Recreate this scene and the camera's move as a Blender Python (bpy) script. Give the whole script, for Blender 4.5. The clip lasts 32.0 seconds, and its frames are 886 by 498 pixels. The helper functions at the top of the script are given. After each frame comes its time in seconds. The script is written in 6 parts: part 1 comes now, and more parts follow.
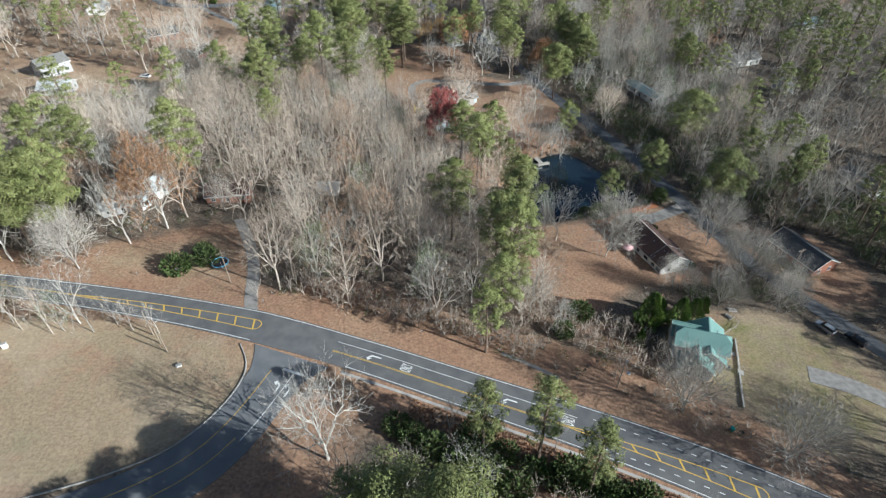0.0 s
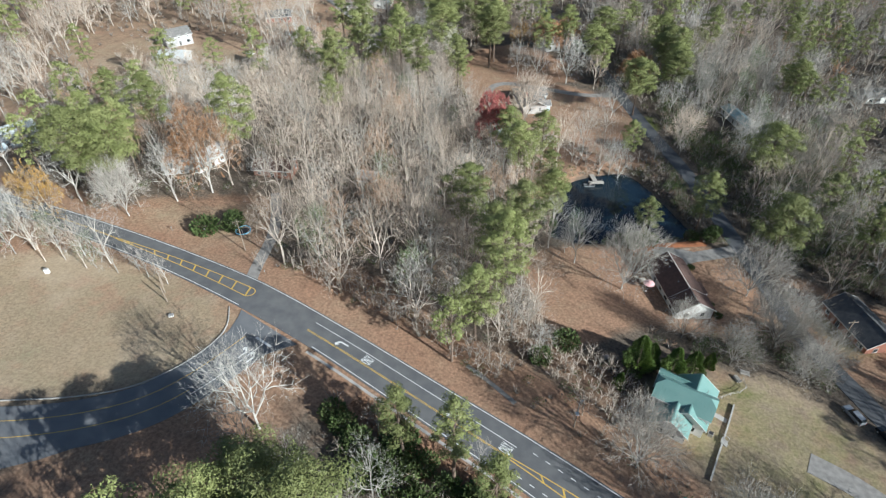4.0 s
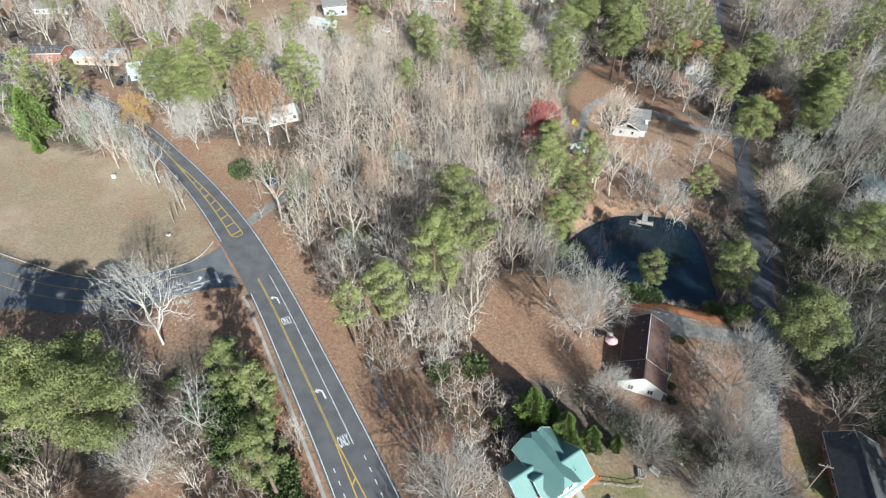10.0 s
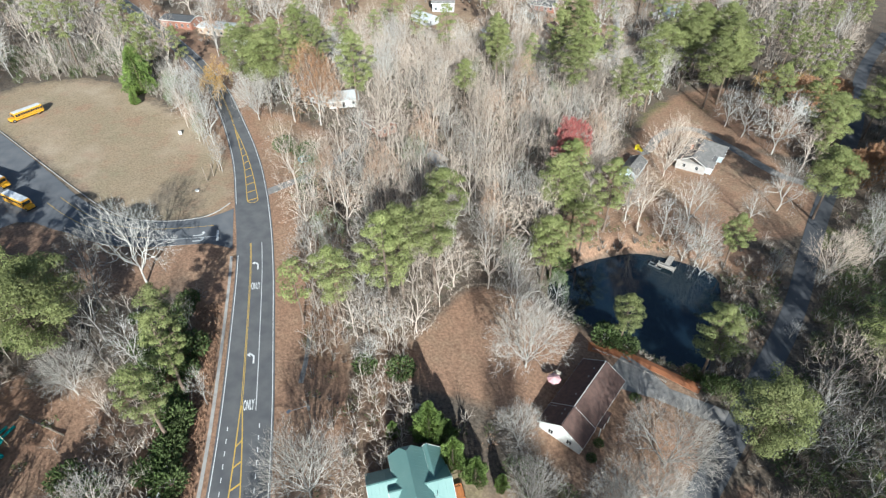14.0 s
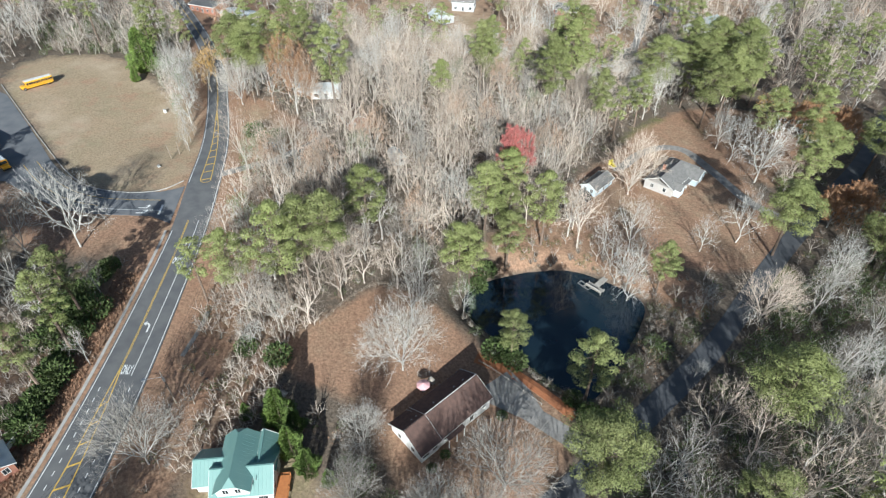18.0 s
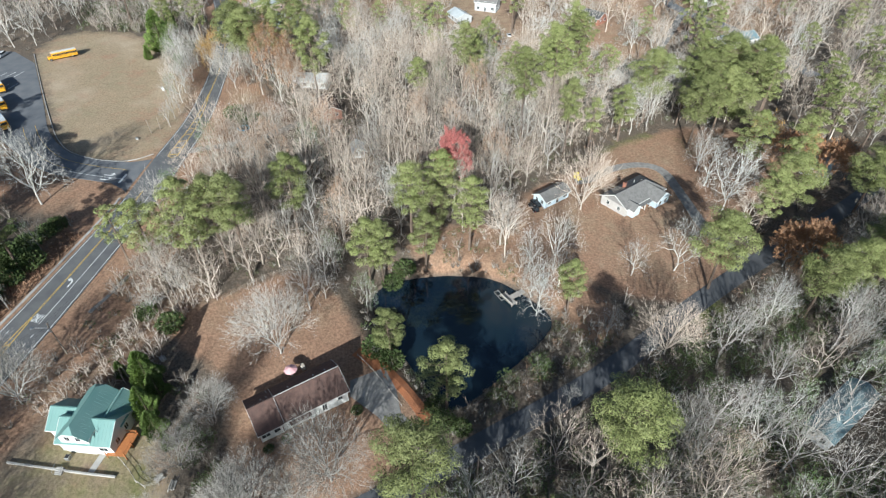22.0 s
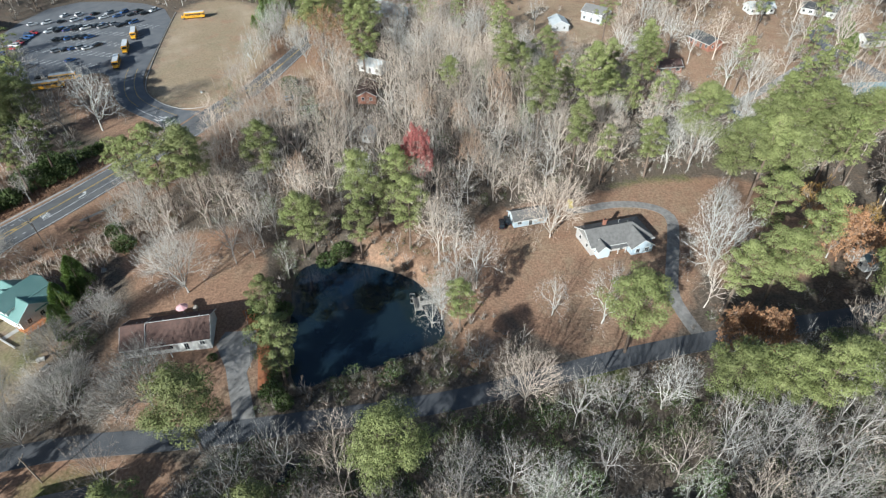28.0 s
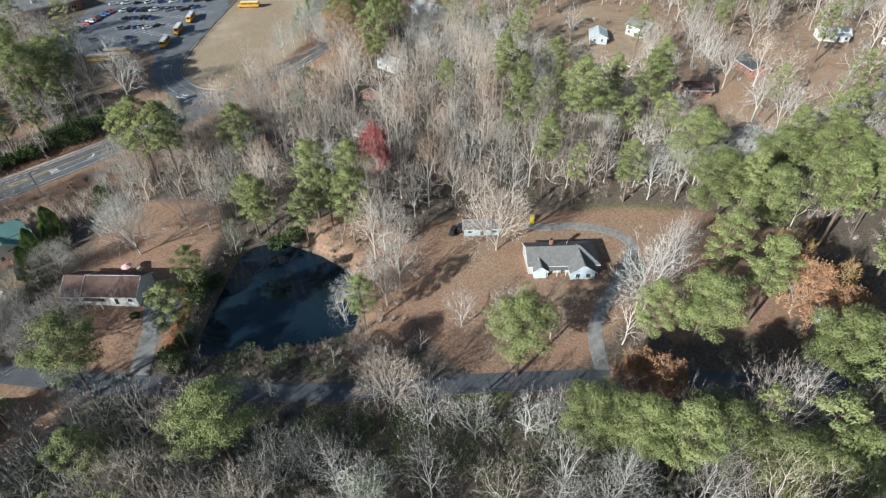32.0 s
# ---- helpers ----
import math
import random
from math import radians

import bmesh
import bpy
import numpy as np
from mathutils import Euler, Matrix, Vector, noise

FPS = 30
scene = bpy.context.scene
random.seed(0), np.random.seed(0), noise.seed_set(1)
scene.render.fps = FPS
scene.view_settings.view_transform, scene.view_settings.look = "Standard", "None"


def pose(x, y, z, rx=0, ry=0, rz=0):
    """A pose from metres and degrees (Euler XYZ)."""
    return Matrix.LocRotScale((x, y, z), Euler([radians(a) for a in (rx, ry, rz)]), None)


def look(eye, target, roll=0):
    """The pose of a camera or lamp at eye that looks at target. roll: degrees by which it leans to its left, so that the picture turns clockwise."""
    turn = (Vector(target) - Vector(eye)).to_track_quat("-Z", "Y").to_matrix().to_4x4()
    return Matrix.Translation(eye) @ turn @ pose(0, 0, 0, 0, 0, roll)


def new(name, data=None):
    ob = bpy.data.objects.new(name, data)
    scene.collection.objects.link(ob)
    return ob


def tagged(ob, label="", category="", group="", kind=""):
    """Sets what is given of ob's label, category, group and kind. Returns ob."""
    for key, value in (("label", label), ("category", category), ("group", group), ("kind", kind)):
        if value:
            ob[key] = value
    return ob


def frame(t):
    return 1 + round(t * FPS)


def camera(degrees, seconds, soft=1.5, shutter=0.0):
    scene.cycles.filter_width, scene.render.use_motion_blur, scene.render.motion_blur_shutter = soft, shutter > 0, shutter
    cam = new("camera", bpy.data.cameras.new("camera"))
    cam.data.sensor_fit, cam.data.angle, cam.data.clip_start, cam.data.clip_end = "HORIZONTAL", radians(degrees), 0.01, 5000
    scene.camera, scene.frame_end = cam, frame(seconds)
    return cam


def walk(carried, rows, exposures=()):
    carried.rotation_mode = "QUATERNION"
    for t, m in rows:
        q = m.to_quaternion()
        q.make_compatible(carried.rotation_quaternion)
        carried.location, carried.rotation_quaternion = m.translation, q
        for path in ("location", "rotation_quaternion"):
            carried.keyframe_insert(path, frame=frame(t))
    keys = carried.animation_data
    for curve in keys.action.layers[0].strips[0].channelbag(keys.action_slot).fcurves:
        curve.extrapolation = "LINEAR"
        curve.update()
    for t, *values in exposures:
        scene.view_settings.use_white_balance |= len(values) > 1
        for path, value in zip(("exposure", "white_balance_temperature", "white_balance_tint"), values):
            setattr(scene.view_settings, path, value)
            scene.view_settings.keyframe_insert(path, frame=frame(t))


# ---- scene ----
cam = camera(77.94, 32.0, soft=1.3)
EXPOSE = 0.88
ROWS = [
    (0.0, -0.55, 0.33, 103.06, 50.752, 0.103, -0.554),
    (0.5, 2.66, 0.41, 103.06, 50.756, 0.214, 2.551),
    (1.0, 6.16, 0.68, 103.04, 50.778, 0.319, 5.319),
    (1.5, 9.59, 1.11, 103.08, 50.753, 0.344, 7.091),
    (2.0, 13.11, 1.75, 103.08, 50.732, 0.36, 8.712),
    (2.5, 16.82, 2.41, 103.14, 50.698, 0.417, 10.358),
    (3.0, 20.6, 3.23, 103.22, 50.65, 0.431, 11.955),
    (3.5, 24.18, 4.05, 103.23, 50.671, 0.447, 13.367),
    (5.5, 39.99, 9.07, 103.83, 50.579, 0.459, 19.764),
    (6.0, 44.16, 10.7, 103.77, 50.6, 0.501, 22.029),
    (6.5, 48.32, 12.57, 103.75, 50.614, 0.54, 24.377),
    (7.0, 52.39, 14.6, 103.69, 50.619, 0.546, 26.778),
    (7.5, 56.33, 16.86, 103.6, 50.624, 0.581, 29.253),
    (8.0, 60.31, 19.24, 103.53, 50.578, 0.596, 31.531),
    (8.5, 64.19, 21.8, 103.43, 50.475, 0.587, 33.222),
    (9.0, 67.98, 24.56, 103.37, 50.374, 0.578, 34.771),
    (9.5, 71.83, 27.37, 103.23, 50.351, 0.572, 36.677),
    (10.0, 75.59, 30.39, 103.16, 50.33, 0.593, 39.147),
    (10.5, 79.22, 33.64, 103.02, 50.39, 0.59, 41.892),
    (11.0, 82.92, 37.21, 102.98, 50.427, 0.653, 44.684),
    (11.5, 86.43, 40.96, 102.92, 50.433, 0.689, 47.386),
    (12.0, 89.76, 44.81, 102.88, 50.447, 0.726, 49.879),
    (12.5, 92.89, 48.69, 102.83, 50.504, 0.746, 52.172),
    (13.0, 95.75, 52.48, 102.77, 50.544, 0.777, 54.025),
    (13.5, 98.38, 56.22, 102.88, 50.52, 0.731, 55.436),
    (14.0, 101.03, 59.96, 102.8, 50.576, 0.758, 56.882),
    (14.5, 103.5, 63.81, 102.85, 50.566, 0.703, 58.364),
    (16.5, 112.79, 80.32, 102.91, 50.548, 0.492, 63.017),
    (17.0, 115.13, 84.84, 102.99, 50.531, 0.479, 64.152),
    (17.5, 117.38, 89.42, 103.05, 50.511, 0.442, 65.163),
    (18.0, 119.57, 94.09, 103.04, 50.473, 0.39, 66.033),
    (18.5, 121.7, 98.69, 103.13, 50.447, 0.352, 66.876),
    (19.0, 123.7, 103.33, 103.06, 50.438, 0.295, 67.956),
    (19.5, 125.68, 108.19, 103.22, 50.369, 0.289, 69.146),
    (20.0, 127.56, 113.05, 103.3, 50.346, 0.284, 70.327),
    (20.5, 129.32, 117.99, 103.37, 50.351, 0.283, 71.605),
    (21.0, 131.02, 123.03, 103.48, 50.317, 0.301, 73.09),
    (21.5, 132.47, 128.11, 103.55, 50.303, 0.294, 74.586),
    (22.0, 133.85, 133.2, 103.58, 50.304, 0.267, 75.912),
    (22.5, 135.03, 138.28, 103.58, 50.295, 0.242, 76.987),
    (23.0, 136.13, 143.33, 103.52, 50.295, 0.197, 78.028),
    (23.5, 137.06, 148.32, 103.51, 50.272, 0.151, 79.35),
    (24.0, 137.92, 153.48, 103.48, 50.305, 0.198, 81.741),
    (24.5, 138.53, 158.77, 103.46, 50.285, 0.269, 84.758),
    (25.0, 138.9, 164.09, 103.43, 50.278, 0.305, 87.062),
    (25.5, 139.11, 169.43, 103.46, 50.272, 0.32, 88.841),
    (27.5, 137.96, 191.33, 103.01, 50.414, 0.535, 96.172),
    (28.0, 137.34, 196.67, 103.02, 50.464, 0.552, 97.963),
    (28.5, 136.62, 201.96, 103.02, 50.5, 0.555, 99.461),
    (29.0, 135.76, 207.24, 102.95, 50.539, 0.553, 100.846),
    (29.5, 134.74, 212.5, 102.86, 50.561, 0.543, 102.262),
    (30.0, 133.5, 217.76, 102.78, 50.595, 0.546, 103.842),
    (30.5, 132.1, 222.96, 102.7, 50.676, 0.528, 105.463),
    (31.0, 130.58, 228.19, 102.63, 50.764, 0.571, 107.078),
    (31.5, 128.91, 233.32, 102.53, 50.842, 0.569, 108.699),
    (32.0, 127.11, 238.45, 102.43, 50.909, 0.577, 110.281),
]
walk(cam, [(t, pose(x, y, z, rx, ry, rz)) for t, x, y, z, rx, ry, rz in ROWS], [(0.0, EXPOSE - 0.08, 5720, 2), (12.0, EXPOSE + 0.08, 5720, 2), (20.0, EXPOSE, 5720, 2), (32.0, EXPOSE - 0.1, 5700, 2)])

# ---- light: low winter sun, clear sky ----
SUN_ELEV, SUN_AZ = 23.5, 114.5
world = bpy.data.worlds.new("sky")
scene.world = world
world.use_nodes = True
wn = world.node_tree
sky = wn.nodes.new("ShaderNodeTexSky")
sky.sky_type, sky.sun_disc = "NISHITA", False
sky.sun_elevation, sky.sun_rotation = radians(SUN_ELEV), radians(SUN_AZ)
bg = wn.nodes["Background"]
bg.inputs["Strength"].default_value = 0.055
wn.links.new(sky.outputs[0], bg.inputs["Color"])
sun = new("sun", bpy.data.lights.new("sun", "SUN"))
sun.data.energy, sun.data.angle, sun.data.color = 5.0, radians(0.5), (1.0, 0.95, 0.88)
sun_way = Vector((math.sin(radians(SUN_AZ)) * math.cos(radians(SUN_ELEV)), math.cos(radians(SUN_AZ)) * math.cos(radians(SUN_ELEV)), math.sin(radians(SUN_ELEV))))
sun.matrix_world = look(sun_way * 300, (0, 0, 0))

# ---- materials ----
def material(name, base, base2=None, scale=1.0, rough=0.85, metal=0.0, bump=0.0, bump_scale=8.0, per_object=0.0, island=0.0, spec=0.3, detail=6.0):
    """A surface of two tones mixed by noise in metres, with fine relief; per_object and island vary the value piece by piece."""
    m = bpy.data.materials.new(name)
    m.use_nodes = True
    nt = m.node_tree
    p = nt.nodes["Principled BSDF"]
    p.inputs["Roughness"].default_value, p.inputs["Metallic"].default_value = rough, metal
    p.inputs["Specular IOR Level"].default_value = spec
    geo = nt.nodes.new("ShaderNodeNewGeometry")
    noi = nt.nodes.new("ShaderNodeTexNoise")
    noi.inputs["Scale"].default_value, noi.inputs["Detail"].default_value = scale, detail
    nt.links.new(geo.outputs["Position"], noi.inputs["Vector"])
    ramp = nt.nodes.new("ShaderNodeMapRange")
    ramp.inputs["From Min"].default_value, ramp.inputs["From Max"].default_value = 0.32, 0.68
    nt.links.new(noi.outputs["Fac"], ramp.inputs["Value"])
    mix = nt.nodes.new("ShaderNodeMix")
    mix.data_type = "RGBA"
    mix.inputs["A"].default_value = (*base, 1)
    mix.inputs["B"].default_value = (*(base2 or [c * 0.75 for c in base]), 1)
    nt.links.new(ramp.outputs[0], mix.inputs["Factor"])
    out = mix.outputs["Result"]
    if per_object or island:
        hsv = nt.nodes.new("ShaderNodeHueSaturation")
        nt.links.new(out, hsv.inputs["Color"])
        src = None
        for k, node, sock in ((per_object, "ShaderNodeObjectInfo", "Random"), (island, "ShaderNodeNewGeometry", "Random Per Island")):
            if k:
                nd = nt.nodes.new(node)
                r = nt.nodes.new("ShaderNodeMapRange")
                r.inputs["To Min"].default_value, r.inputs["To Max"].default_value = 1 - k, 1 + k
                nt.links.new(nd.outputs[sock], r.inputs["Value"])
                if src is None:
                    src = r.outputs[0]
                else:
                    mul = nt.nodes.new("ShaderNodeMath")
                    mul.operation = "MULTIPLY"
                    nt.links.new(src, mul.inputs[0]), nt.links.new(r.outputs[0], mul.inputs[1])
                    src = mul.outputs[0]
        nt.links.new(src, hsv.inputs["Value"])
        out = hsv.outputs["Color"]
    nt.links.new(out, p.inputs["Base Color"])
    if bump:
        n2 = nt.nodes.new("ShaderNodeTexNoise")
        n2.inputs["Scale"].default_value, n2.inputs["Detail"].default_value = bump_scale, 4
        nt.links.new(geo.outputs["Position"], n2.inputs["Vector"])
        b = nt.nodes.new("ShaderNodeBump")
        b.inputs["Strength"].default_value, b.inputs["Distance"].default_value = bump, 0.1
        nt.links.new(n2.outputs["Fac"], b.inputs["Height"])
        nt.links.new(b.outputs[0], p.inputs["Normal"])
    return m


def ground_material():
    """Leaf litter, pine straw, dry grass and green grass, laid out by the cover attribute and broken up by noise."""
    m = bpy.data.materials.new("ground_cover")
    m.use_nodes = True
    nt = m.node_tree
    L, N = nt.links.new, nt.nodes.new
    p = nt.nodes["Principled BSDF"]
    p.inputs["Roughness"].default_value, p.inputs["Specular IOR Level"].default_value = 0.95, 0.1
    geo = N("ShaderNodeNewGeometry")

    def noise_at(scale, detail=6, lo=0.35, hi=0.65):
        n = N("ShaderNodeTexNoise")
        n.inputs["Scale"].default_value, n.inputs["Detail"].default_value = scale, detail
        n.inputs["Roughness"].default_value = 0.65
        L(geo.outputs["Position"], n.inputs["Vector"])
        r = N("ShaderNodeMapRange")
        r.inputs["From Min"].default_value, r.inputs["From Max"].default_value = lo, hi
        L(n.outputs["Fac"], r.inputs["Value"])
        return r.outputs[0]

    def blend(fac, a, b):
        x = N("ShaderNodeMix")
        x.data_type = "RGBA"
        for k, v in (("A", a), ("B", b)):
            if isinstance(v, tuple):
                x.inputs[k].default_value = (*v, 1)
            else:
                L(v, x.inputs[k])
        L(fac, x.inputs["Factor"])
        return x.outputs["Result"]

    fine, mid, broad = noise_at(1.6, 8), noise_at(0.28), noise_at(0.06, 4)
    litter = blend(fine, (0.080, 0.064, 0.050), blend(mid, (0.205, 0.155, 0.115), (0.165, 0.138, 0.11)))
    straw = blend(fine, (0.20, 0.12, 0.08), blend(mid, (0.40, 0.245, 0.16), blend(broad, (0.38, 0.28, 0.185), (0.34, 0.195, 0.125))))
    grass = blend(fine, (0.26, 0.195, 0.13), blend(mid, (0.40, 0.31, 0.205), blend(broad, (0.30, 0.265, 0.165), (0.43, 0.31, 0.20))))
    grass = blend(noise_at(0.10, 7, 0.52, 0.66), grass, blend(fine, (0.27, 0.17, 0.115), (0.40, 0.265, 0.175)))
    grass = blend(noise_at(0.045, 5, 0.5, 0.7), grass, blend(fine, (0.36, 0.28, 0.20), (0.47, 0.37, 0.26)))
    green = blend(fine, (0.10, 0.12, 0.035), blend(mid, (0.16, 0.17, 0.06), (0.25, 0.21, 0.11)))
    att = N("ShaderNodeAttribute")
    att.attribute_name = "cover"
    sep = N("ShaderNodeSeparateColor")
    L(att.outputs["Color"], sep.inputs[0])

    def mask(sock):
        add = N("ShaderNodeMath")
        add.operation = "ADD"
        L(sep.outputs[sock], add.inputs[0])
        nz = N("ShaderNodeTexNoise")
        nz.inputs["Scale"].default_value, nz.inputs["Detail"].default_value = 0.22, 9
        nz.inputs["Roughness"].default_value = 0.7
        L(geo.outputs["Position"], nz.inputs["Vector"])
        L(nz.outputs["Fac"], add.inputs[1])
        r = N("ShaderNodeMapRange")
        r.inputs["From Min"].default_value, r.inputs["From Max"].default_value = 0.78, 1.22
        L(add.outputs[0], r.inputs["Value"])
        return r.outputs[0]

    col = blend(mask("Red"), litter, straw)
    col = blend(mask("Green"), col, grass)
    col = blend(mask("Blue"), col, green)
    L(col, p.inputs["Base Color"])
    b = N("ShaderNodeBump")
    b.inputs["Strength"].default_value, b.inputs["Distance"].default_value = 0.35, 0.12
    L(fine, b.inputs["Height"])
    L(b.outputs[0], p.inputs["Normal"])
    return m


M = {
    "ground": ground_material(),
    "asphalt": material("worn_asphalt", (0.10, 0.10, 0.105), (0.14, 0.138, 0.138), 0.35, 0.9, bump=0.3, bump_scale=12),
    "asphalt_old": material("old_asphalt", (0.12, 0.125, 0.135), (0.165, 0.165, 0.17), 0.25, 0.9, bump=0.3, bump_scale=12),
    # old asphalt toned down for the lane: tree shade put into the colour
    "asphalt_shaded": material("shade_toned_lane_asphalt", (0.075, 0.078, 0.085), (0.11, 0.11, 0.115), 0.25, 0.9, bump=0.3, bump_scale=12),
    "gravel": material("gravel_and_concrete", (0.30, 0.28, 0.26), (0.20, 0.185, 0.17), 0.8, 0.95, bump=0.5),
    "concrete": material("concrete", (0.42, 0.40, 0.37), (0.32, 0.30, 0.28), 0.7, 0.9),
    "white_line": material("white_road_paint", (0.75, 0.75, 0.73), (0.55, 0.55, 0.54), 1.5, 0.7),
    "yellow_line": material("yellow_road_paint", (0.62, 0.40, 0.07), (0.50, 0.34, 0.10), 1.2, 0.7),
    "water": material("pond_water", (0.005, 0.012, 0.024), (0.012, 0.022, 0.028), 0.05, 0.06, spec=0.5, bump=0.02, bump_scale=0.6),
    "bark_grey": material("grey_bark", (0.47, 0.44, 0.40), (0.30, 0.275, 0.25), 0.8, 0.95, per_object=0.3, bump=0.3),
    "bark_tan": material("tan_bark", (0.56, 0.49, 0.42), (0.38, 0.32, 0.27), 0.8, 0.95, per_object=0.25, bump=0.3),
    "bark_white": material("pale_sycamore_bark", (0.55, 0.52, 0.475), (0.37, 0.345, 0.305), 0.5, 0.9, per_object=0.15),
    "bark_pine": material("pine_bark", (0.17, 0.125, 0.095), (0.11, 0.08, 0.062), 0.8, 0.95, per_object=0.2),
    "twig_grey": material("grey_twigs", (0.42, 0.385, 0.345), (0.26, 0.235, 0.205), 0.15, 0.95, per_object=0.2, island=0.25),
    "twig_tan": material("tan_twigs", (0.50, 0.415, 0.34), (0.33, 0.265, 0.21), 0.15, 0.95, per_object=0.25, island=0.25),
    "twig_white": material("pale_twigs", (0.51, 0.485, 0.445), (0.34, 0.32, 0.29), 0.15, 0.95, per_object=0.15, island=0.2),
    "needles": material("pine_needles", (0.152, 0.172, 0.056), (0.197, 0.208, 0.08), 0.12, 0.7, per_object=0.22, island=0.22),
    "cedar": material("cedar_foliage", (0.16, 0.215, 0.05), (0.10, 0.145, 0.04), 0.3, 0.7, per_object=0.15, island=0.35),
    "orange_leaf": material("rust_orange_leaves", (0.36, 0.19, 0.095), (0.27, 0.15, 0.08), 0.3, 0.8, per_object=0.15, island=0.35),
    "tan_leaf": material("tan_dead_leaves", (0.36, 0.22, 0.14), (0.30, 0.19, 0.12), 0.3, 0.8, per_object=0.15, island=0.35),
    "yellow_leaf": material("amber_leaves", (0.40, 0.24, 0.06), (0.33, 0.20, 0.06), 0.3, 0.8, per_object=0.1, island=0.35),
    "red_leaf": material("red_leaves", (0.40, 0.13, 0.115), (0.33, 0.11, 0.10), 0.3, 0.8, island=0.35),
    "ivy": material("ivy_leaves", (0.07, 0.12, 0.025), (0.10, 0.15, 0.04), 0.5, 0.6, island=0.35),
    "brush": material("brown_brush", (0.25, 0.20, 0.155), (0.165, 0.133, 0.107), 0.12, 0.95, island=0.4),
    "shrub": material("evergreen_shrub", (0.06, 0.09, 0.025), (0.09, 0.115, 0.04), 0.2, 0.8, island=0.4),
    "green_roof": material("green_metal_roof", (0.135, 0.245, 0.225), (0.165, 0.275, 0.25), 0.3, 0.5, spec=0.5),
    "brown_roof": material("brown_shingles", (0.135, 0.082, 0.066), (0.09, 0.058, 0.05), 1.2, 0.95, bump=0.3),
    "grey_roof": material("grey_shingles", (0.20, 0.19, 0.18), (0.145, 0.138, 0.13), 1.2, 0.95, bump=0.3),
    "pale_roof": material("pale_metal_roof", (0.55, 0.57, 0.57), (0.45, 0.47, 0.47), 0.6, 0.5),
    "dark_roof": material("dark_shingles", (0.07, 0.07, 0.075), (0.1, 0.1, 0.1), 1.0, 0.95),
    "teal_roof": material("blue_grey_metal_roof", (0.16, 0.24, 0.27), (0.2, 0.28, 0.3), 0.5, 0.6),
    "white_wall": material("white_siding", (0.68, 0.67, 0.64), (0.60, 0.59, 0.56), 0.6, 0.7),
    "blue_wall": material("pale_blue_siding", (0.50, 0.58, 0.63), (0.44, 0.52, 0.57), 0.6, 0.7),
    "tan_wall": material("tan_stone_wall", (0.52, 0.42, 0.33), (0.42, 0.34, 0.27), 1.5, 0.9),
    "brick": material("red_brick_wall", (0.33, 0.15, 0.10), (0.26, 0.12, 0.085), 2.0, 0.9),
    "stone_wall": material("pale_painted_brick", (0.46, 0.43, 0.40), (0.38, 0.35, 0.325), 0.8, 0.9, bump=0.2),
    "weeds": material("rusty_dead_weeds", (0.34, 0.20, 0.125), (0.26, 0.165, 0.11), 0.4, 0.95, island=0.35),
    "grey_wall": material("grey_siding", (0.42, 0.42, 0.42), (0.36, 0.36, 0.36), 0.6, 0.8),
    "trim": material("white_trim", (0.70, 0.69, 0.66), None, 2, 0.6),
    "glass": material("dark_window_glass", (0.02, 0.025, 0.03), (0.03, 0.035, 0.04), 2, 0.08, spec=0.5),
    "deck_wood": material("orange_stained_decking", (0.50, 0.20, 0.07), (0.42, 0.16, 0.06), 2.0, 0.8),
    "grey_wood": material("weathered_grey_wood", (0.40, 0.37, 0.33), (0.30, 0.27, 0.24), 1.5, 0.9),
    "pole_wood": material("pole_wood", (0.22, 0.17, 0.13), (0.3, 0.25, 0.2), 1.0, 0.9),
    "steel": material("galvanised_steel", (0.5, 0.5, 0.5), (0.4, 0.4, 0.4), 2, 0.45, 0.8),
    "rubber": material("black_rubber", (0.02, 0.02, 0.02), None, 2, 0.8),
    "black": material("black_plastic", (0.03, 0.03, 0.035), None, 2, 0.6),
    "bus_yellow": material("bus_yellow_paint", (0.72, 0.36, 0.02), (0.66, 0.33, 0.02), 1, 0.4, spec=0.5),
    "car_white": material("white_car_paint", (0.75, 0.75, 0.75), None, 1, 0.25, spec=0.5),
    "car_silver": material("silver_car_paint", (0.42, 0.43, 0.45), None, 1, 0.25, 0.4, spec=0.5),
    "car_black": material("black_car_paint", (0.02, 0.022, 0.026), None, 1, 0.2, spec=0.5),
    "car_blue": material("blue_car_paint", (0.05, 0.11, 0.26), None, 1, 0.25, spec=0.5),
    "car_red": material("red_car_paint", (0.40, 0.02, 0.03), None, 1, 0.25, spec=0.5),
    "yellow_plastic": material("yellow_plastic", (0.75, 0.6, 0.03), None, 1, 0.4),
    "teal_plastic": material("teal_plastic", (0.02, 0.30, 0.28), None, 1, 0.4),
    "blue_plastic": material("pale_blue_plastic", (0.2, 0.5, 0.7), None, 1, 0.4),
    "cream_plastic": material("cream_plastic", (0.62, 0.52, 0.36), None, 1, 0.5),
    "pink_cloth": material("pink_canvas", (0.70, 0.42, 0.42), (0.6, 0.33, 0.34), 1, 0.9),
    "beige_cloth": material("beige_canvas", (0.55, 0.48, 0.40), None, 1, 0.9),
    "clay": material("red_clay", (0.42, 0.16, 0.07), (0.33, 0.14, 0.07), 0.6, 0.95, bump=0.5),
}

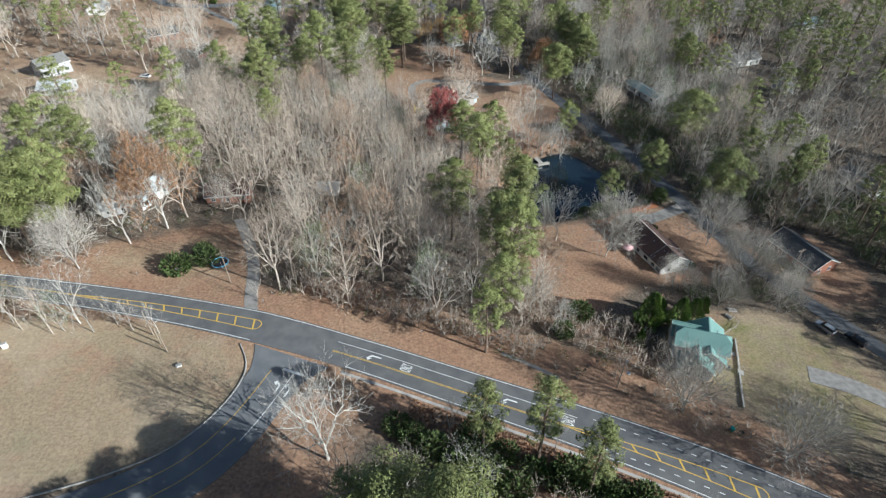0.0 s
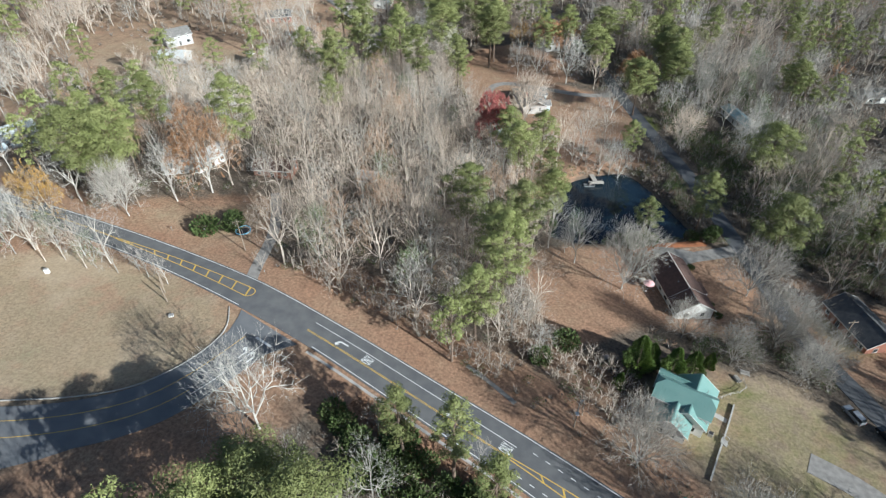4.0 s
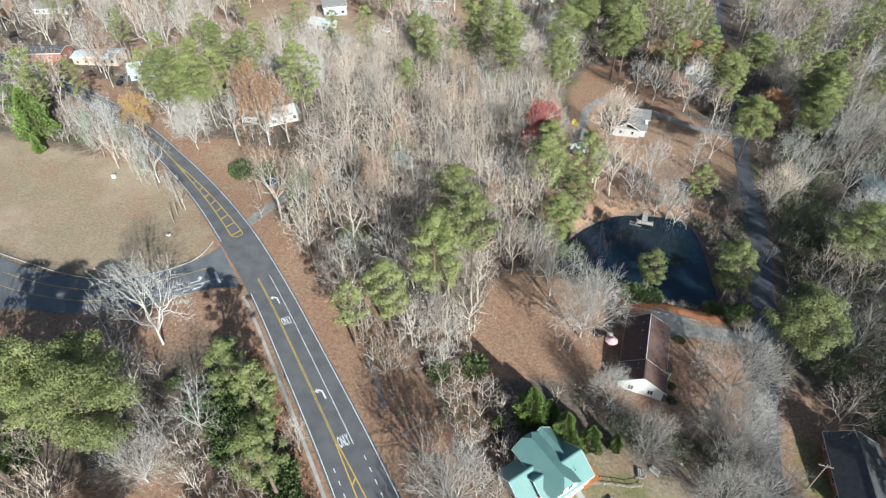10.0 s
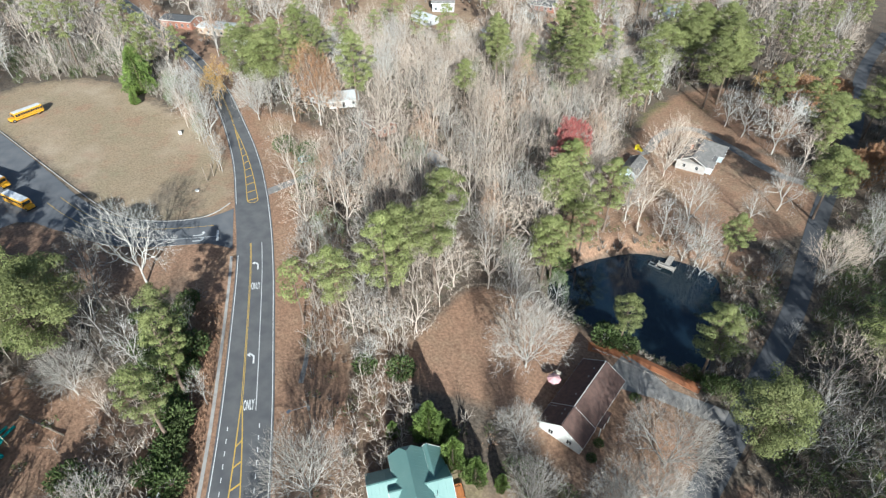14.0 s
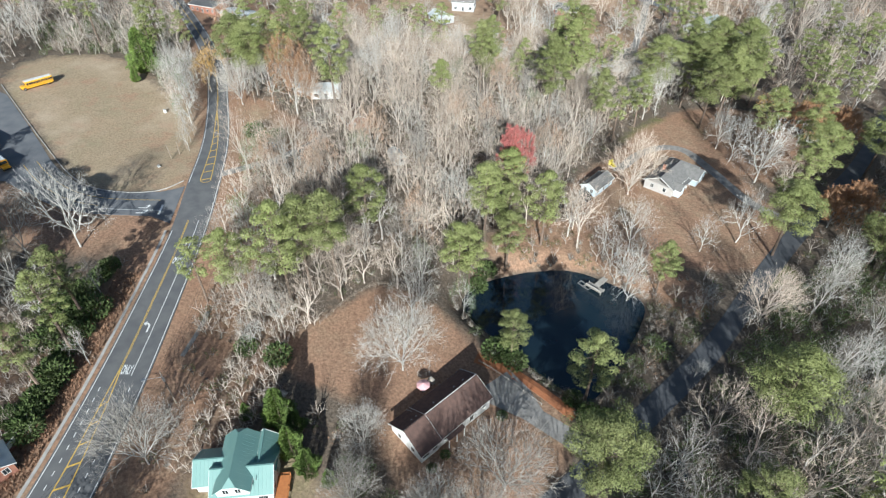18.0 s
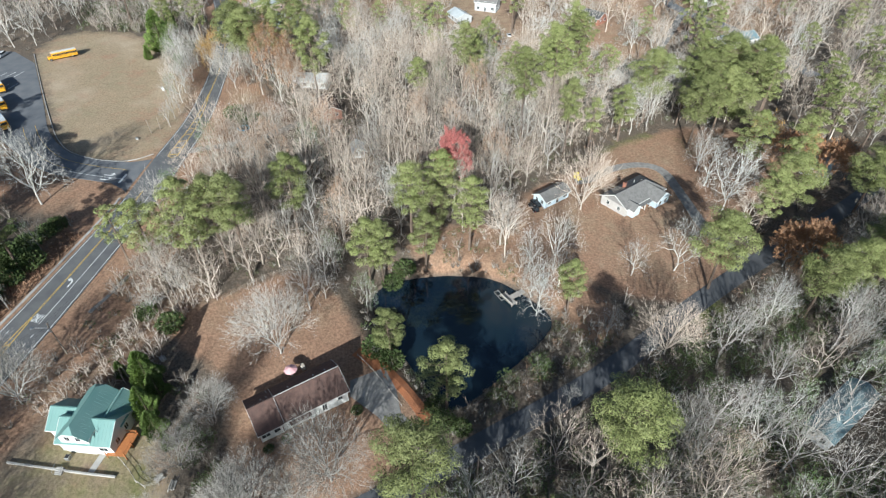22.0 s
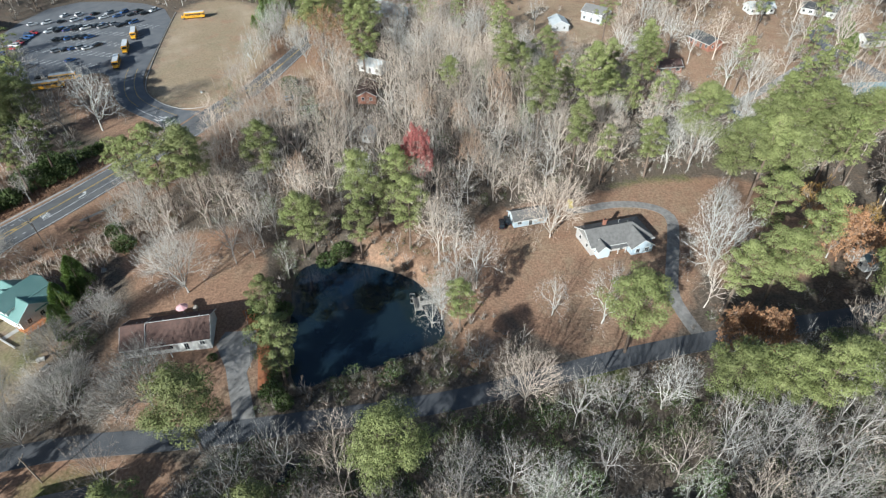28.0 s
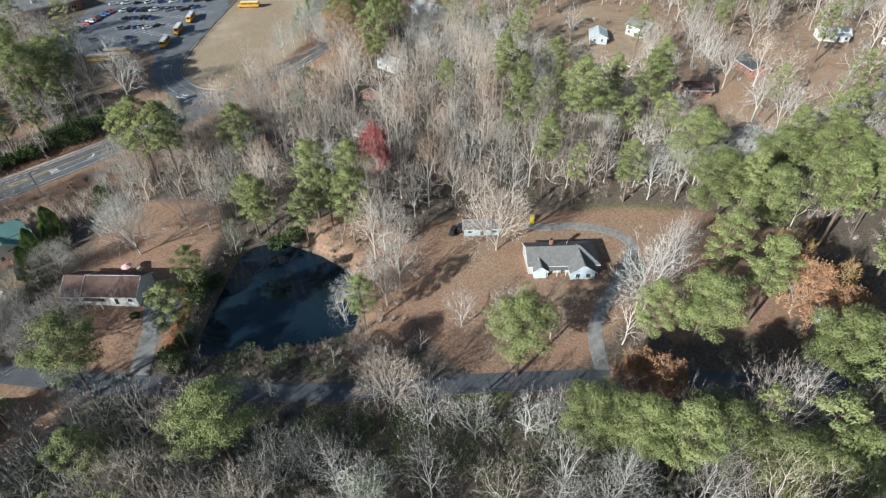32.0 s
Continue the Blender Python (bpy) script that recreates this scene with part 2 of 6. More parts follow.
# ---- mesh helpers ----
def mesh_of(name, verts, faces, mats, smooth=False, slots=None):
    """A mesh from vertices and triangles or quads (arrays or lists)."""
    me = bpy.data.meshes.new(name)
    v = np.asarray(verts, np.float32).reshape(-1, 3)
    f = np.asarray(faces, np.int32)
    k = f.shape[1]
    me.vertices.add(len(v)), me.loops.add(f.size), me.polygons.add(len(f))
    me.vertices.foreach_set("co", v.ravel())
    me.loops.foreach_set("vertex_index", f.ravel())
    me.polygons.foreach_set("loop_start", np.arange(0, f.size, k, dtype=np.int32))
    me.polygons.foreach_set("loop_total", np.full(len(f), k, np.int32))
    me.polygons.foreach_set("use_smooth", np.full(len(f), smooth))
    for m in mats if isinstance(mats, (list, tuple)) else [mats]:
        me.materials.append(m)
    if slots is not None:
        me.polygons.foreach_set("material_index", np.asarray(slots, np.int32))
    me.update()
    return me


def under(parent, name, me, m=None, label=""):
    """Links a mesh as one part under a thing."""
    ob = new(name, me)
    ob.parent = parent
    if m is not None:
        ob.matrix_basis = m
    return tagged(ob, label)


def root(name, m, label, category, group="", kind=""):
    ob = new(name)
    ob.empty_display_size = 0.3
    ob.matrix_basis = m
    return tagged(ob, label, category, group, kind)


def part(name, bm, mat, parent, label="", m=None):
    """Links a bmesh as one mesh object under a thing or a part."""
    me = bpy.data.meshes.new(name)
    bm.to_mesh(me)
    bm.free()
    me.materials.append(mat)
    return under(parent, name, me, m, label)


def box(bm, x0, x1, y0, y1, z0, z1, m=None):
    r = bmesh.ops.create_cube(bm, size=1)["verts"]
    for v in r:
        v.co = Vector(((x0 + x1) / 2 + v.co.x * (x1 - x0), (y0 + y1) / 2 + v.co.y * (y1 - y0), (z0 + z1) / 2 + v.co.z * (z1 - z0)))
        if m is not None:
            v.co = m @ v.co
    return r


def solid(*boxes, bevel=0.0):
    bm = bmesh.new()
    for b in boxes:
        box(bm, *b)
    if bevel:
        bmesh.ops.bevel(bm, geom=bm.edges[:], offset=bevel, segments=1, affect="EDGES")
    return bm


def rod(bm, a, b, r0, r1=None, n=8):
    """A tapered round bar from a to b."""
    a, b = Vector(a), Vector(b)
    q = (b - a).to_track_quat("Z", "Y").to_matrix().to_4x4()
    bmesh.ops.create_cone(bm, cap_ends=True, segments=n, radius1=r0, radius2=r0 if r1 is None else r1, depth=(b - a).length, matrix=Matrix.Translation((a + b) / 2) @ q)
    return bm


def prism(outline, z0, z1):
    """A bmesh of an outline (x, y) drawn up from z0 to z1."""
    bm = bmesh.new()
    lo = [bm.verts.new((x, y, z0)) for x, y in outline]
    hi = [bm.verts.new((x, y, z1)) for x, y in outline]
    n = len(lo)
    bm.faces.new(lo[::-1]), bm.faces.new(hi)
    for i in range(n):
        bm.faces.new((lo[i], lo[(i + 1) % n], hi[(i + 1) % n], hi[i]))
    return bm


def chaikin(pts, rounds=3, closed=False):
    p = [Vector(q) for q in pts]
    for _ in range(rounds):
        out = [] if closed else [p[0]]
        for i in range(len(p) if closed else len(p) - 1):
            a, b = p[i], p[(i + 1) % len(p)]
            out += [a.lerp(b, 0.25), a.lerp(b, 0.75)]
        p = out if closed else out + [p[-1]]
    return np.array([q[:] for q in p])


def signed(x, y, poly):
    """Distance to the edge of a polygon, negative inside."""
    x, y = np.asarray(x, float), np.asarray(y, float)
    best = np.full(x.shape, 1e9)
    inside = np.zeros(x.shape, bool)
    for (ax, ay), (bx, by) in zip(poly, np.roll(poly, -1, axis=0)):
        dx, dy = bx - ax, by - ay
        t = np.clip(((x - ax) * dx + (y - ay) * dy) / (dx * dx + dy * dy + 1e-9), 0, 1)
        best = np.minimum(best, np.hypot(x - ax - t * dx, y - ay - t * dy))
        cross = ((ay > y) != (by > y)) & (x < dx * (y - ay) / (dy if abs(dy) > 1e-9 else 1e-9) + ax)
        inside ^= cross
    return np.where(inside, -best, best)


# ---- the lie of the land: spot heights joined by a smooth surface ----
SPOTS_WEST = [(-41, 85, 12.6), (-24, 82, 10.8), (14, 66.5, 9.3), (24, 62, 9.1), (62, 40, 8.0), (-124, 35, 20), (-66, 30, 18), (-22, 50, 13.5), (10, 30, 13),
              (-93, 105, 13.7), (-64, 81, 13.2), (-57, 107, 11), (-59, 135, 11.5), (-82, 135, 13), (-145, 123, 16), (-135, -20, 20.5)]
SPOTS_EAST = [(45, 116, 4.7), (52, 119, 4.3), (79, 126, 0.6), (62, 84, 5.0), (100, 105, 2), (13, 221, 3), (-8, 216, 2.4), (25, 250, 3.6), (-82, 265, 5),
              (-108, 260, 9.5), (-155, 210, 13), (-177, 341, 14), (90, 160, 1), (75, 220, 2.5), (20, 190, 1.6), (0, 140, 5.5)]
S = np.array(SPOTS_WEST + SPOTS_EAST, float)


def plate(d):
    return np.where(d > 1e-6, d * d * np.log(np.maximum(d, 1e-6)), 0.0)


K = np.zeros((len(S) + 3, len(S) + 3))
K[:-3, :-3] = plate(np.hypot(S[:, None, 0] - S[None, :, 0], S[:, None, 1] - S[None, :, 1])) + np.eye(len(S)) * 200
K[:-3, -3:] = np.c_[np.ones(len(S)), S[:, :2]]
K[-3:, :-3] = K[:-3, -3:].T
WEIGHT = np.linalg.solve(K, np.r_[S[:, 2], 0, 0, 0])
WATER = -0.4
POND = chaikin([(27, 138.5), (22.5, 144), (22, 153), (24, 164), (28, 174), (35, 179), (43, 183.5), (48.5, 184), (54, 177.5), (59, 169), (64, 160), (68, 152.5), (63.5, 149), (55, 145.5), (44, 142), (34, 138.5)], 2, True)


def lie(x, y):
    """Height of the ground."""
    x, y = np.asarray(x, float), np.asarray(y, float)
    cx, cy = -40 + 200 * np.tanh((x + 40) / 200), 130 + 220 * np.tanh((y - 130) / 220)
    z = WEIGHT[-3] + WEIGHT[-2] * cx + WEIGHT[-1] * cy
    for (sx, sy, _), w in zip(S, WEIGHT):
        z = z + w * plate(np.hypot(cx - sx, cy - sy))
    z = np.clip(z, -2, 26)
    d = signed(x, y, POND)
    w = np.clip((d + 1) / 7, 0, 1)
    w = w * w * (3 - 2 * w)
    return np.where(d < 8, (1 - w) * (WATER + np.clip(0.3 * d, -1.6, 2)) + w * np.maximum(z, WATER + 0.6), z)


def gz(x, y):
    return float(lie(np.array([x]), np.array([y]))[0])


class Track:
    """A line on the ground with places along it (s, metres) and beside it (off, to its left)."""

    def __init__(self, pts):
        p = chaikin([(*q, 0) for q in pts], 3)[:, :2]
        s = np.r_[0, np.cumsum(np.hypot(*np.diff(p, axis=0).T))]
        self.s = np.arange(0, s[-1], 1.5)
        self.p = np.c_[np.interp(self.s, s, p[:, 0]), np.interp(self.s, s, p[:, 1])]
        t = np.gradient(self.p, axis=0)
        t /= np.hypot(*t.T)[:, None]
        self.n = np.c_[-t[:, 1], t[:, 0]]

    def at(self, s, off=0.0):
        s = np.asarray(s, float)
        q = [np.interp(s, self.s, a) for a in (*self.p.T, *self.n.T)]
        return np.c_[q[0] + off * q[2], q[1] + off * q[3]]

    def near_x(self, x):
        return float(self.s[np.argmin(abs(self.p[:, 0] - x))])


def ribbon(name, track, s0, s1, lo, hi, dz, mat, step=2.0, cols=2, skirt=0.0):
    """A strip along a track between the offsets lo and hi (numbers or functions of s), dz above the ground."""
    s = np.linspace(s0, s1, max(2, int(abs(s1 - s0) / step) + 1))
    a, b = [np.broadcast_to(f(s) if callable(f) else f, s.shape) for f in (lo, hi)]
    rows = []
    for k in range(cols + 1):
        xy = track.at(s, a + (b - a) * k / cols)
        rows.append(np.c_[xy, lie(xy[:, 0], xy[:, 1]) + dz])
    if skirt:
        rows = [rows[0] - (0, 0, skirt)] + rows + [rows[-1] - (0, 0, skirt)]
    v = np.concatenate(rows)
    n, f = len(s), []
    for k in range(len(rows) - 1):
        i = np.arange(n - 1) + k * n
        f.append(np.c_[i, i + 1, i + 1 + n, i + n])
    f = np.concatenate(f)
    return mesh_of(name, v, f[:, ::-1], mat)


def patch(name, poly, dz, mat, cell=3.0, skirt=0.15):
    """A sheet of the outline poly, laid dz above the ground."""
    from mathutils.geometry import delaunay_2d_cdt
    poly = np.asarray(poly)[:, :2]
    ring = []
    for a, b in zip(poly, np.roll(poly, -1, axis=0)):
        k = max(1, int(np.hypot(*(b - a)) / cell))
        ring += [a + (b - a) * i / k for i in range(k)]
    gx, gy = np.meshgrid(np.arange(poly[:, 0].min(), poly[:, 0].max(), cell), np.arange(poly[:, 1].min(), poly[:, 1].max(), cell))
    keep = signed(gx, gy, poly) < -cell * 0.4
    pts = [Vector(q) for q in ring] + [Vector(q) for q in np.c_[gx[keep], gy[keep]]]
    n = len(ring)
    v, _, f, *_ = delaunay_2d_cdt(pts, [(i, (i + 1) % n) for i in range(n)], [list(range(n))], 1, 1e-4)
    xy = np.array([q[:] for q in v])
    z = lie(xy[:, 0], xy[:, 1]) + dz
    return mesh_of(name, np.c_[xy, z], [t[:] if len(t) == 3 else t[:3] for t in f], mat)


# ---- plan: roads, yards, clearings ----
MAIN = Track([(190, -26), (130, 6), (85, 31), (54, 48.8), (31, 59), (9, 67.5), (-20, 78.5), (-43, 85.2), (-66, 91), (-93, 95), (-122, 98), (-160, 97), (-220, 90), (-300, 80), (-420, 60)])
SIDE = Track([(-30.5, 81), (-33.5, 72), (-36, 64.5), (-39, 57), (-43.5, 50), (-51, 44.2), (-59, 40), (-67, 37)])
LANE = Track([(165, -40), (122, 40), (104, 80), (93, 102), (88, 114), (84, 131), (80, 145), (75.5, 160), (71, 176), (65.5, 192), (57, 211), (48, 233), (38, 262), (25, 300), (0, 350), (-20, 420)])
LOT = chaikin([(-52, 46), (-60, 44.5), (-86, 36.5), (-132, 21), (-146, -10), (-140, -48), (-96, -46), (-70, -30), (-40, -14), (-42, 12), (-58, 22), (-60, 30), (-50, 37), (-47, 42)], 1, True)
FIELD = [(-42, 79), (-40.6, 70), (-43, 60.5), (-48, 53.5), (-57, 48.5), (-86, 38), (-132, 22), (-158, 28), (-150, 62), (-112, 76), (-92, 87), (-64, 85)]
LAWN_FAR = [(3, 186), (-6, 197), (-17, 225), (-30, 246), (-27, 264), (-10, 260), (9, 252), (36, 243), (50, 231), (52, 214), (40, 198), (17, 187)]
YARD_BROWN = [(31, 88), (24, 103), (18, 122), (28, 131), (45, 134), (52, 141), (70, 146), (78, 140), (82, 126), (83, 113), (68, 105), (52, 106), (43, 98)]
YARD_GREEN = [(64, 62), (50, 74), (52, 92), (64, 96), (80, 98), (92, 92), (100, 78), (96, 60), (80, 52)]
YARD_WEST = [(-94, 101), (-52, 94), (-46, 98), (-50, 116), (-60, 126), (-80, 116), (-92, 114)]
YARDS_NORTH = [(-76, 256), (-94, 240), (-118, 246), (-160, 270), (-175, 330), (-120, 345), (-92, 300)]
YARDS_NW = [(-110, 190), (-105, 230), (-150, 250), (-200, 240), (-215, 190), (-160, 170)]
PLAY = [(-4, 8), (-8, 24), (6, 40), (20, 44), (34, 30), (30, 8)]
BANK = [(-30, 74), (-14, 66), (10, 56), (32, 46), (60, 34), (62, 29), (30, 38), (8, 48), (-18, 60), (-28, 66)]
VERGE = [(-38, 92), (-22, 90), (8, 77), (28, 70), (44, 62), (70, 48), (76, 54), (52, 70), (30, 82), (10, 88), (-12, 100), (-34, 104)]
STRAW_HILL = [(-20, 240), (-34, 262), (-28, 290), (-4, 300), (20, 275), (30, 255), (10, 250)]
DRIVE_BROWN = [(79, 143), (78.5, 148), (66, 140.5), (60, 140.5), (54, 139), (56, 131), (60, 130.5), (66, 135.5)]
YARD_EAST = [(95, 100), (89, 118), (87, 132), (92, 139), (100, 134), (116, 128), (118, 108), (108, 96)]
JUNCTION = [(-62, 28), (-46, 46), (-36, 62), (-30, 74), (-16, 67), (-15, 50), (-24, 36), (-40, 18), (-60, 8)]
BRUSHY = [(12, 92), (30, 82), (52, 68), (54, 76), (44, 90), (32, 92), (25, 103), (15, 102)]
DAM_BANK = [(70, 146), (76, 150), (72, 168), (64, 188), (56, 196), (50, 186), (60, 178)]
NORTH_BANK = [(18, 148), (20, 172), (28, 182), (38, 192), (22, 192), (8, 182), (6, 162)]
HOMESTEAD = [(46, 84), (43, 98), (52, 106), (68, 105), (83, 113), (92, 92), (80, 98), (64, 96), (52, 92)]
NORTHWEST = [(-125, 150), (-98, 190), (-90, 240), (-66, 262), (-60, 330), (-120, 430), (-340, 430), (-340, 120), (-200, 112), (-135, 112)]
HOUSE_SPOTS = []


def half(s):
    """Half the main road's width along it."""
    x = MAIN.at(s)[:, 0]
    return np.interp(x, (-160, -93, -43, -20, 9, 31, 60, 130), (3.6, 3.8, 4.8, 4.7, 5.0, 5.3, 5.8, 5.2))


def track_distance(x, y, tr, far=60):
    best = np.full(np.shape(x), 1e9)
    for q in tr.p[::2]:
        best = np.minimum(best, np.hypot(x - q[0], y - q[1]))
    return best


# ---- ground: one sheet to the horizon, finer in the middle ----
def axis(lo, hi, fine):
    mid = np.arange(lo, hi, fine)
    out, step = [], fine
    q = 0.0
    while q < 3800:
        step *= 1.25
        q += step
        out.append(q)
    out = np.array(out)
    return np.r_[(lo - out)[::-1], mid, mid[-1] + out]


gx, gy = np.meshgrid(axis(-210, 190, 2.0), axis(-90, 390, 2.0), indexing="ij")
gzv = lie(gx, gy)
cover = np.zeros((*gx.shape, 4), np.float32)
cover[..., 3] = 1
# base straw fades out eastwards: the woods' shade put into the ground colour
cover[..., 0] = 0.24 * np.clip((70 - gx) / 20, 0, 1)


def lay(channel, poly, soft=3.0, amount=1.0):
    d = signed(gx, gy, chaikin(poly, 1, True))
    cover[..., channel] = np.maximum(cover[..., channel], np.clip(0.5 - d / (2 * soft), 0, 1) * amount)


for poly in (LAWN_FAR, YARD_BROWN, YARD_WEST, YARDS_NORTH, VERGE, STRAW_HILL, NORTH_BANK, YARD_EAST):
    lay(0, poly)
# NORTHWEST: straw and grass yards, laid stronger so their pale colour imitates haze
lay(0, [(20, 146), (27, 176), (46, 186), (58, 186), (60, 196), (40, 200), (18, 190)], 3), lay(0, NORTHWEST, 15, 0.62), lay(1, NORTHWEST, 30, 0.42), lay(0, BRUSHY, 4, 0.55), lay(0, PLAY, 5, 0.75), lay(0, BANK, 2, 0.8), lay(0, YARDS_NW, 8, 0.7), lay(0, JUNCTION, 4, 0.7)
lay(0, [(-38, 78), (-46, 66), (-62, 70), (-86, 76), (-108, 78), (-132, 84), (-120, 94), (-90, 92), (-60, 88)], 6, 0.9)
lay(1, FIELD, 6), lay(1, YARD_GREEN, 3, 0.62), lay(2, YARD_GREEN, 8, 0.42)
lay(1, YARDS_NW, 10, 0.55), lay(1, YARD_WEST, 8, 0.5), lay(1, LAWN_FAR, 10, 0.35)
lay(2, [(70, 96), (64, 90), (70, 84), (78, 90)], 3, 0.6), lay(2, [(56, 214), (52, 226), (58, 228), (61, 216)], 2, 0.8), lay(2, [(96, 108), (90, 122), (96, 126), (106, 110)], 4, 0.7)
lay(2, [(-6, 262), (-30, 268), (-24, 240), (-18, 226), (-26, 228), (-36, 262)], 3, 0.55)
wayside = track_distance(gx, gy, MAIN)
cover[..., 0] = np.maximum(cover[..., 0], np.clip((15 - wayside) / 4, 0, 1) * 0.95 * (gx < 110))
nx, ny = gx.shape
idx = np.arange(nx * ny).reshape(nx, ny)
quads = np.stack([idx[:-1, :-1], idx[1:, :-1], idx[1:, 1:], idx[:-1, 1:]], -1).reshape(-1, 4)
ground_me = mesh_of("ground", np.stack([gx, gy, gzv], -1), quads, M["ground"], smooth=True)
att = ground_me.color_attributes.new("cover", "FLOAT_COLOR", "POINT")
att.data.foreach_set("color", cover.ravel())
ground = tagged(new("ground", ground_me), "leaf-littered ground with straw lawns and dry grass", "ground", kind="structure")

pond = tagged(new("water", patch("water", POND, 0, M["water"], 4)), "still dark pond water between wooded banks", "pond", kind="structure")
wv = np.zeros(len(pond.data.vertices) * 3, np.float32)
pond.data.vertices.foreach_get("co", wv)
wv[2::3] = WATER
pond.data.vertices.foreach_set("co", wv)

# ---- roads and their markings ----
DZ = 0.12
road = tagged(new("road", ribbon("road", MAIN, 0, MAIN.s[-1], lambda s: -half(s), half, DZ, M["asphalt"], cols=4, skirt=0.3)), "grey asphalt main road with painted lanes", "road", kind="structure")
tagged(new("road_side", ribbon("road_side", SIDE, 5.0, SIDE.s[-1], lambda s: -np.interp(s, (0, 6, 11, 18, 40), (13, 8, 5.8, 5.2, 5)), lambda s: np.interp(s, (0, 6, 11, 18, 40), (12, 8, 5.6, 5.4, 6)), DZ - 0.02, M["asphalt_old"], cols=4, skirt=0.3)),
       "school entrance road of old asphalt", "road", kind="structure")
lane = tagged(new("road_lane", ribbon("road_lane", LANE, 0, LANE.s[-1], -2.6, 2.6, DZ - 0.03, M["asphalt_shaded"], cols=2, skirt=0.3)), "narrow shaded asphalt lane beside the pond", "road", kind="structure")
lot = tagged(new("pavement_lot", patch("pavement_lot", LOT, DZ - 0.04, M["asphalt_old"])), "school parking lot of old grey asphalt", "parking lot", kind="structure")

PAINT = DZ + 0.025
xs = MAIN.near_x


def line(parent, name, track, s0, s1, off, width, mat, dz=PAINT):
    f = off if callable(off) else (lambda s: np.full(np.shape(s), off))
    return under(parent, name, ribbon(name, track, s0, s1, lambda s: f(s) - width / 2, lambda s: f(s) + width / 2, dz, mat, cols=1))


# the track runs from east to west, so its left is the south side of the road
line(road, "edge_line", MAIN, 0, xs(-19), lambda s: half(s) - 0.45, 0.16, M["white_line"])
line(road, "edge_line", MAIN, xs(-41), MAIN.s[-1], lambda s: half(s) - 0.45, 0.16, M["white_line"])
line(road, "edge_line", MAIN, 0, MAIN.s[-1], lambda s: -half(s) + 0.4, 0.16, M["white_line"])
YELLOW = 1.1
for d in (-0.13, 0.13):
    line(road, "centre_line", MAIN, xs(25), xs(-23), YELLOW + d, 0.12, M["yellow_line"])
    line(road, "centre_line", MAIN, xs(-80), MAIN.s[-1], lambda s: np.interp(s, (xs(-80), xs(-100)), (0.4, 0.0)) + d, 0.12, M["yellow_line"])
line(road, "lane_line", MAIN, xs(26), xs(-23.5), -1.7, 0.14, M["white_line"])


def hatch(x_narrow, x_nose, mid0, mid1, w1):
    """A painted island that widens to a round nose, with slanting bars."""
    s0, s1 = xs(x_narrow), xs(x_nose)
    mid = lambda s: mid0 + (mid1 - mid0) * (s - s0) / (s1 - s0)
    wid = lambda s: 0.2 + (w1 - 0.2) * np.clip((s - s0) / (s1 - s0), 0, 1) ** 0.8
    for sign in (-1, 1):
        line(road, "island_line", MAIN, s0, s1, lambda s: mid(s) + sign * wid(s) / 2, 0.22, M["yellow_line"])
    a = np.linspace(-math.pi / 2, math.pi / 2, 13)
    way = 1 if s1 > s0 else -1
    xy = np.concatenate([MAIN.at(s1 + way * np.cos(a) * r, mid1 + np.sin(a) * r) for r in (w1 / 2 - 0.11, w1 / 2 + 0.11)])
    i = np.arange(12)
    under(road, "island_nose", mesh_of("island_nose", np.c_[xy, lie(*xy.T) + PAINT], np.c_[i, i + 1, i + 14, i + 13][:, ::-way], M["yellow_line"]))
    n = int(abs(s1 - s0) / 4.2)
    for k in range(2, n + 1):
        s = s0 + (s1 - s0) * k / n
        w = float(wid(np.array(s))) / 2 - 0.1
        if w < 0.4:
            continue
        m_ = float(mid(np.array(s)))
        c = [MAIN.at([s + way * o], m_ + e)[0] for o, e in ((-1.0, -w), (-0.6, -w), (0.5, w), (0.1, w))]
        under(road, "island_bar", mesh_of("island_bar", [(*q, gz(*q) + PAINT) for q in c], [(0, 1, 2, 3)], M["yellow_line"]))


hatch(-86, -41.5, 0.35, -0.2, 3.0)
hatch(25, 56, 1.1, 0.3, 3.0)
for k in range(14):
    for off in (-2.6, 3.3):
        s = xs(28) - 2.6 * k
        line(road, "dash", MAIN, s - 1.0, s, off, 0.16, M["white_line"])


def flat(parent, name, outline, s, off, mat, track=MAIN, turn=1):
    """A painted shape from outline points (along, across), at s and off on a track."""
    q = [track.at([s + turn * a], off + turn * b)[0] for a, b in outline]
    bm = bmesh.new()
    bm.faces.new([bm.verts.new((*p, gz(*p) + PAINT)) for p in q])
    bmesh.ops.triangulate(bm, faces=bm.faces[:])
    bmesh.ops.recalc_face_normals(bm, faces=bm.faces[:])
    part(name, bm, mat, parent)


ARROW = [(-1.6, -0.15), (0.3, -0.15), (0.75, 0.25), (0.75, 0.45), (0.3, 0.45), (0.95, 1.15), (1.6, 0.45), (1.2, 0.45), (1.2, 0.1), (0.55, -0.5), (-1.6, -0.5)]


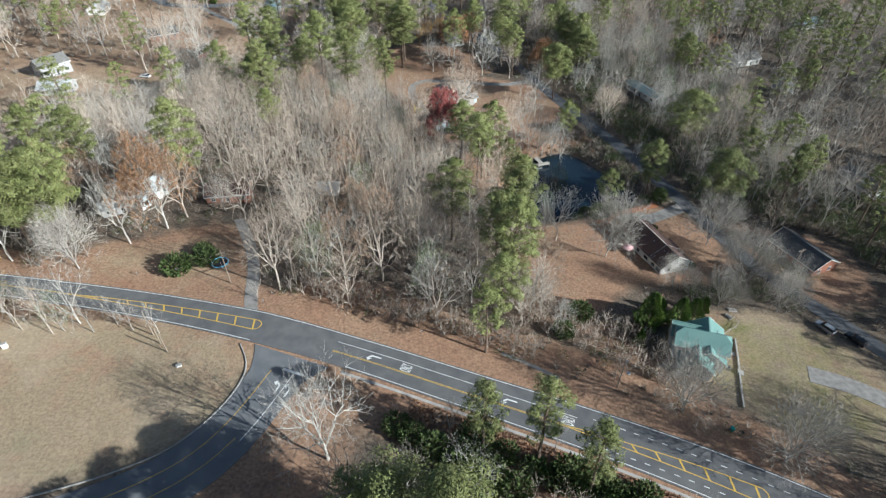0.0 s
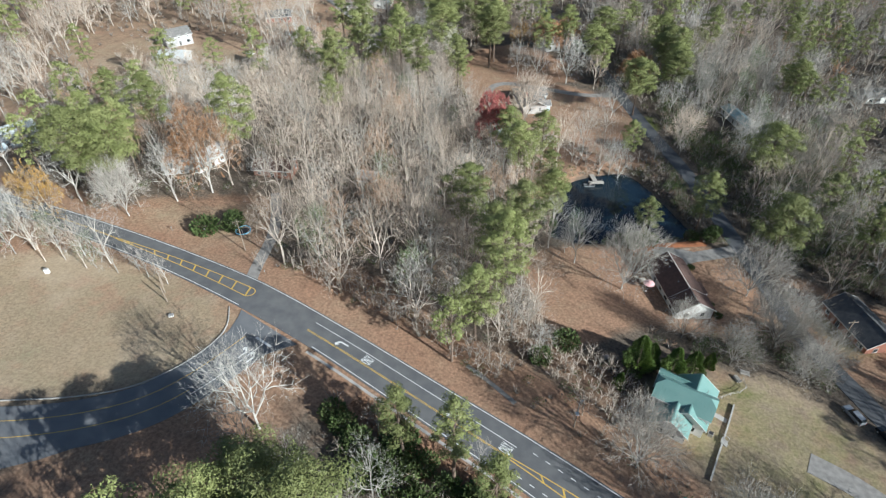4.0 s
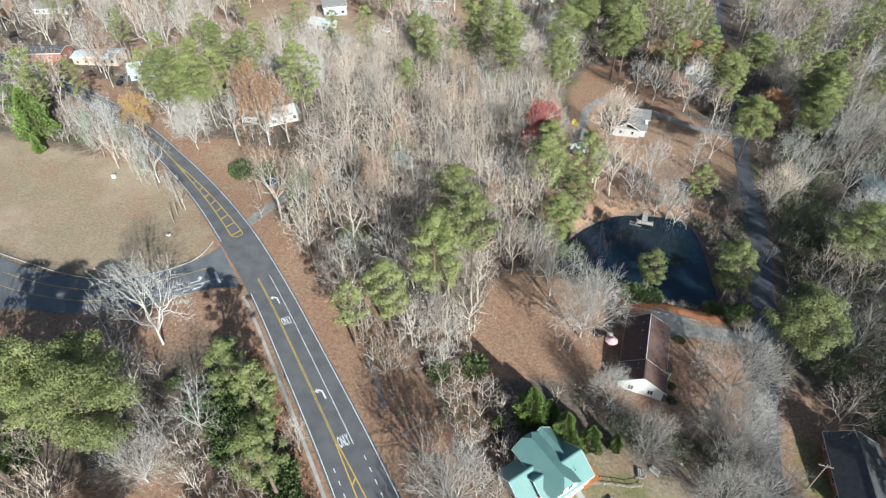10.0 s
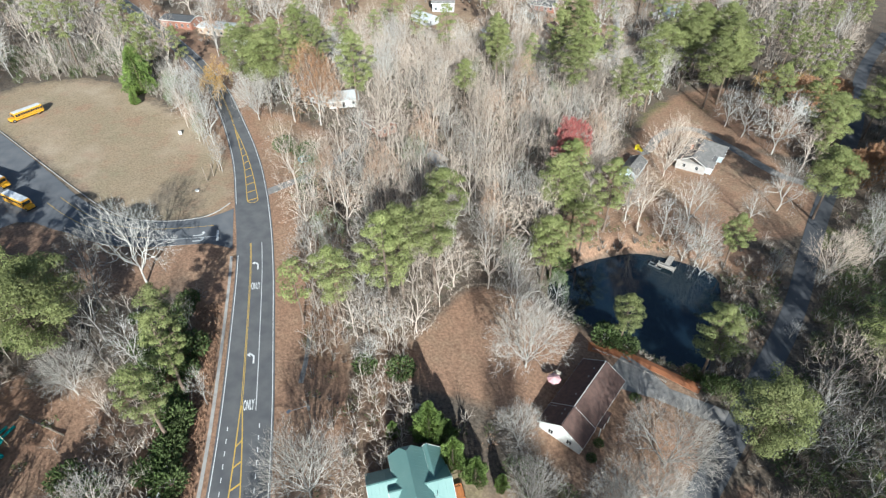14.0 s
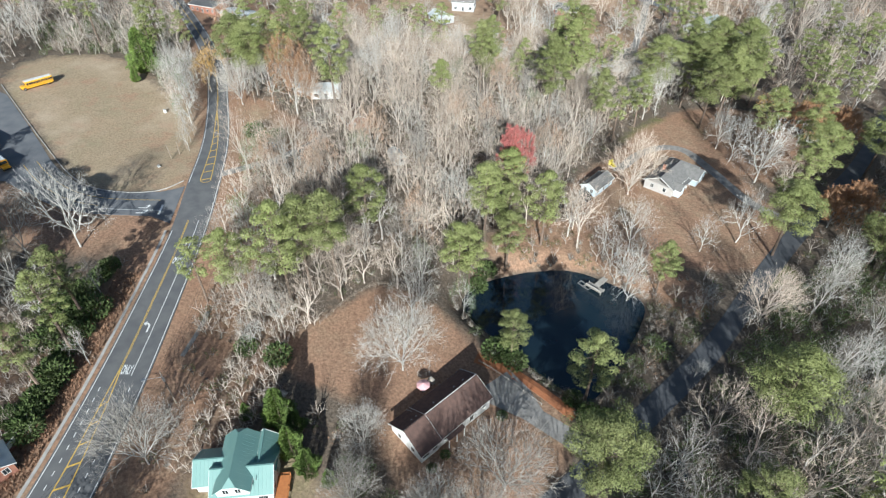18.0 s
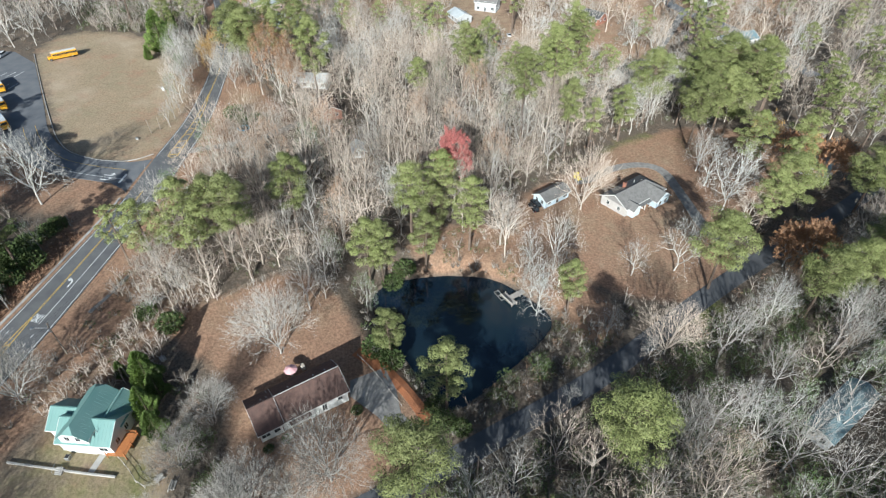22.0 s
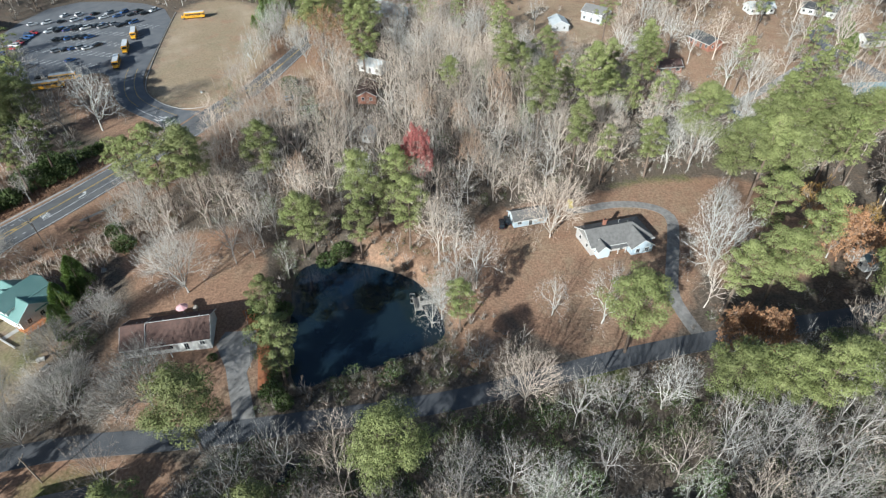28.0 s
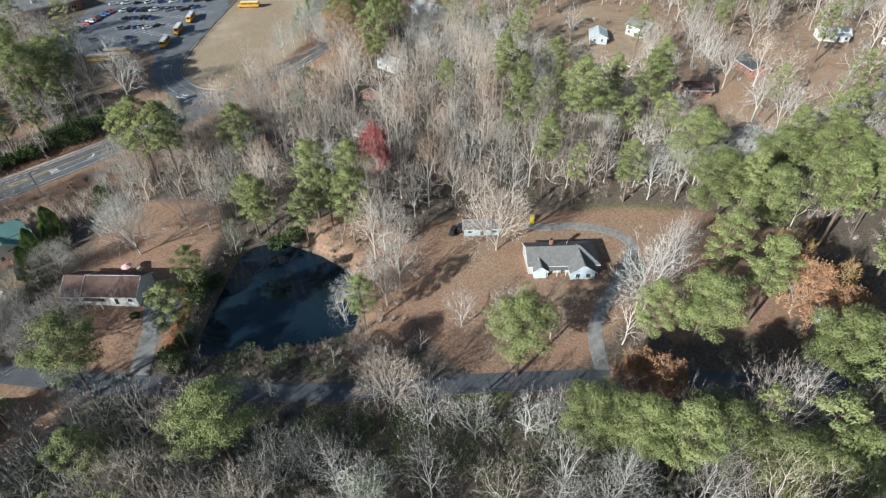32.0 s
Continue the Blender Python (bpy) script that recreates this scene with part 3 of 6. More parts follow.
def word(parent, text, track, s, off, length, width, turn=1):
    """Painted letters as long as the road marking, read along the track."""
    cu = bpy.data.curves.new("lettering", "FONT")
    cu.body, cu.align_x, cu.align_y, cu.size, cu.offset = text, "CENTER", "CENTER", 1.0, 0.025
    ob = bpy.data.objects.new("lettering", cu)
    scene.collection.objects.link(ob)
    me = bpy.data.meshes.new_from_object(ob)
    bpy.data.objects.remove(ob)
    co = np.array([v.co[:] for v in me.vertices])
    co[:, :2] -= (co[:, :2].max(0) + co[:, :2].min(0)) / 2
    co[:, :2] *= np.array((width, length)) / (co[:, :2].max(0) - co[:, :2].min(0))
    for v, c in zip(me.vertices, co):
        p = track.at([s + turn * c[1]], off - turn * c[0])[0]
        v.co = (*p, gz(*p) + PAINT)
    me.materials.clear()
    me.materials.append(M["white_line"])
    under(parent, "lettering", me)


for ax, wx in ((-14.5, -8.0), (13.7, 24.0)):
    flat(road, "turn_arrow", ARROW, xs(ax), -0.35, M["white_line"])
    word(road, "ONLY", MAIN, xs(wx), -0.3, 2.5, 2.1)
side = bpy.data.objects["road_side"]
for off in (-1.7, 1.9):
    line(side, "centre_line", SIDE, 10 if off < 0 else 26, SIDE.s[-1], off, 0.14, M["yellow_line"], DZ)
line(side, "lane_line", SIDE, 9, 26, 3.0, 0.14, M["white_line"], DZ)
under(side, "stop_line", ribbon("stop_line", SIDE, 8.6, 9.2, 0.4, 5.0, DZ, M["white_line"], step=0.5))
for off in (1.7, 4.0):
    flat(side, "turn_arrow", ARROW, 13.5, off, M["white_line"], SIDE, -1)
# parking bays
for row in range(5):
    for k in range(16):
        a = Vector((-62 - 11.5 * row, -14 + 3.0 * k - 1.0 * row))
        if signed(np.array([a.x]), np.array([a.y]), LOT)[0] > -6 or a.y > 22:
            continue
        b = a + Vector((-4.6, 2.2))
        w = Vector((0.06, 0.1))
        q = [a - w, b - w, b + w, a + w]
        under(lot, "bay_line", mesh_of("bay_line", [(*p, gz(*p) + DZ) for p in q], [(0, 1, 2, 3)], M["white_line"]))
# kerb round the school entrance and field edge
KERB = Track([(-43.5, 79), (-40, 73), (-40.8, 66), (-43.8, 59), (-48.5, 52.6), (-56, 48.2), (-62, 45.6), (-86, 37), (-132, 21.5)])
tagged(new("kerb", ribbon("kerb", KERB, 0, KERB.s[-1], -0.1, 0.1, DZ + 0.12, M["concrete"], cols=1, skirt=0.3)), "pale concrete kerb along the dry field", "kerb", kind="structure")
tagged(new("pavement", ribbon("pavement", MAIN, xs(58), xs(-19), lambda s: half(s) + 0.9, lambda s: half(s) + 1.55, 0.07, M["concrete"], cols=1, skirt=0.2)), "narrow weathered concrete footway beside the road", "footway", kind="structure")

# driveways
tagged(new("driveway", patch("driveway", DRIVE_BROWN, 0.05, M["gravel"], 2)), "worn concrete driveway beside the brown-roofed house", "driveway", kind="structure")
for name, pts, w, mat in (("driveway_far", [(44, 245), (36, 242), (28, 240), (14, 243), (4, 245), (-8, 247), (-13, 240), (-12, 228), (-7, 219), (-8, 213)], 1.7, "gravel"),
                          ("driveway_west", [(-44, 89), (-46, 96), (-48, 107), (-52, 117), (-58, 128)], 1.5, "gravel"),
                          ("driveway_north", [(-60, 356), (-112, 353), (-138, 338), (-156, 336), (-170, 350)], 3.6, "asphalt_old"),
                          ("driveway_branch", [(-140, 338), (-113, 313), (-96, 296), (-86, 284)], 1.8, "gravel"),
                          ("driveway_trail", [(12.9, 79.5), (17, 77.4), (21, 75), (24.6, 72.6)], 0.5, "gravel"),
                          ("driveway_yard", [(100, 62), (90, 72), (80, 76)], 2.5, "gravel")):
    tr = Track(pts)
    tagged(new(name, ribbon(name, tr, 0, tr.s[-1], -w, w, 0.06, M[mat], skirt=0.2)), "pale gravel and concrete driveway", "driveway", kind="structure")
DAM = Track([(48, 133.5), (57, 141.5), (70, 146.5)])
tagged(new("clay_strip", ribbon("clay_strip", DAM, 0, DAM.s[-1], -1.7, 1.2, 0.05, M["clay"], skirt=0.2)), "strip of bare red clay along the pond's dam", "bare earth", kind="structure")

# ---- trees ----
class Buf:
    """Collects triangles of branches and leaves."""

    def __init__(self):
        self.v, self.f, self.n = [], [], 0

    def tube(self, pts, radii, k, tie=None):
        """A round stem through pts; tie joins its foot to a vertex of the stem that it grows from. Returns its first vertex."""
        pts = [Vector(p) for p in pts]
        first = self.n
        if tie is not None:
            self.f.append((tie, first, first + 1))
        for i, p in enumerate(pts):
            d = (pts[min(i + 1, len(pts) - 1)] - pts[max(i - 1, 0)]).normalized()
            a = d.orthogonal().normalized()
            b = d.cross(a)
            for j in range(k):
                t = 2 * math.pi * j / k
                self.v.append((p + (a * math.cos(t) + b * math.sin(t)) * radii[i])[:])
        for i in range(len(pts) - 1):
            for j in range(k):
                q, r = self.n + i * k + j, self.n + i * k + (j + 1) % k
                self.f += [(q, r, r + k), (q, r + k, q + k)]
        self.n += len(pts) * k
        return first

    def spike(self, a, b, r):
        d = b - a
        x = d.orthogonal().normalized() * r
        y = d.normalized().cross(x)
        self.v += [(a + x)[:], (a - x * 0.5 + y * 0.87)[:], (a - x * 0.5 - y * 0.87)[:], b[:]]
        n = self.n
        self.f += [(n, n + 1, n + 3), (n + 1, n + 2, n + 3), (n + 2, n, n + 3)]
        self.n += 4

    def sliver(self, a, b, r, rnd):
        """A thin twig: one long narrow triangle."""
        x = (b - a).cross(ball(rnd)).normalized() * r
        self.v += [(a - x)[:], (a + x)[:], b[:]]
        self.f.append((self.n, self.n + 1, self.n + 2))
        self.n += 3

    def scale(self, kx, kz):
        if self.v:
            a = np.asarray(self.v, float)
            a[:, :2] *= kx
            a[:, 2] *= np.where(a[:, 2] > 0, kz, 1)
            self.v = a

    def flake(self, p, n, size, wide, rnd):
        """A spray of needles lying across the direction n."""
        d = n.cross(ball(rnd)).normalized()
        x = n.cross(d).normalized() * wide
        self.v += [(p - x)[:], (p + x)[:], (p + d * size)[:]]
        self.f.append((self.n, self.n + 1, self.n + 2))
        self.n += 3

    def leaf(self, p, d, size, rnd):
        """One leaf or tuft: a narrow triangle with a fold."""
        x = d.cross(Vector((rnd.gauss(0, 1), rnd.gauss(0, 1), rnd.gauss(0, 1)))).normalized() * size * 0.46
        q = p + d * size
        self.v += [(p - x * 0.6)[:], (p + x)[:], q[:]]
        self.f.append((self.n, self.n + 1, self.n + 2))
        self.n += 3

    def mesh(self, name, mat):
        return mesh_of(name, self.v, self.f, mat)


def ball(rnd):
    while True:
        v = Vector((rnd.uniform(-1, 1), rnd.uniform(-1, 1), rnd.uniform(-1, 1)))
        if 0.05 < v.length < 1:
            return v


def bare_tree(seed, height, spread, bark, twig, clear=0.3, fan=(5, 4, 4, 3, 3), open_angle=44, up=0.05, twig_r=0.032, stout=1.25, wild=0.17, leaves=0, leaf=None, leaf_size=0.4):
    """A leafless broadleaf tree that forks again and again, from the stem to limbs, branches and fine twigs (and leaves that hang on)."""
    rnd = random.Random(seed)
    wood, crown, foliage = Buf(), Buf(), Buf()
    tips = []
    last = len(fan)
    lengths = [height * clear] + [height * (1 - clear) * q for q in (0.34, 0.27, 0.20, 0.15, 0.11, 0.08)]
    r0 = (0.0085 * height + 0.05) * stout

    def grow(p, d, length, r, level, tie):
        end = p + d * length
        mid = p.lerp(end, 0.5) + ball(rnd) * length * wild
        if level <= 2:
            foot = p - d * 0.4 if level == 0 else p
            tie = wood.tube((foot, mid, end), (r * (1.3 if level == 0 else 1), r * 0.84, r * 0.66), 6 - level, tie)
        elif level < min(5, last):
            crown.spike(p, end, max(r, twig_r * 1.5))
        else:
            crown.sliver(p, end, twig_r if level < 6 else twig_r * 0.8, rnd)
            tips.append((p, end))
        if level == last:
            return
        n = fan[level]
        turn = rnd.uniform(0, 6.283)
        side = d.orthogonal().normalized()
        other = d.cross(side)
        for i in range(n):
            a = radians(rnd.uniform(6, 18) if i == 0 else open_angle * rnd.uniform(0.75, 1.4))
            b = turn + 6.283 * i / max(1, n - 1) + rnd.uniform(-0.5, 0.5)
            way = d * math.cos(a) + (side * math.cos(b) + other * math.sin(b)) * math.sin(a)
            way.z += up if level < 4 else 0.05
            t = 1.0 if i < 2 else rnd.uniform(0.5, 1.0)
            q = p.lerp(mid, t * 2) if t < 0.5 else mid.lerp(end, t * 2 - 1)
            grow(q, way.normalized(), lengths[level + 1] * rnd.uniform(0.75, 1.2), r * (0.68 if i == 0 else 0.57), level + 1, tie)

    grow(Vector((0, 0, 0)), Vector((rnd.gauss(0, 0.05), rnd.gauss(0, 0.05), 1)).normalized(), lengths[0], r0, 0, None)
    v = np.asarray(crown.v)
    kz, kx = height / np.percentile(v[:, 2], 99), spread / np.percentile(np.hypot(v[:, 0], v[:, 1]), 96)
    for _ in range(leaves):
        c0, c1 = tips[rnd.randrange(len(tips))]
        foliage.leaf(c0.lerp(c1, rnd.uniform(0.2, 1.0)) + ball(rnd) * 0.35, ball(rnd).normalized(), leaf_size * rnd.uniform(0.6, 1.3), rnd)
    for b in (wood, crown, foliage):
        b.scale(kx, kz)
    parts = [("trunk", wood.mesh("trunk", bark)), ("crown", crown.mesh("crown", twig))]
    return parts + ([("leaves", foliage.mesh("leaves", leaf))] if leaves else [])


def pine_tree(seed, height, spread, clear, clumps, tufts, mat, bark, tuft=0.42, round_top=1.0):
    """A pine: tall stem, short boughs, flattened pads of needles with gaps between."""
    rnd = random.Random(seed)
    wood, crown = Buf(), Buf()
    lean = Vector((rnd.uniform(-0.7, 0.7), rnd.uniform(-0.7, 0.7), height))
    path = [Vector((0, 0, -0.4))] + [lean * k / 5 + Vector((rnd.gauss(0, 0.12), rnd.gauss(0, 0.12), 0)) for k in range(1, 6)]
    r0 = 0.011 * height + 0.06
    stem = wood.tube(path, [r0 * 1.25, r0, r0 * 0.85, r0 * 0.65, r0 * 0.4, 0.05], 7)
    turn = rnd.uniform(0, 6)
    lobes = [1 + 0.3 * math.sin(k * 2.1 + seed) for k in range(7)]
    for i in range(clumps):
        h = (i + rnd.random()) / clumps
        turn += 2.4 + rnd.gauss(0, 0.35)
        z = clear + (1 - clear) * h
        shape = math.sin(math.pi * min(1, 0.22 + 0.80 * h) ** 1.15) ** 0.6 if round_top > 0 else (1 - h) ** 0.8
        reach = spread * max(0.10, shape) * rnd.choice((0.35, 0.7, 0.9, 1.05)) * rnd.uniform(0.8, 1.1) * lobes[int(turn / 0.9) % 7] ** 0.4
        a = lean * (z - 0.035)
        c = lean * z + Vector((math.cos(turn), math.sin(turn), 0)) * reach + Vector((0, 0, reach * 0.22 + rnd.uniform(-0.5, 0.5)))
        if reach > 0.6:
            wood.tube((a, a.lerp(c, 0.55) - Vector((0, 0, 0.1 * reach)), c), (0.07, 0.05, 0.02), 3, stem)
        rad = rnd.uniform(0.22, 0.36) * spread
        for _ in range(tufts):
            v = ball(rnd).normalized()
            if v.z < -0.25:
                v.z = -0.5 * v.z
            p = c + Vector((v.x * rad, v.y * rad, v.z * rad * 0.62)) * rnd.uniform(0.74, 1.06)
            n = (Vector((v.x, v.y, v.z * 1.5)) + ball(rnd) * 0.75).normalized()
            crown.flake(p, n, tuft * rnd.uniform(0.6, 1.25), tuft * 0.24, rnd)
    return [("trunk", wood.mesh("trunk", bark)), ("crown", crown.mesh("crown", mat))]


def cone_tree(seed, height, spread, tufts, mat):
    """A dense cedar, foliage down to the ground."""
    rnd = random.Random(seed)
    wood, crown = Buf(), Buf()
    wood.tube([(0, 0, -0.4), (0, 0, height * 0.5), (0, 0, height * 0.95)], [0.25, 0.16, 0.03], 6)
    for i in range(tufts):
        h = rnd.random() ** 1.25
        a = rnd.uniform(0, 6.283)
        lobe = 1 + 0.22 * math.sin(3 * a + 9 * h + seed) + 0.12 * math.sin(7 * a - 14 * h)
        r = spread * (1 - h) ** 0.62 * lobe * rnd.uniform(0.72, 1.0) * min(1, 0.5 + 4 * h)
        p = Vector((math.cos(a) * r, math.sin(a) * r, 0.3 + h * height))
        d = (Vector((math.cos(a), math.sin(a), 0.9)) + ball(rnd) * 0.7).normalized()
        crown.leaf(p, d, rnd.uniform(0.2, 0.42), rnd)
    return [("trunk", wood.mesh("trunk", M["bark_pine"])), ("crown", crown.mesh("crown", mat))]


def bush(seed, height, spread, n, mat, leafy=True):
    rnd = random.Random(seed)
    b, w = Buf(), Buf()
    for _ in range(7):
        a = rnd.uniform(0, 6.283)
        w.spike(Vector((0, 0, -0.2)), Vector((math.cos(a) * spread * 0.6, math.sin(a) * spread * 0.6, height * rnd.uniform(0.6, 0.95))), 0.05)
    for _ in range(n):
        v = ball(rnd)
        p = Vector((v.x * spread, v.y * spread, height * (0.45 + 0.5 * v.z)))
        if leafy:
            b.leaf(p, (v.normalized() + ball(rnd) * 0.6 + Vector((0, 0, 0.4))).normalized(), rnd.uniform(0.2, 0.42), rnd)
        else:
            b.spike(Vector((v.x * 0.3, v.y * 0.3, 0)), p + Vector((0, 0, height * 0.3)), 0.03)
    return [("stem", w.mesh("stem", M["bark_grey"])), ("foliage", b.mesh("foliage", mat))]


WOODS = (M["bark_grey"], M["twig_grey"]), (M["bark_tan"], M["twig_tan"]), (M["bark_white"], M["twig_white"])
KINDS = {
    "grey": [bare_tree(10 + i, h, sp, *WOODS[0], clear=c) for i, (h, sp, c) in enumerate(((23, 7.4, 0.26), (24, 6.8, 0.30), (20, 7.8, 0.20), (23, 6.8, 0.28), (18, 7.0, 0.18)))],
    "tan": [bare_tree(30 + i, h, sp, *WOODS[1], clear=c) for i, (h, sp, c) in enumerate(((25, 8.2, 0.28), (25, 7.4, 0.30), (22, 8.6, 0.24), (23, 8.0, 0.22)))],
    "white": [bare_tree(50 + i, h, sp, *WOODS[2], clear=c, stout=1.35, wild=0.2, fan=(5, 4, 4, 3, 3)) for i, (h, sp, c) in enumerate(((23, 7.8, 0.24), (20, 6.6, 0.24), (17, 5.8, 0.22)))],
    "sycamore": [bare_tree(56, 23, 9.6, *WOODS[2], clear=0.2, fan=(5, 5, 4, 4, 4), open_angle=46, up=0.04, stout=1.4, wild=0.2)],
    "broad": [bare_tree(60 + i, 19, 9.2, *WOODS[0], clear=0.12, fan=(7, 5, 5, 5, 4), open_angle=38, up=0.08, twig_r=0.03, wild=0.07) for i in range(3)],
    "broad_tan": [bare_tree(65, 19, 8.8, *WOODS[1], clear=0.12, fan=(7, 5, 4, 4, 4), open_angle=38, up=0.08, twig_r=0.03, wild=0.07)],
    "sapling": [bare_tree(70 + i, h, sp, *WOODS[k], clear=0.26, fan=(4, 3, 3, 3, 3)) for i, (h, sp, k) in enumerate(((12, 2.6, 0), (14, 2.8, 1), (9, 2.8, 0)))],
    "pine": [pine_tree(80 + i, h, sp, c, n, 150, M["needles"], M["bark_pine"]) for i, (h, sp, c, n) in enumerate(((28, 4.8, 0.50, 62), (29, 4.4, 0.54, 58), (26, 5.0, 0.46, 62), (24, 4.5, 0.38, 60)))],
    "pine_tuft": [pine_tree(87 + i, 24, 3.6, 0.4, 48, 130, M["needles"], M["bark_pine"], tuft=0.38) for i in range(2)],
    "pine_broad": [pine_tree(90 + i, h, 6.0, 0.42, 84, 210, M["needles"], M["bark_pine"], tuft=0.38) for i, h in enumerate((23, 21))],
    "orange": [bare_tree(95 + i, h, sp, M["bark_white"], M["twig_tan"], clear=0.2, fan=(5, 4, 4, 4, 3), up=0.1, leaves=11000, leaf=M["orange_leaf"], leaf_size=0.36) for i, (h, sp) in enumerate(((25, 8.6), (14, 6.0)))],
    "tan_leaf": [bare_tree(100 + i, h, 5.4, M["bark_white"], M["twig_tan"], clear=0.34, fan=(4, 3, 4, 4, 3), leaves=4200, leaf=M["tan_leaf"], leaf_size=0.28) for i, h in enumerate((26, 21))],
    "yellow": [bare_tree(103, 17, 5.4, M["bark_white"], M["twig_tan"], clear=0.3, fan=(4, 3, 4, 4, 3), leaves=4200, leaf=M["yellow_leaf"], leaf_size=0.3)],
    "red": [bare_tree(105, 28.5, 5.4, M["bark_grey"], M["twig_tan"], clear=0.62, fan=(6, 4, 4, 4, 3), open_angle=40, leaves=18000, leaf=M["red_leaf"], leaf_size=0.42)],
    "ivy": [bare_tree(107 + i, 19, 4.4, M["bark_grey"], M["twig_white"], clear=0.3, fan=(4, 3, 4, 4, 3), leaves=2400, leaf=M["ivy"], leaf_size=0.28) for i in range(2)],
    "cedar": [cone_tree(110 + i, h, sp, 9000, M["cedar"]) for i, (h, sp) in enumerate(((9.5, 3.3), (7.5, 2.4)))],
    "shrub": [bush(120 + i, 2.2, 1.8, 900, M["shrub"]) for i in range(2)],
    "brush": [bush(125 + i, 2.6, 1.8, 90, M["brush"], False) for i in range(2)],
}
WORDS = {
    "grey": ("bare_tree", "tall leafless tree with grey bark and fine twigs", "tree"),
    "tan": ("bare_tree", "tall leafless tree with tan, sunlit twigs", "tree"),
    "white": ("sycamore_tree", "leafless tree with pale whitish bark", "tree"),
    "sycamore": ("sycamore_tree", "wide leafless sycamore with pale limbs beside the junction", "tree"),
    "pine_tuft": ("pine_tree", "tall slim pine with a small round crown on a bare stem", "tree"),
    "broad": ("bare_tree", "wide-spreading leafless shade tree with dense grey twigs", "tree"),
    "broad_tan": ("bare_tree", "wide-spreading leafless tree with dense tan twigs", "tree"),
    "sapling": ("sapling", "slender leafless young tree", "tree"),
    "pine": ("pine_tree", "tall green pine with clumped needles and a bare lower stem", "tree"),
    "pine_broad": ("pine_tree", "large broad-crowned green pine", "tree"),
    "orange": ("oak_tree", "oak with rust-orange winter leaves and pale limbs", "tree"),
    "tan_leaf": ("oak_tree", "pale tree with sparse tan dead leaves", "tree"),
    "yellow": ("oak_tree", "pale tree with amber-yellow leaves", "tree"),
    "red": ("maple_tree", "tree with a full crown of red leaves", "tree"),
    "ivy": ("ivy_tree", "leafless tree overgrown with green ivy", "tree"),
    "cedar": ("cedar_tree", "dense yellow-green cedar with foliage to the ground", "tree"),
    "shrub": ("shrub", "dark green evergreen shrub among leaf litter", "shrub"),
    "brush": ("shrub", "leafless brown shrub with many thin stems", "shrub"),
}
PLANTED = []
dice = random.Random(7)


def plant(kind, x, y, scale=1.0, pick=None, group=""):
    form = KINDS[kind][dice.randrange(len(KINDS[kind])) if pick is None else pick]
    name, label, category = WORDS[kind]
    tall = scale * dice.uniform(0.92, 1.08)
    m = Matrix.LocRotScale((x, y, gz(x, y)), Euler((0, 0, dice.uniform(0, 6.283))), (scale, scale, tall))
    ob = root(name, m, label, category, group)
    for pname, me in form:
        under(ob, pname, me)
    PLANTED.append((x, y))
    return ob


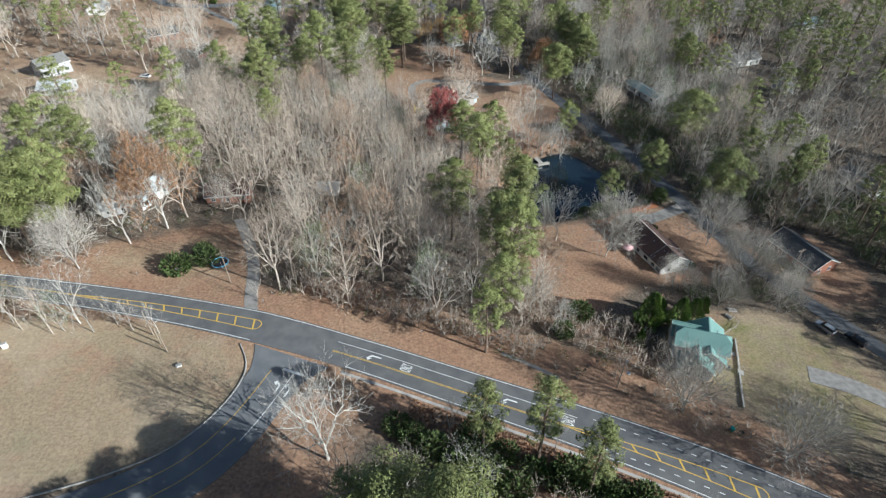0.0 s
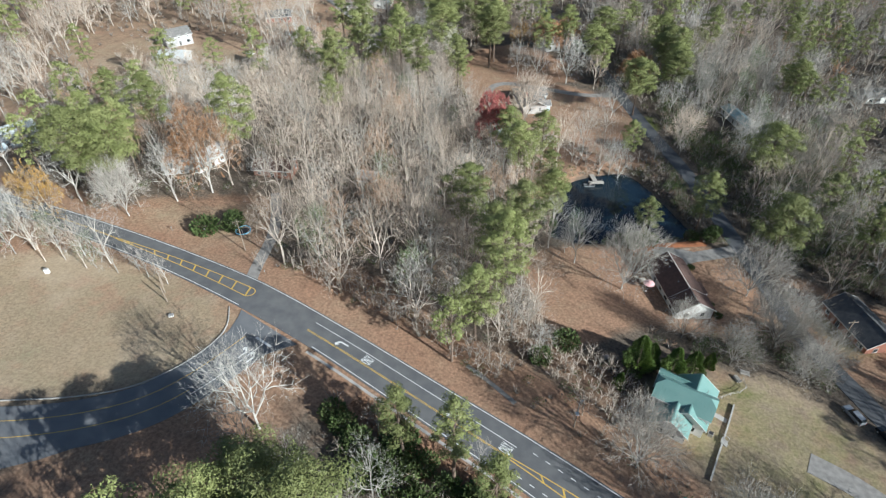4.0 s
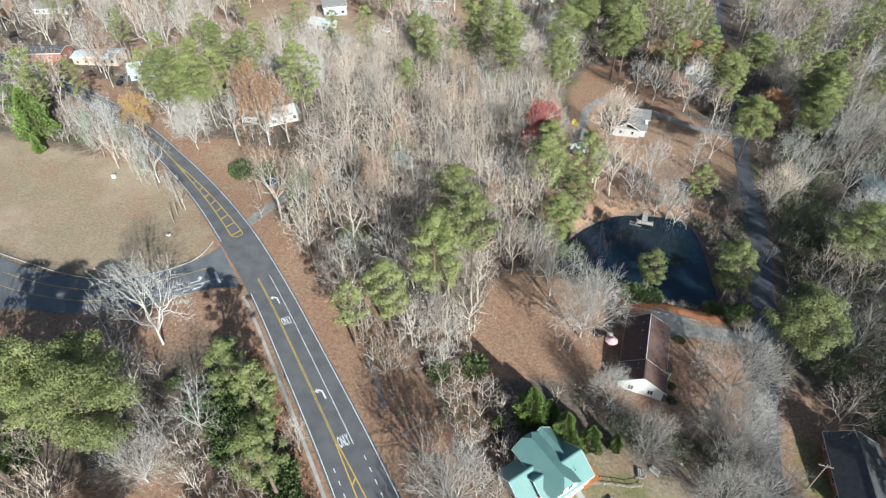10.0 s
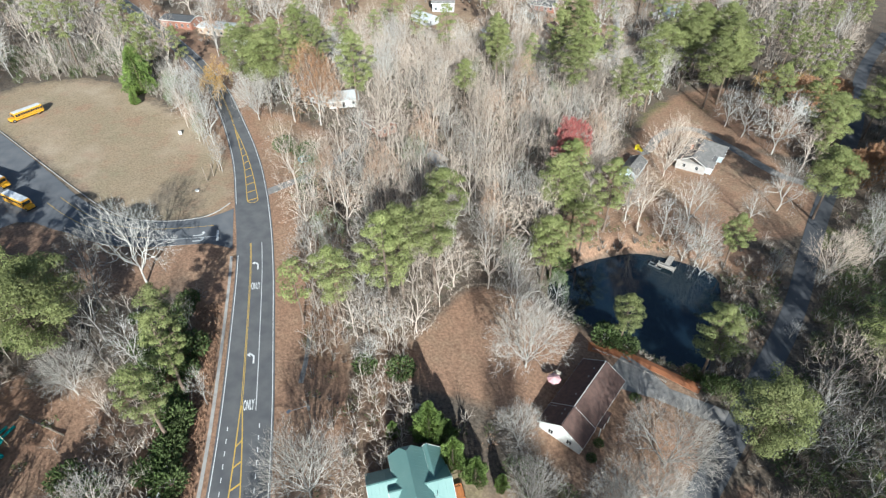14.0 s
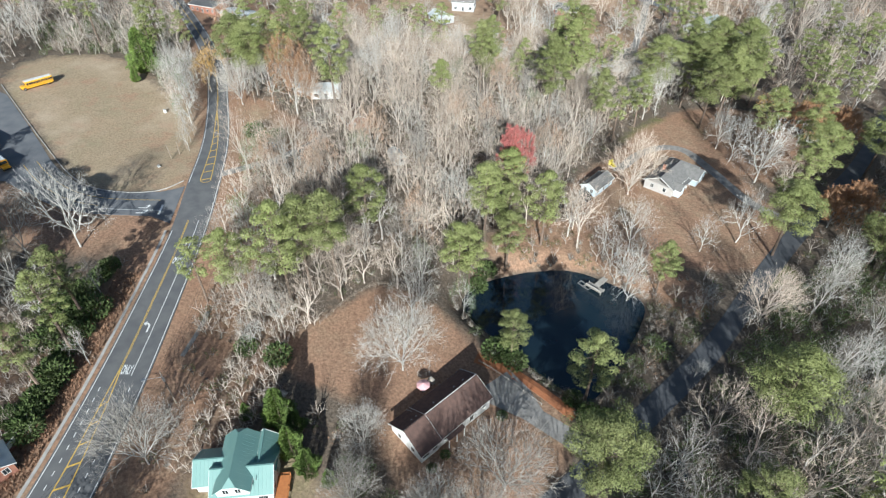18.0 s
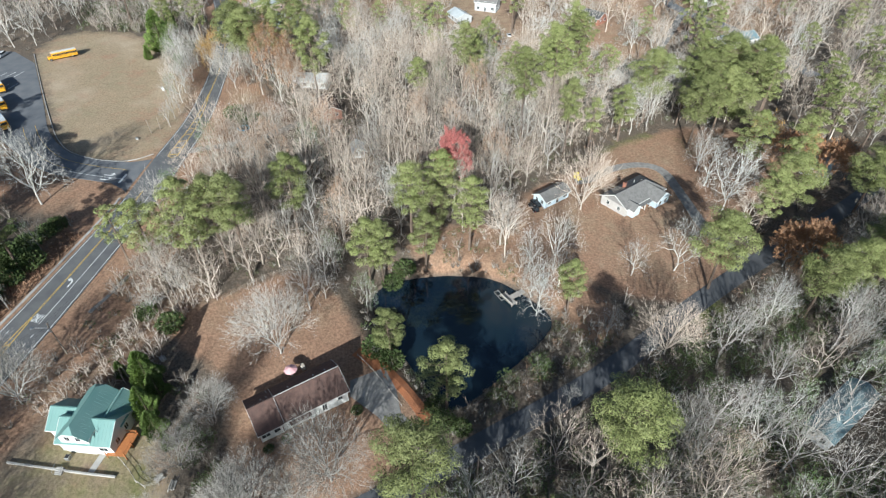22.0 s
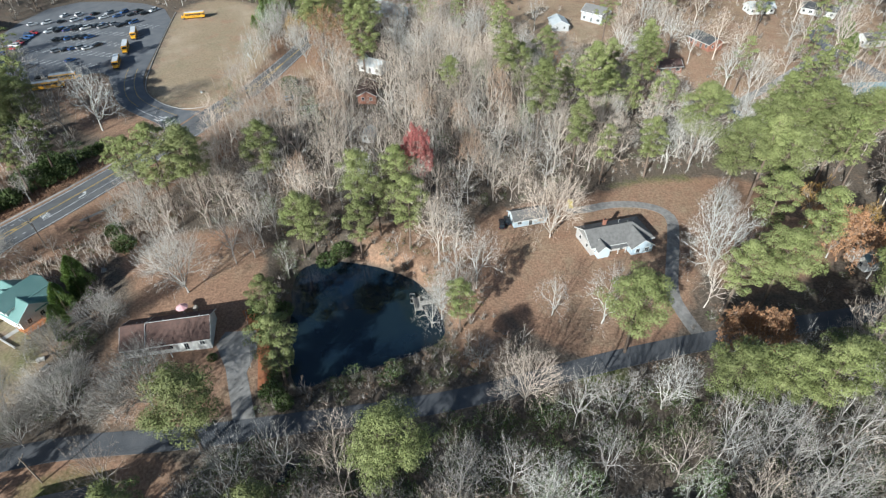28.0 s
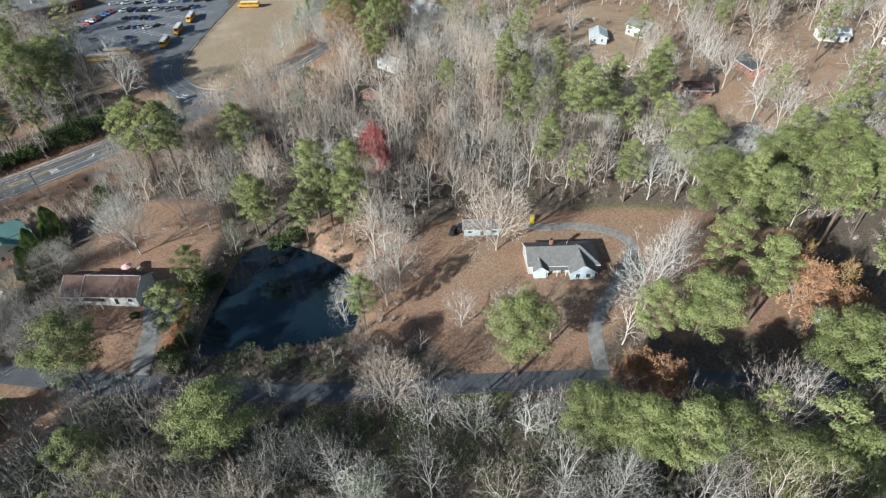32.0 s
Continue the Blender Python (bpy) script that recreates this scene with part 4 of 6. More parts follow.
# trees that can be told apart, group by group
for kind, scale, places in (
    ("broad", 1.0, [(45.6, 116.5), (77.6, 124.8)]),
    ("broad", 0.9, [(48.3, 65), (82, 110), (64, 54)]),
    ("broad", 0.68, [(84, 96), (5.8, 34.2), (81, 107)]),
    ("broad", 0.62, [(59.5, 103)]),
    ("broad", 0.62, [(69.5, 97.5), (90, 104), (81, 118)]),
    ("broad_tan", 0.9, [(65.5, 203.5)]),
    ("broad_tan", 1.15, [(7.2, 209.4)]),
    ("sycamore", 1.0, [(-20.5, 52), (20, 251)]),
    ("white", 0.95, [(6, 254), (-3, 257), (40.5, 221.5), (41.5, 182)]),
    ("white", 0.62, [(39, 209.5), (38, 181), (44.5, 180), (57, 193), (36, 231), (33, 183), (28, 184)]),
    ("white", 0.4, [(72, 176.6), (66, 199)]),
    # the strip of woods beside the shaded lane
    ("white", 0.92, [(90.4, 149.1), (86.5, 208), (91.5, 207), (80, 257), (69, 251), (54, 259.8), (78, 241.6)]),
    ("tan", 0.8, [(84.6, 167.5), (92, 171), (80, 231.8), (97, 128)]),
    ("grey", 0.85, [(96, 151), (88, 158), (85.8, 195), (71, 213.6), (67.5, 222.3), (75, 249), (98, 166), (93.6, 191), (82, 218.3), (97.6, 180), (86, 201.5), (90, 192), (102.5, 149), (75, 240.4)]),
    ("white", 0.75, [(61, 235.5), (64, 232), (93, 217.3)]),
    ("tan", 1.0, [(-64, 147), (-62, 163), (-15, 103), (-36, 112), (-30, 128), (-20, 140), (-45, 150), (-12, 155), (-28, 160), (-40, 170), (-50, 135), (-18, 120)]),
    # the edge of the woods towards the brown-roofed house
    ("tan", 0.72, [(24.0, 93.6), (24.9, 101.0), (20.3, 110.2), (18.3, 88.3), (21.1, 124.3), (14.6, 106.2), (16.3, 117.1)]),
    ("white", 0.6, [(24, 95), (27.5, 87.5), (30, 128)]),
    ("grey", 0.8, [(20.5, 91), (25.4, 128.8), (14.8, 128), (8, 120), (3.8, 135)]),
    ("grey", 0.9, [(33, 124), (-82, 114), (66, 264), (98, 236), (93, 226), (104, 214)]),
    ("broad", 0.9, [(-90, 103.5)]),
    ("white", 0.8, [(-96, 110), (-88, 85), (-98, 87), (-106, 86), (-80, 84.5), (-112, 88), (-118, 90), (-62, 130), (-101, 83), (-110, 83)]),
    ("sapling", 1.0, [(-72, 84.5), (-76, 82), (-68, 83), (-91, 82), (-84, 81), (-62, 82), (-95, 80), (1, 57.5), (20.5, 55)]),
    ("orange", 1.1, [(-75, 121)]),
    ("orange", 1.0, [(-84, 126), (47, 250.7), (49, 255)]),
    ("orange", 1.2, [(8, 285), (16, 292)]),
    ("tan_leaf", 1.0, [(-5.6, 183.7), (-98, 116), (-96, 128), (-120, 125), (-126, 130)]),
    ("yellow", 0.9, [(-104, 94), (-112, 97), (-6, 284), (2, 294)]),
    ("red", 1.0, [(-0.5, 169.5)]),
    ("ivy", 1.0, [(91, 211), (-30, 100), (-3, 93), (88, 232)]),
    ("white", 0.7, [(4.2, 45.8)]),
    ("ivy", 0.7, [(21, 131), (32, 138)]),
):
    for x, y in places:
        plant(kind, x, y, scale, None if kind != "orange" else 0 if scale == 1.1 else 1)
for pick_, scale, places in (
    (None, 1.15, [(3, 122.6), (17.2, 98.4), (18.7, 109.9), (-35, 204.4), (-63.5, 190.8)]),
    (None, 1.0, [(12, 154.4), (18, 169.5), (13.5, 104), (7, 164), (-22, 216), (-58, 229), (-68.5, 197), (-83, 206), (-83, 244), (-70, 229.5)]),
    (None, 1.22, [(-47.5, 221), (-71.4, 242), (-72.1, 135)]),
    (3, 0.95, [(67.3, 150.2), (13, 87.4), (-29, 241), (24, 140)]),
    (3, 0.85, [(23.6, 143.8), (21.5, 156), (14, 160)]),
    (3, 0.72, [(51.2, 141), (46.8, 187.3)]),
    (None, 0.9, [(106, 141), (107, 237), (109, 243), (148, 213), (115, 288), (34, 251.5), (101, 160)]),
    (None, 1.0, [(-109, 120), (-101, 122), (-105, 128), (-97, 132), (-6, 20), (6, 4), (14, -6), (-12, 8), (34, 14), (-52, 286), (-51.5, 304), (-47, 292), (-17, 271), (7.3, 266), (16.2, 274.3)]),
):
    for x, y in places:
        plant("pine", x, y, scale, pick_)
for x, y in ((6.8, 54.1), (16.9, 52.1), (24.9, 47)):
    plant("pine_tuft", x, y, 0.97)
for k, (x, y) in enumerate(((-6, 57), (-2, 54), (2.6, 50), (-9, 59), (1, 47.7), (7.6, 48.6), (24.9, 48), (30.5, 44.7), (5.7, 56), (19.5, 48.6), (24.7, 30.6), (29.4, 32.6), (15.9, 50.4), (27.5, 46.5), (22, 49), (11, 53.5), (12, 46), (5, 52), (30, 42), (34, 45), (-14, 22), (-62, 111), (-60, 108), (-66, 104), (28, 86), (33, 92))):
    plant("shrub", x, y, 1.5 + 0.3 * (k % 3))
for scale, places in (
    (1.1, [(85.3, 139.2), (49.2, 226.1), (88.1, 179.2), (30, 261.5), (-8.8, 36), (-13, 28), (0.4, 33.5), (32.5, 287)]),
    (0.92, [(64, 243), (64, 252), (60, 265), (63.5, 274.5), (60.6, 286), (75, 281)]),
    (1.22, [(-18, 263.3), (-40, 257.4), (-45.3, 282.5), (-31, 296), (-18.5, 277), (-50, 298), (-46, 310), (-95.5, 110.5), (-101, 107)]),
):
    for x, y in places:
        plant("pine_broad", x, y, scale)
for x, y, s in ((48.6, 89.4, 1.05), (56.0, 90.0, 0.86), (60.5, 92.0, 0.78)):
    plant("cedar", x, y, s, 0, "cedars beside the green-roofed house")
plant("cedar", 45, 83.4, 0.6, 1), plant("cedar", 64.5, 95, 0.6, 1), plant("cedar", 51.5, 91.5, 0.75, 0)
for x, y, s in ((49, 138, 1.9), (53, 141, 1.6), (46, 141.5, 1.5), (66, 148, 1.3), (71, 148.5, 1.5), (73, 152, 1.2), (64, 131.5, 0.7), (67.5, 117, 0.6), (69, 113.5, 0.6), (24, 146, 1.6), (21, 150, 1.8)):
    plant("shrub", x, y, s)
for k in range(6):
    plant("cedar", -166 + 6.6 * k, 353 - 1.6 * k, 0.85, k % 2, "cedars of a clipped boundary row")
plant("cedar", -150, 74, 1.25, 0), plant("cedar", -129.6, 72.4, 1.9, 0), plant("cedar", -120, 68, 0.75, 1), plant("ivy", -104, 80, 0.8), plant("ivy", -94, 84, 0.7), plant("ivy", -82, 82, 0.6)

# ---- buildings ----
def opening(parent, name, m, w, h, frame_mat="trim"):
    """A window or door: a proud frame of four bars round a set-back pane. m: its middle on the wall, y outwards."""
    t = 0.09
    ob = under(parent, name, mesh_from(solid((-w / 2 - t, w / 2 + t, -0.03, 0.05, h / 2, h / 2 + t), (-w / 2 - t, w / 2 + t, -0.03, 0.07, -h / 2 - t, -h / 2), (-w / 2 - t, -w / 2, -0.03, 0.05, -h / 2, h / 2),
                                             (w / 2, w / 2 + t, -0.03, 0.05, -h / 2, h / 2), (-0.025, 0.025, -0.03, 0.035, -h / 2, h / 2)), M[frame_mat]), m)
    under(ob, "pane", mesh_from(solid((-w / 2, w / 2, -0.02, 0.015, -h / 2, h / 2)), M["glass"]))
    return ob


def mesh_from(bm, mat):
    me = bpy.data.meshes.new("mesh")
    bm.to_mesh(me)
    bm.free()
    me.materials.append(mat)
    return me


def gable_walls(L, W, eave, rise, z0=-0.8):
    """Walls of a gabled block, ridge along x, with closed gables."""
    bm = bmesh.new()
    v = [bm.verts.new(p) for x in (-L / 2, L / 2) for p in ((x, -W / 2, z0), (x, W / 2, z0), (x, W / 2, eave), (x, 0, eave + rise), (x, -W / 2, eave))]
    a, b = v[:5], v[5:]
    bm.faces.new(a[::-1]), bm.faces.new(b)
    for i in range(5):
        j = (i + 1) % 5
        bm.faces.new((a[i], a[j], b[j], b[i]))
    bmesh.ops.recalc_face_normals(bm, faces=bm.faces[:])
    return bm


def roof_slope(L, W, eave, rise, sign, over=0.45, thick=0.16, end0=0.0, end1=0.0):
    """One slope of a roof, a slab with thickness; end0 and end1 pull the ridge in for hipped ends."""
    bm = bmesh.new()
    k = rise / (W / 2)
    y1, zl = W / 2 + over, eave - over * k
    pts = [(-L / 2 - over, y1, zl), (L / 2 + over, y1, zl), (L / 2 + (over if not end1 else -end1), 0, eave + rise), (-L / 2 - (over if not end0 else -end0), 0, eave + rise)]
    lo = [bm.verts.new((x, sign * y, z + 0.02)) for x, y, z in pts]
    hi = [bm.verts.new((x, sign * y, z + 0.02 + thick)) for x, y, z in pts]
    bm.faces.new(lo), bm.faces.new(hi[::-1])
    for i in range(4):
        j = (i + 1) % 4
        bm.faces.new((lo[i], lo[j], hi[j], hi[i]))
    bmesh.ops.recalc_face_normals(bm, faces=bm.faces[:])
    return bm


def hip_end(L, W, eave, rise, end, side, over=0.45, thick=0.16):
    bm = bmesh.new()
    k = rise / (W / 2)
    s = 1 if side else -1
    pts = [(s * (L / 2 + over), -W / 2 - over, eave - over * k), (s * (L / 2 + over), W / 2 + over, eave - over * k), (s * (L / 2 - end), 0, eave + rise)]
    lo = [bm.verts.new((x, y, z + 0.02)) for x, y, z in pts]
    hi = [bm.verts.new((x, y, z + 0.02 + thick)) for x, y, z in pts]
    bm.faces.new(lo), bm.faces.new(hi[::-1])
    for i in range(3):
        j = (i + 1) % 3
        bm.faces.new((lo[i], lo[j], hi[j], hi[i]))
    bmesh.ops.recalc_face_normals(bm, faces=bm.faces[:])
    return bm


def block(house_ob, L, W, eave, rise, wall, roof, m=None, windows=True, hips=(0, 0), ribs=False, trim="trim", sides=(-1, 1), gables=(0, 1), door=True, over=0.45, seed=0):
    """One volume of a house under its own roof: walls, two slopes, ridge, fascias, windows, door."""
    rnd = random.Random(seed)
    m = m or Matrix()
    w = under(house_ob, "wall", mesh_from(gable_walls(L, W, eave, 0.001 if all(hips) else rise - (0.02 if not any(hips) else rise), ), M[wall]), m)
    k = rise / (W / 2)
    for sign in (-1, 1):
        r = under(house_ob, "roof", mesh_from(roof_slope(L, W, eave, rise, sign, over, 0.16, hips[0], hips[1]), M[roof]), m)
        bm = bmesh.new()
        box(bm, -L / 2 - over, L / 2 + over, sign * (W / 2 + over) - 0.03, sign * (W / 2 + over) + 0.03, eave - over * k - 0.16, eave - over * k + 0.14)
        part("fascia", bm, M[trim], r)
        if ribs:
            n = int(L / 0.6)
            for i in range(n + 1):
                x = -L / 2 - over + (L + 2 * over) * i / n
                top = 0.0 if not any(hips) else max(0.0, max((hips[0] - (x + L / 2)) if hips[0] else 0, (hips[1] - (L / 2 - x)) if hips[1] else 0)) * (W / 2) / max(max(hips), 0.1)
                bm = rod(bmesh.new(), (x, sign * (W / 2 + over), eave - over * k + 0.2), (x, sign * top, eave + rise + 0.2 - k * top), 0.018, n=4)
                part("seam", bm, M[roof], r)
    for side, e in enumerate(hips):
        if e:
            under(house_ob, "roof_hip", mesh_from(hip_end(L, W, eave, rise, e, side, over), M[roof]), m)
    bm = bmesh.new()
    box(bm, -L / 2 + hips[0] - (0 if hips[0] else over), L / 2 - hips[1] + (0 if hips[1] else over), -0.14, 0.14, eave + rise + 0.1, eave + rise + 0.22)
    part("ridge_cap", bm, M[roof], house_ob, m=m)
    for g in (0, 1):
        if not hips[g]:
            s = 1 if g else -1
            bm = bmesh.new()
            for sign in (-1, 1):
                a, b = Vector((s * (L / 2 + over), sign * (W / 2 + over), eave - over * k)), Vector((s * (L / 2 + over), 0, eave + rise))
                d = b - a
                box(bm, 0, d.length, -0.03, 0.03, -0.02, 0.2, Matrix.Translation(a) @ d.to_track_quat("X", "Z").to_matrix().to_4x4())
            part("bargeboard", bm, M[trim], house_ob, m=m)
    if windows:
        for sign in sides:
            n = max(2, int(L / 3.2))
            spot = n // 2 if door else -1
            for i in range(n):
                x = -L / 2 + L * (i + 0.5) / n
                at = m @ Matrix.Translation((x, sign * W / 2, 1.55)) @ pose(0, 0, 0, 0, 0, 0 if sign > 0 else 180)
                if i == spot:
                    opening(house_ob, "door", m @ Matrix.Translation((x, sign * W / 2, 1.05)) @ pose(0, 0, 0, 0, 0, 0 if sign > 0 else 180), 0.95, 2.05)
                else:
                    opening(house_ob, "window", at, rnd.choice((1.0, 1.2, 1.6)), 1.25)
        for g in gables:
            s = 1 if g else -1
            for y in (-W * 0.22, W * 0.22):
                opening(house_ob, "window", m @ Matrix.Translation((s * L / 2, y, 1.55)) @ pose(0, 0, 0, 0, 0, -90 * s), 0.95, 1.25)
    return w


def chimney(house_ob, x, y, z0, z1, mat="brick", w=0.8):
    bm = solid((x - w / 2, x + w / 2, y - w / 2, y + w / 2, z0, z1), (x - w / 2 - 0.08, x + w / 2 + 0.08, y - w / 2 - 0.08, y + w / 2 + 0.08, z1 - 0.2, z1))
    c = part("chimney", bm, M[mat], house_ob, "brick chimney")
    part("flue", rod(bmesh.new(), (x, y, z1), (x, y, z1 + 0.3), 0.14), M["black"], c)


def site(name, x, y, turn, label, category="house", radius=9.0, dz=0.0, group=""):
    HOUSE_SPOTS.append((x, y, radius))
    return root(name, pose(x, y, gz(x, y) + dz, 0, 0, turn), label, category, group)


def clipped_block(house_ob, L, W, eave, rise, wall, roof, m, cut=0.6, inset=1.0, over=0.45):
    """A tall gabled volume, ridge along x, whose gables are clipped by a small hip above the height cut * rise."""
    bm = bmesh.new()
    yc = W / 2 * (1 - cut)
    ring = [[bm.verts.new((x, y, z)) for y, z in ((-W / 2, -0.8), (W / 2, -0.8), (W / 2, eave), (yc, eave + rise * cut), (-yc, eave + rise * cut), (-W / 2, eave))] for x in (-L / 2, L / 2)]
    bm.faces.new(ring[0][::-1]), bm.faces.new(ring[1])
    for i in range(6):
        bm.faces.new((ring[0][i], ring[0][(i + 1) % 6], ring[1][(i + 1) % 6], ring[1][i]))
    bmesh.ops.recalc_face_normals(bm, faces=bm.faces[:])
    part("wall", bm, M[wall], house_ob, m=m)
    k = rise / (W / 2)
    xo, yo, zo, zc, top = L / 2 + over, W / 2 + over, eave - over * k, eave + rise * cut, eave + rise

    def slab(name, pts):
        bm = bmesh.new()
        lo, hi = [[bm.verts.new((x, y, z + d)) for x, y, z in pts] for d in (0.02, 0.18)]
        n = len(pts)
        bm.faces.new(lo), bm.faces.new(hi[::-1])
        for i in range(n):
            bm.faces.new((lo[i], lo[(i + 1) % n], hi[(i + 1) % n], hi[i]))
        bmesh.ops.recalc_face_normals(bm, faces=bm.faces[:])
        return part(name, bm, M[roof], house_ob, m=m)

    for s in (-1, 1):
        r = slab("roof", [(-xo, s * yo, zo), (xo, s * yo, zo), (xo, s * yc, zc), (L / 2 - inset, 0, top), (-L / 2 + inset, 0, top), (-xo, s * yc, zc)])
        part("fascia", solid((-xo, xo, s * yo - 0.03, s * yo + 0.03, zo - 0.12, zo + 0.16)), M["trim"], r)
        for i in range(1, int(L / 0.6)):
            x = -xo + 2 * xo * i / int(L / 0.6)
            part("seam", rod(bmesh.new(), (x, s * yo, zo + 0.19), (x, s * 0.9, top - 0.9 * k + 0.19), 0.014, n=4), M[roof], r)
        slab("roof_hip", [(s * xo, -yc, zc), (s * xo, yc, zc), (s * (L / 2 - inset), 0, top)])


# the green-roofed house: two wings and a taller gable with clipped ends across them
h = site("house", 57.8, 79.7, 71.5, "white two-storey house with a green metal roof", radius=12)
block(h, 10.3, 7.2, 3.2, 2.6, "white_wall", "green_roof", pose(1.95, -0.6, 0), ribs=True, seed=1)
block(h, 5.4, 6.6, 3.1, 2.4, "white_wall", "green_roof", pose(-4.0, 1.7, 0), ribs=True, seed=2, windows=False)
clipped_block(h, 10.6, 5.6, 5.1, 2.4, "white_wall", "green_roof", pose(0.7, 0.95, 0, 0, 0, 90))
block(h, 6.5, 4.6, 3.2, 2.0, "white_wall", "green_roof", pose(4.6, 3.4, 0, 0, 0, 90), ribs=True, windows=False, seed=3)
for x in (-0.4, 1.7):
    opening(h, "window", pose(x, -4.37, 4.7, 0, 0, 180), 0.9, 1.2)
for y in (0.6, 3.0):
    opening(h, "window", pose(-6.72, y, 1.55, 0, 0, 90), 0.9, 1.2)
part("vent_pipe", rod(bmesh.new(), (4.5, -2.6, 4.2), (4.5, -2.6, 5.4), 0.06), M["steel"], h)
# its deck, steps, low wall
d = root("deck", pose(62.3, 86.2, gz(62, 86.5) + 0.9, 0, 0, 71.5), "orange-stained wooden deck beside the white house", "deck")
for k in range(14):
    part("board", solid((-1.9, 1.9, -2.6 + k * 0.36, -2.6 + k * 0.36 + 0.33, 0, 0.05)), M["deck_wood"], d)
for x in (-1.85, 1.85):
    for y in (-2.5, 0.0, 2.4):
        part("post", solid((x - 0.06, x + 0.06, y - 0.06, y + 0.06, -1.8, 1.0)), M["deck_wood"], d)
part("rail", solid((-1.9, 1.9, 2.36, 2.44, 0.92, 1.0), (1.81, 1.89, -2.5, 2.4, 0.92, 1.0), (-1.9, 1.9, 2.38, 2.42, 0.5, 0.56), (1.83, 1.87, -2.5, 2.4, 0.5, 0.56)), M["deck_wood"], d)
wall_track = Track([(61.5, 66), (64, 73), (66.3, 79), (69, 87)])
tagged(new("retaining_wall", ribbon("retaining_wall", wall_track, 0, wall_track.s[-1], -0.15, 0.15, 0.45, M["concrete"], cols=1, skirt=0.8)), "low pale concrete retaining wall along the yard", "wall", kind="structure")
st = root("garden_steps", pose(65.2, 75.6, gz(65.2, 75.6), 0, 0, 71.5), "grey concrete garden steps through the low wall", "steps")
for k in range(4):
    part("tread", solid((-0.7, 0.7, -0.7 + k * 0.32, -0.38 + k * 0.32, -0.4, 0.1 + 0.17 * k)), M["concrete"], st)
for x in (-0.75, 0.75):
    part("handrail", rod(rod(bmesh.new(), (x, -0.7, 0), (x, -0.7, 1.0), 0.03), (x, -0.7, 1.0), (x, 0.7, 1.5), 0.03), M["steel"], st)
fp = Track([(62.5, 83), (66.8, 81)])
tagged(new("pavement_path", ribbon("pavement_path", fp, 0, fp.s[-1], -0.6, 0.6, 0.06, M["concrete"], skirt=0.15)), "short concrete garden path", "path", kind="structure")


def unit(name, label, category, m, boxes, mat, bevel=0.04):
    ob = root(name, m, label, category)
    for pname, b, mt in boxes:
        part(pname, solid(b, bevel=bevel), M[mt or mat], ob)
    return ob


unit("air_conditioner", "grey air conditioner unit beside the white house", "air conditioner", pose(62.8, 76.6, gz(62.8, 76.6), 0, 0, 71), [("case", (-0.45, 0.45, -0.45, 0.45, 0, 0.85), "steel"), ("grille", (-0.38, 0.38, -0.38, 0.38, 0.85, 0.9), "black")], "steel")

# the long brown-roofed ranch house with its garage end
h = site("house", 59.7, 119.7, 108.6, "long white ranch house with a brown shingle roof", radius=13)
block(h, 14.2, 9.0, 2.9, 2.6, "white_wall", "brown_roof", pose(2.4, 0, 0), seed=4, gables=())
block(h, 4.6, 9.1, 2.95, 2.75, "white_wall", "brown_roof", pose(-7.2, -0.1, 0), seed=5, door=False, gables=(0,))
part("ridge_flashing", solid((-9.9, 9.9, -0.07, 0.07, 5.84, 5.9)), M["trim"], h)
for x in (-6.8, -5.6, -1.0, 4.6, 7.2):
    part("attic_vent", solid((x - 0.12, x + 0.12, 1.2, 1.42, 4.75, 5.1)), M["steel"], h)
part("porch_roof", solid((-3.5, 1.0, -6.0, -4.2, 2.45, 2.57)), M["brown_roof"], h)
for x in (-3.3, -1.2, 0.8):
    part("porch_post", solid((x - 0.08, x + 0.08, -5.9, -5.74, -0.8, 2.45)), M["trim"], h)
part("garage_door", solid((9.5, 9.58, -3.0, 0.4, 0.0, 2.2)), M["trim"], h)
part("patio", solid((-3.0, 6.0, 4.5, 6.6, -0.9, 0.06)), M["concrete"], h)

um = root("parasol", pose(52.2, 118.7, gz(52.2, 118.7)), "pink garden parasol open on the patio", "parasol")
part("pole", rod(bmesh.new(), (0, 0, 0), (0, 0, 2.6), 0.03), M["steel"], um)
bm = bmesh.new()
bmesh.ops.create_cone(bm, cap_ends=False, segments=8, radius1=1.5, radius2=0.05, depth=0.65, matrix=Matrix.Translation((0, 0, 2.35)))
bmesh.ops.solidify(bm, geom=bm.faces[:], thickness=0.03)
part("canopy", bm, M["pink_cloth"], um)
part("base", rod(bmesh.new(), (0, 0, 0), (0, 0, 0.1), 0.3), M["concrete"], um)
bm = solid((-0.75, 0.75, -0.45, 0.45, 0.1, 1.25), bevel=0.12)
g_ = root("grill", pose(50.9, 121.2, gz(50.9, 121.2), 0, 0, 20), "barbecue grill under a beige canvas cover", "grill")
part("cover", bm, M["beige_cloth"], g_)
for x in (-0.6, 0.6):
    part("leg", solid((x - 0.05, x + 0.05, -0.3, 0.3, 0, 0.12)), M["black"], g_)

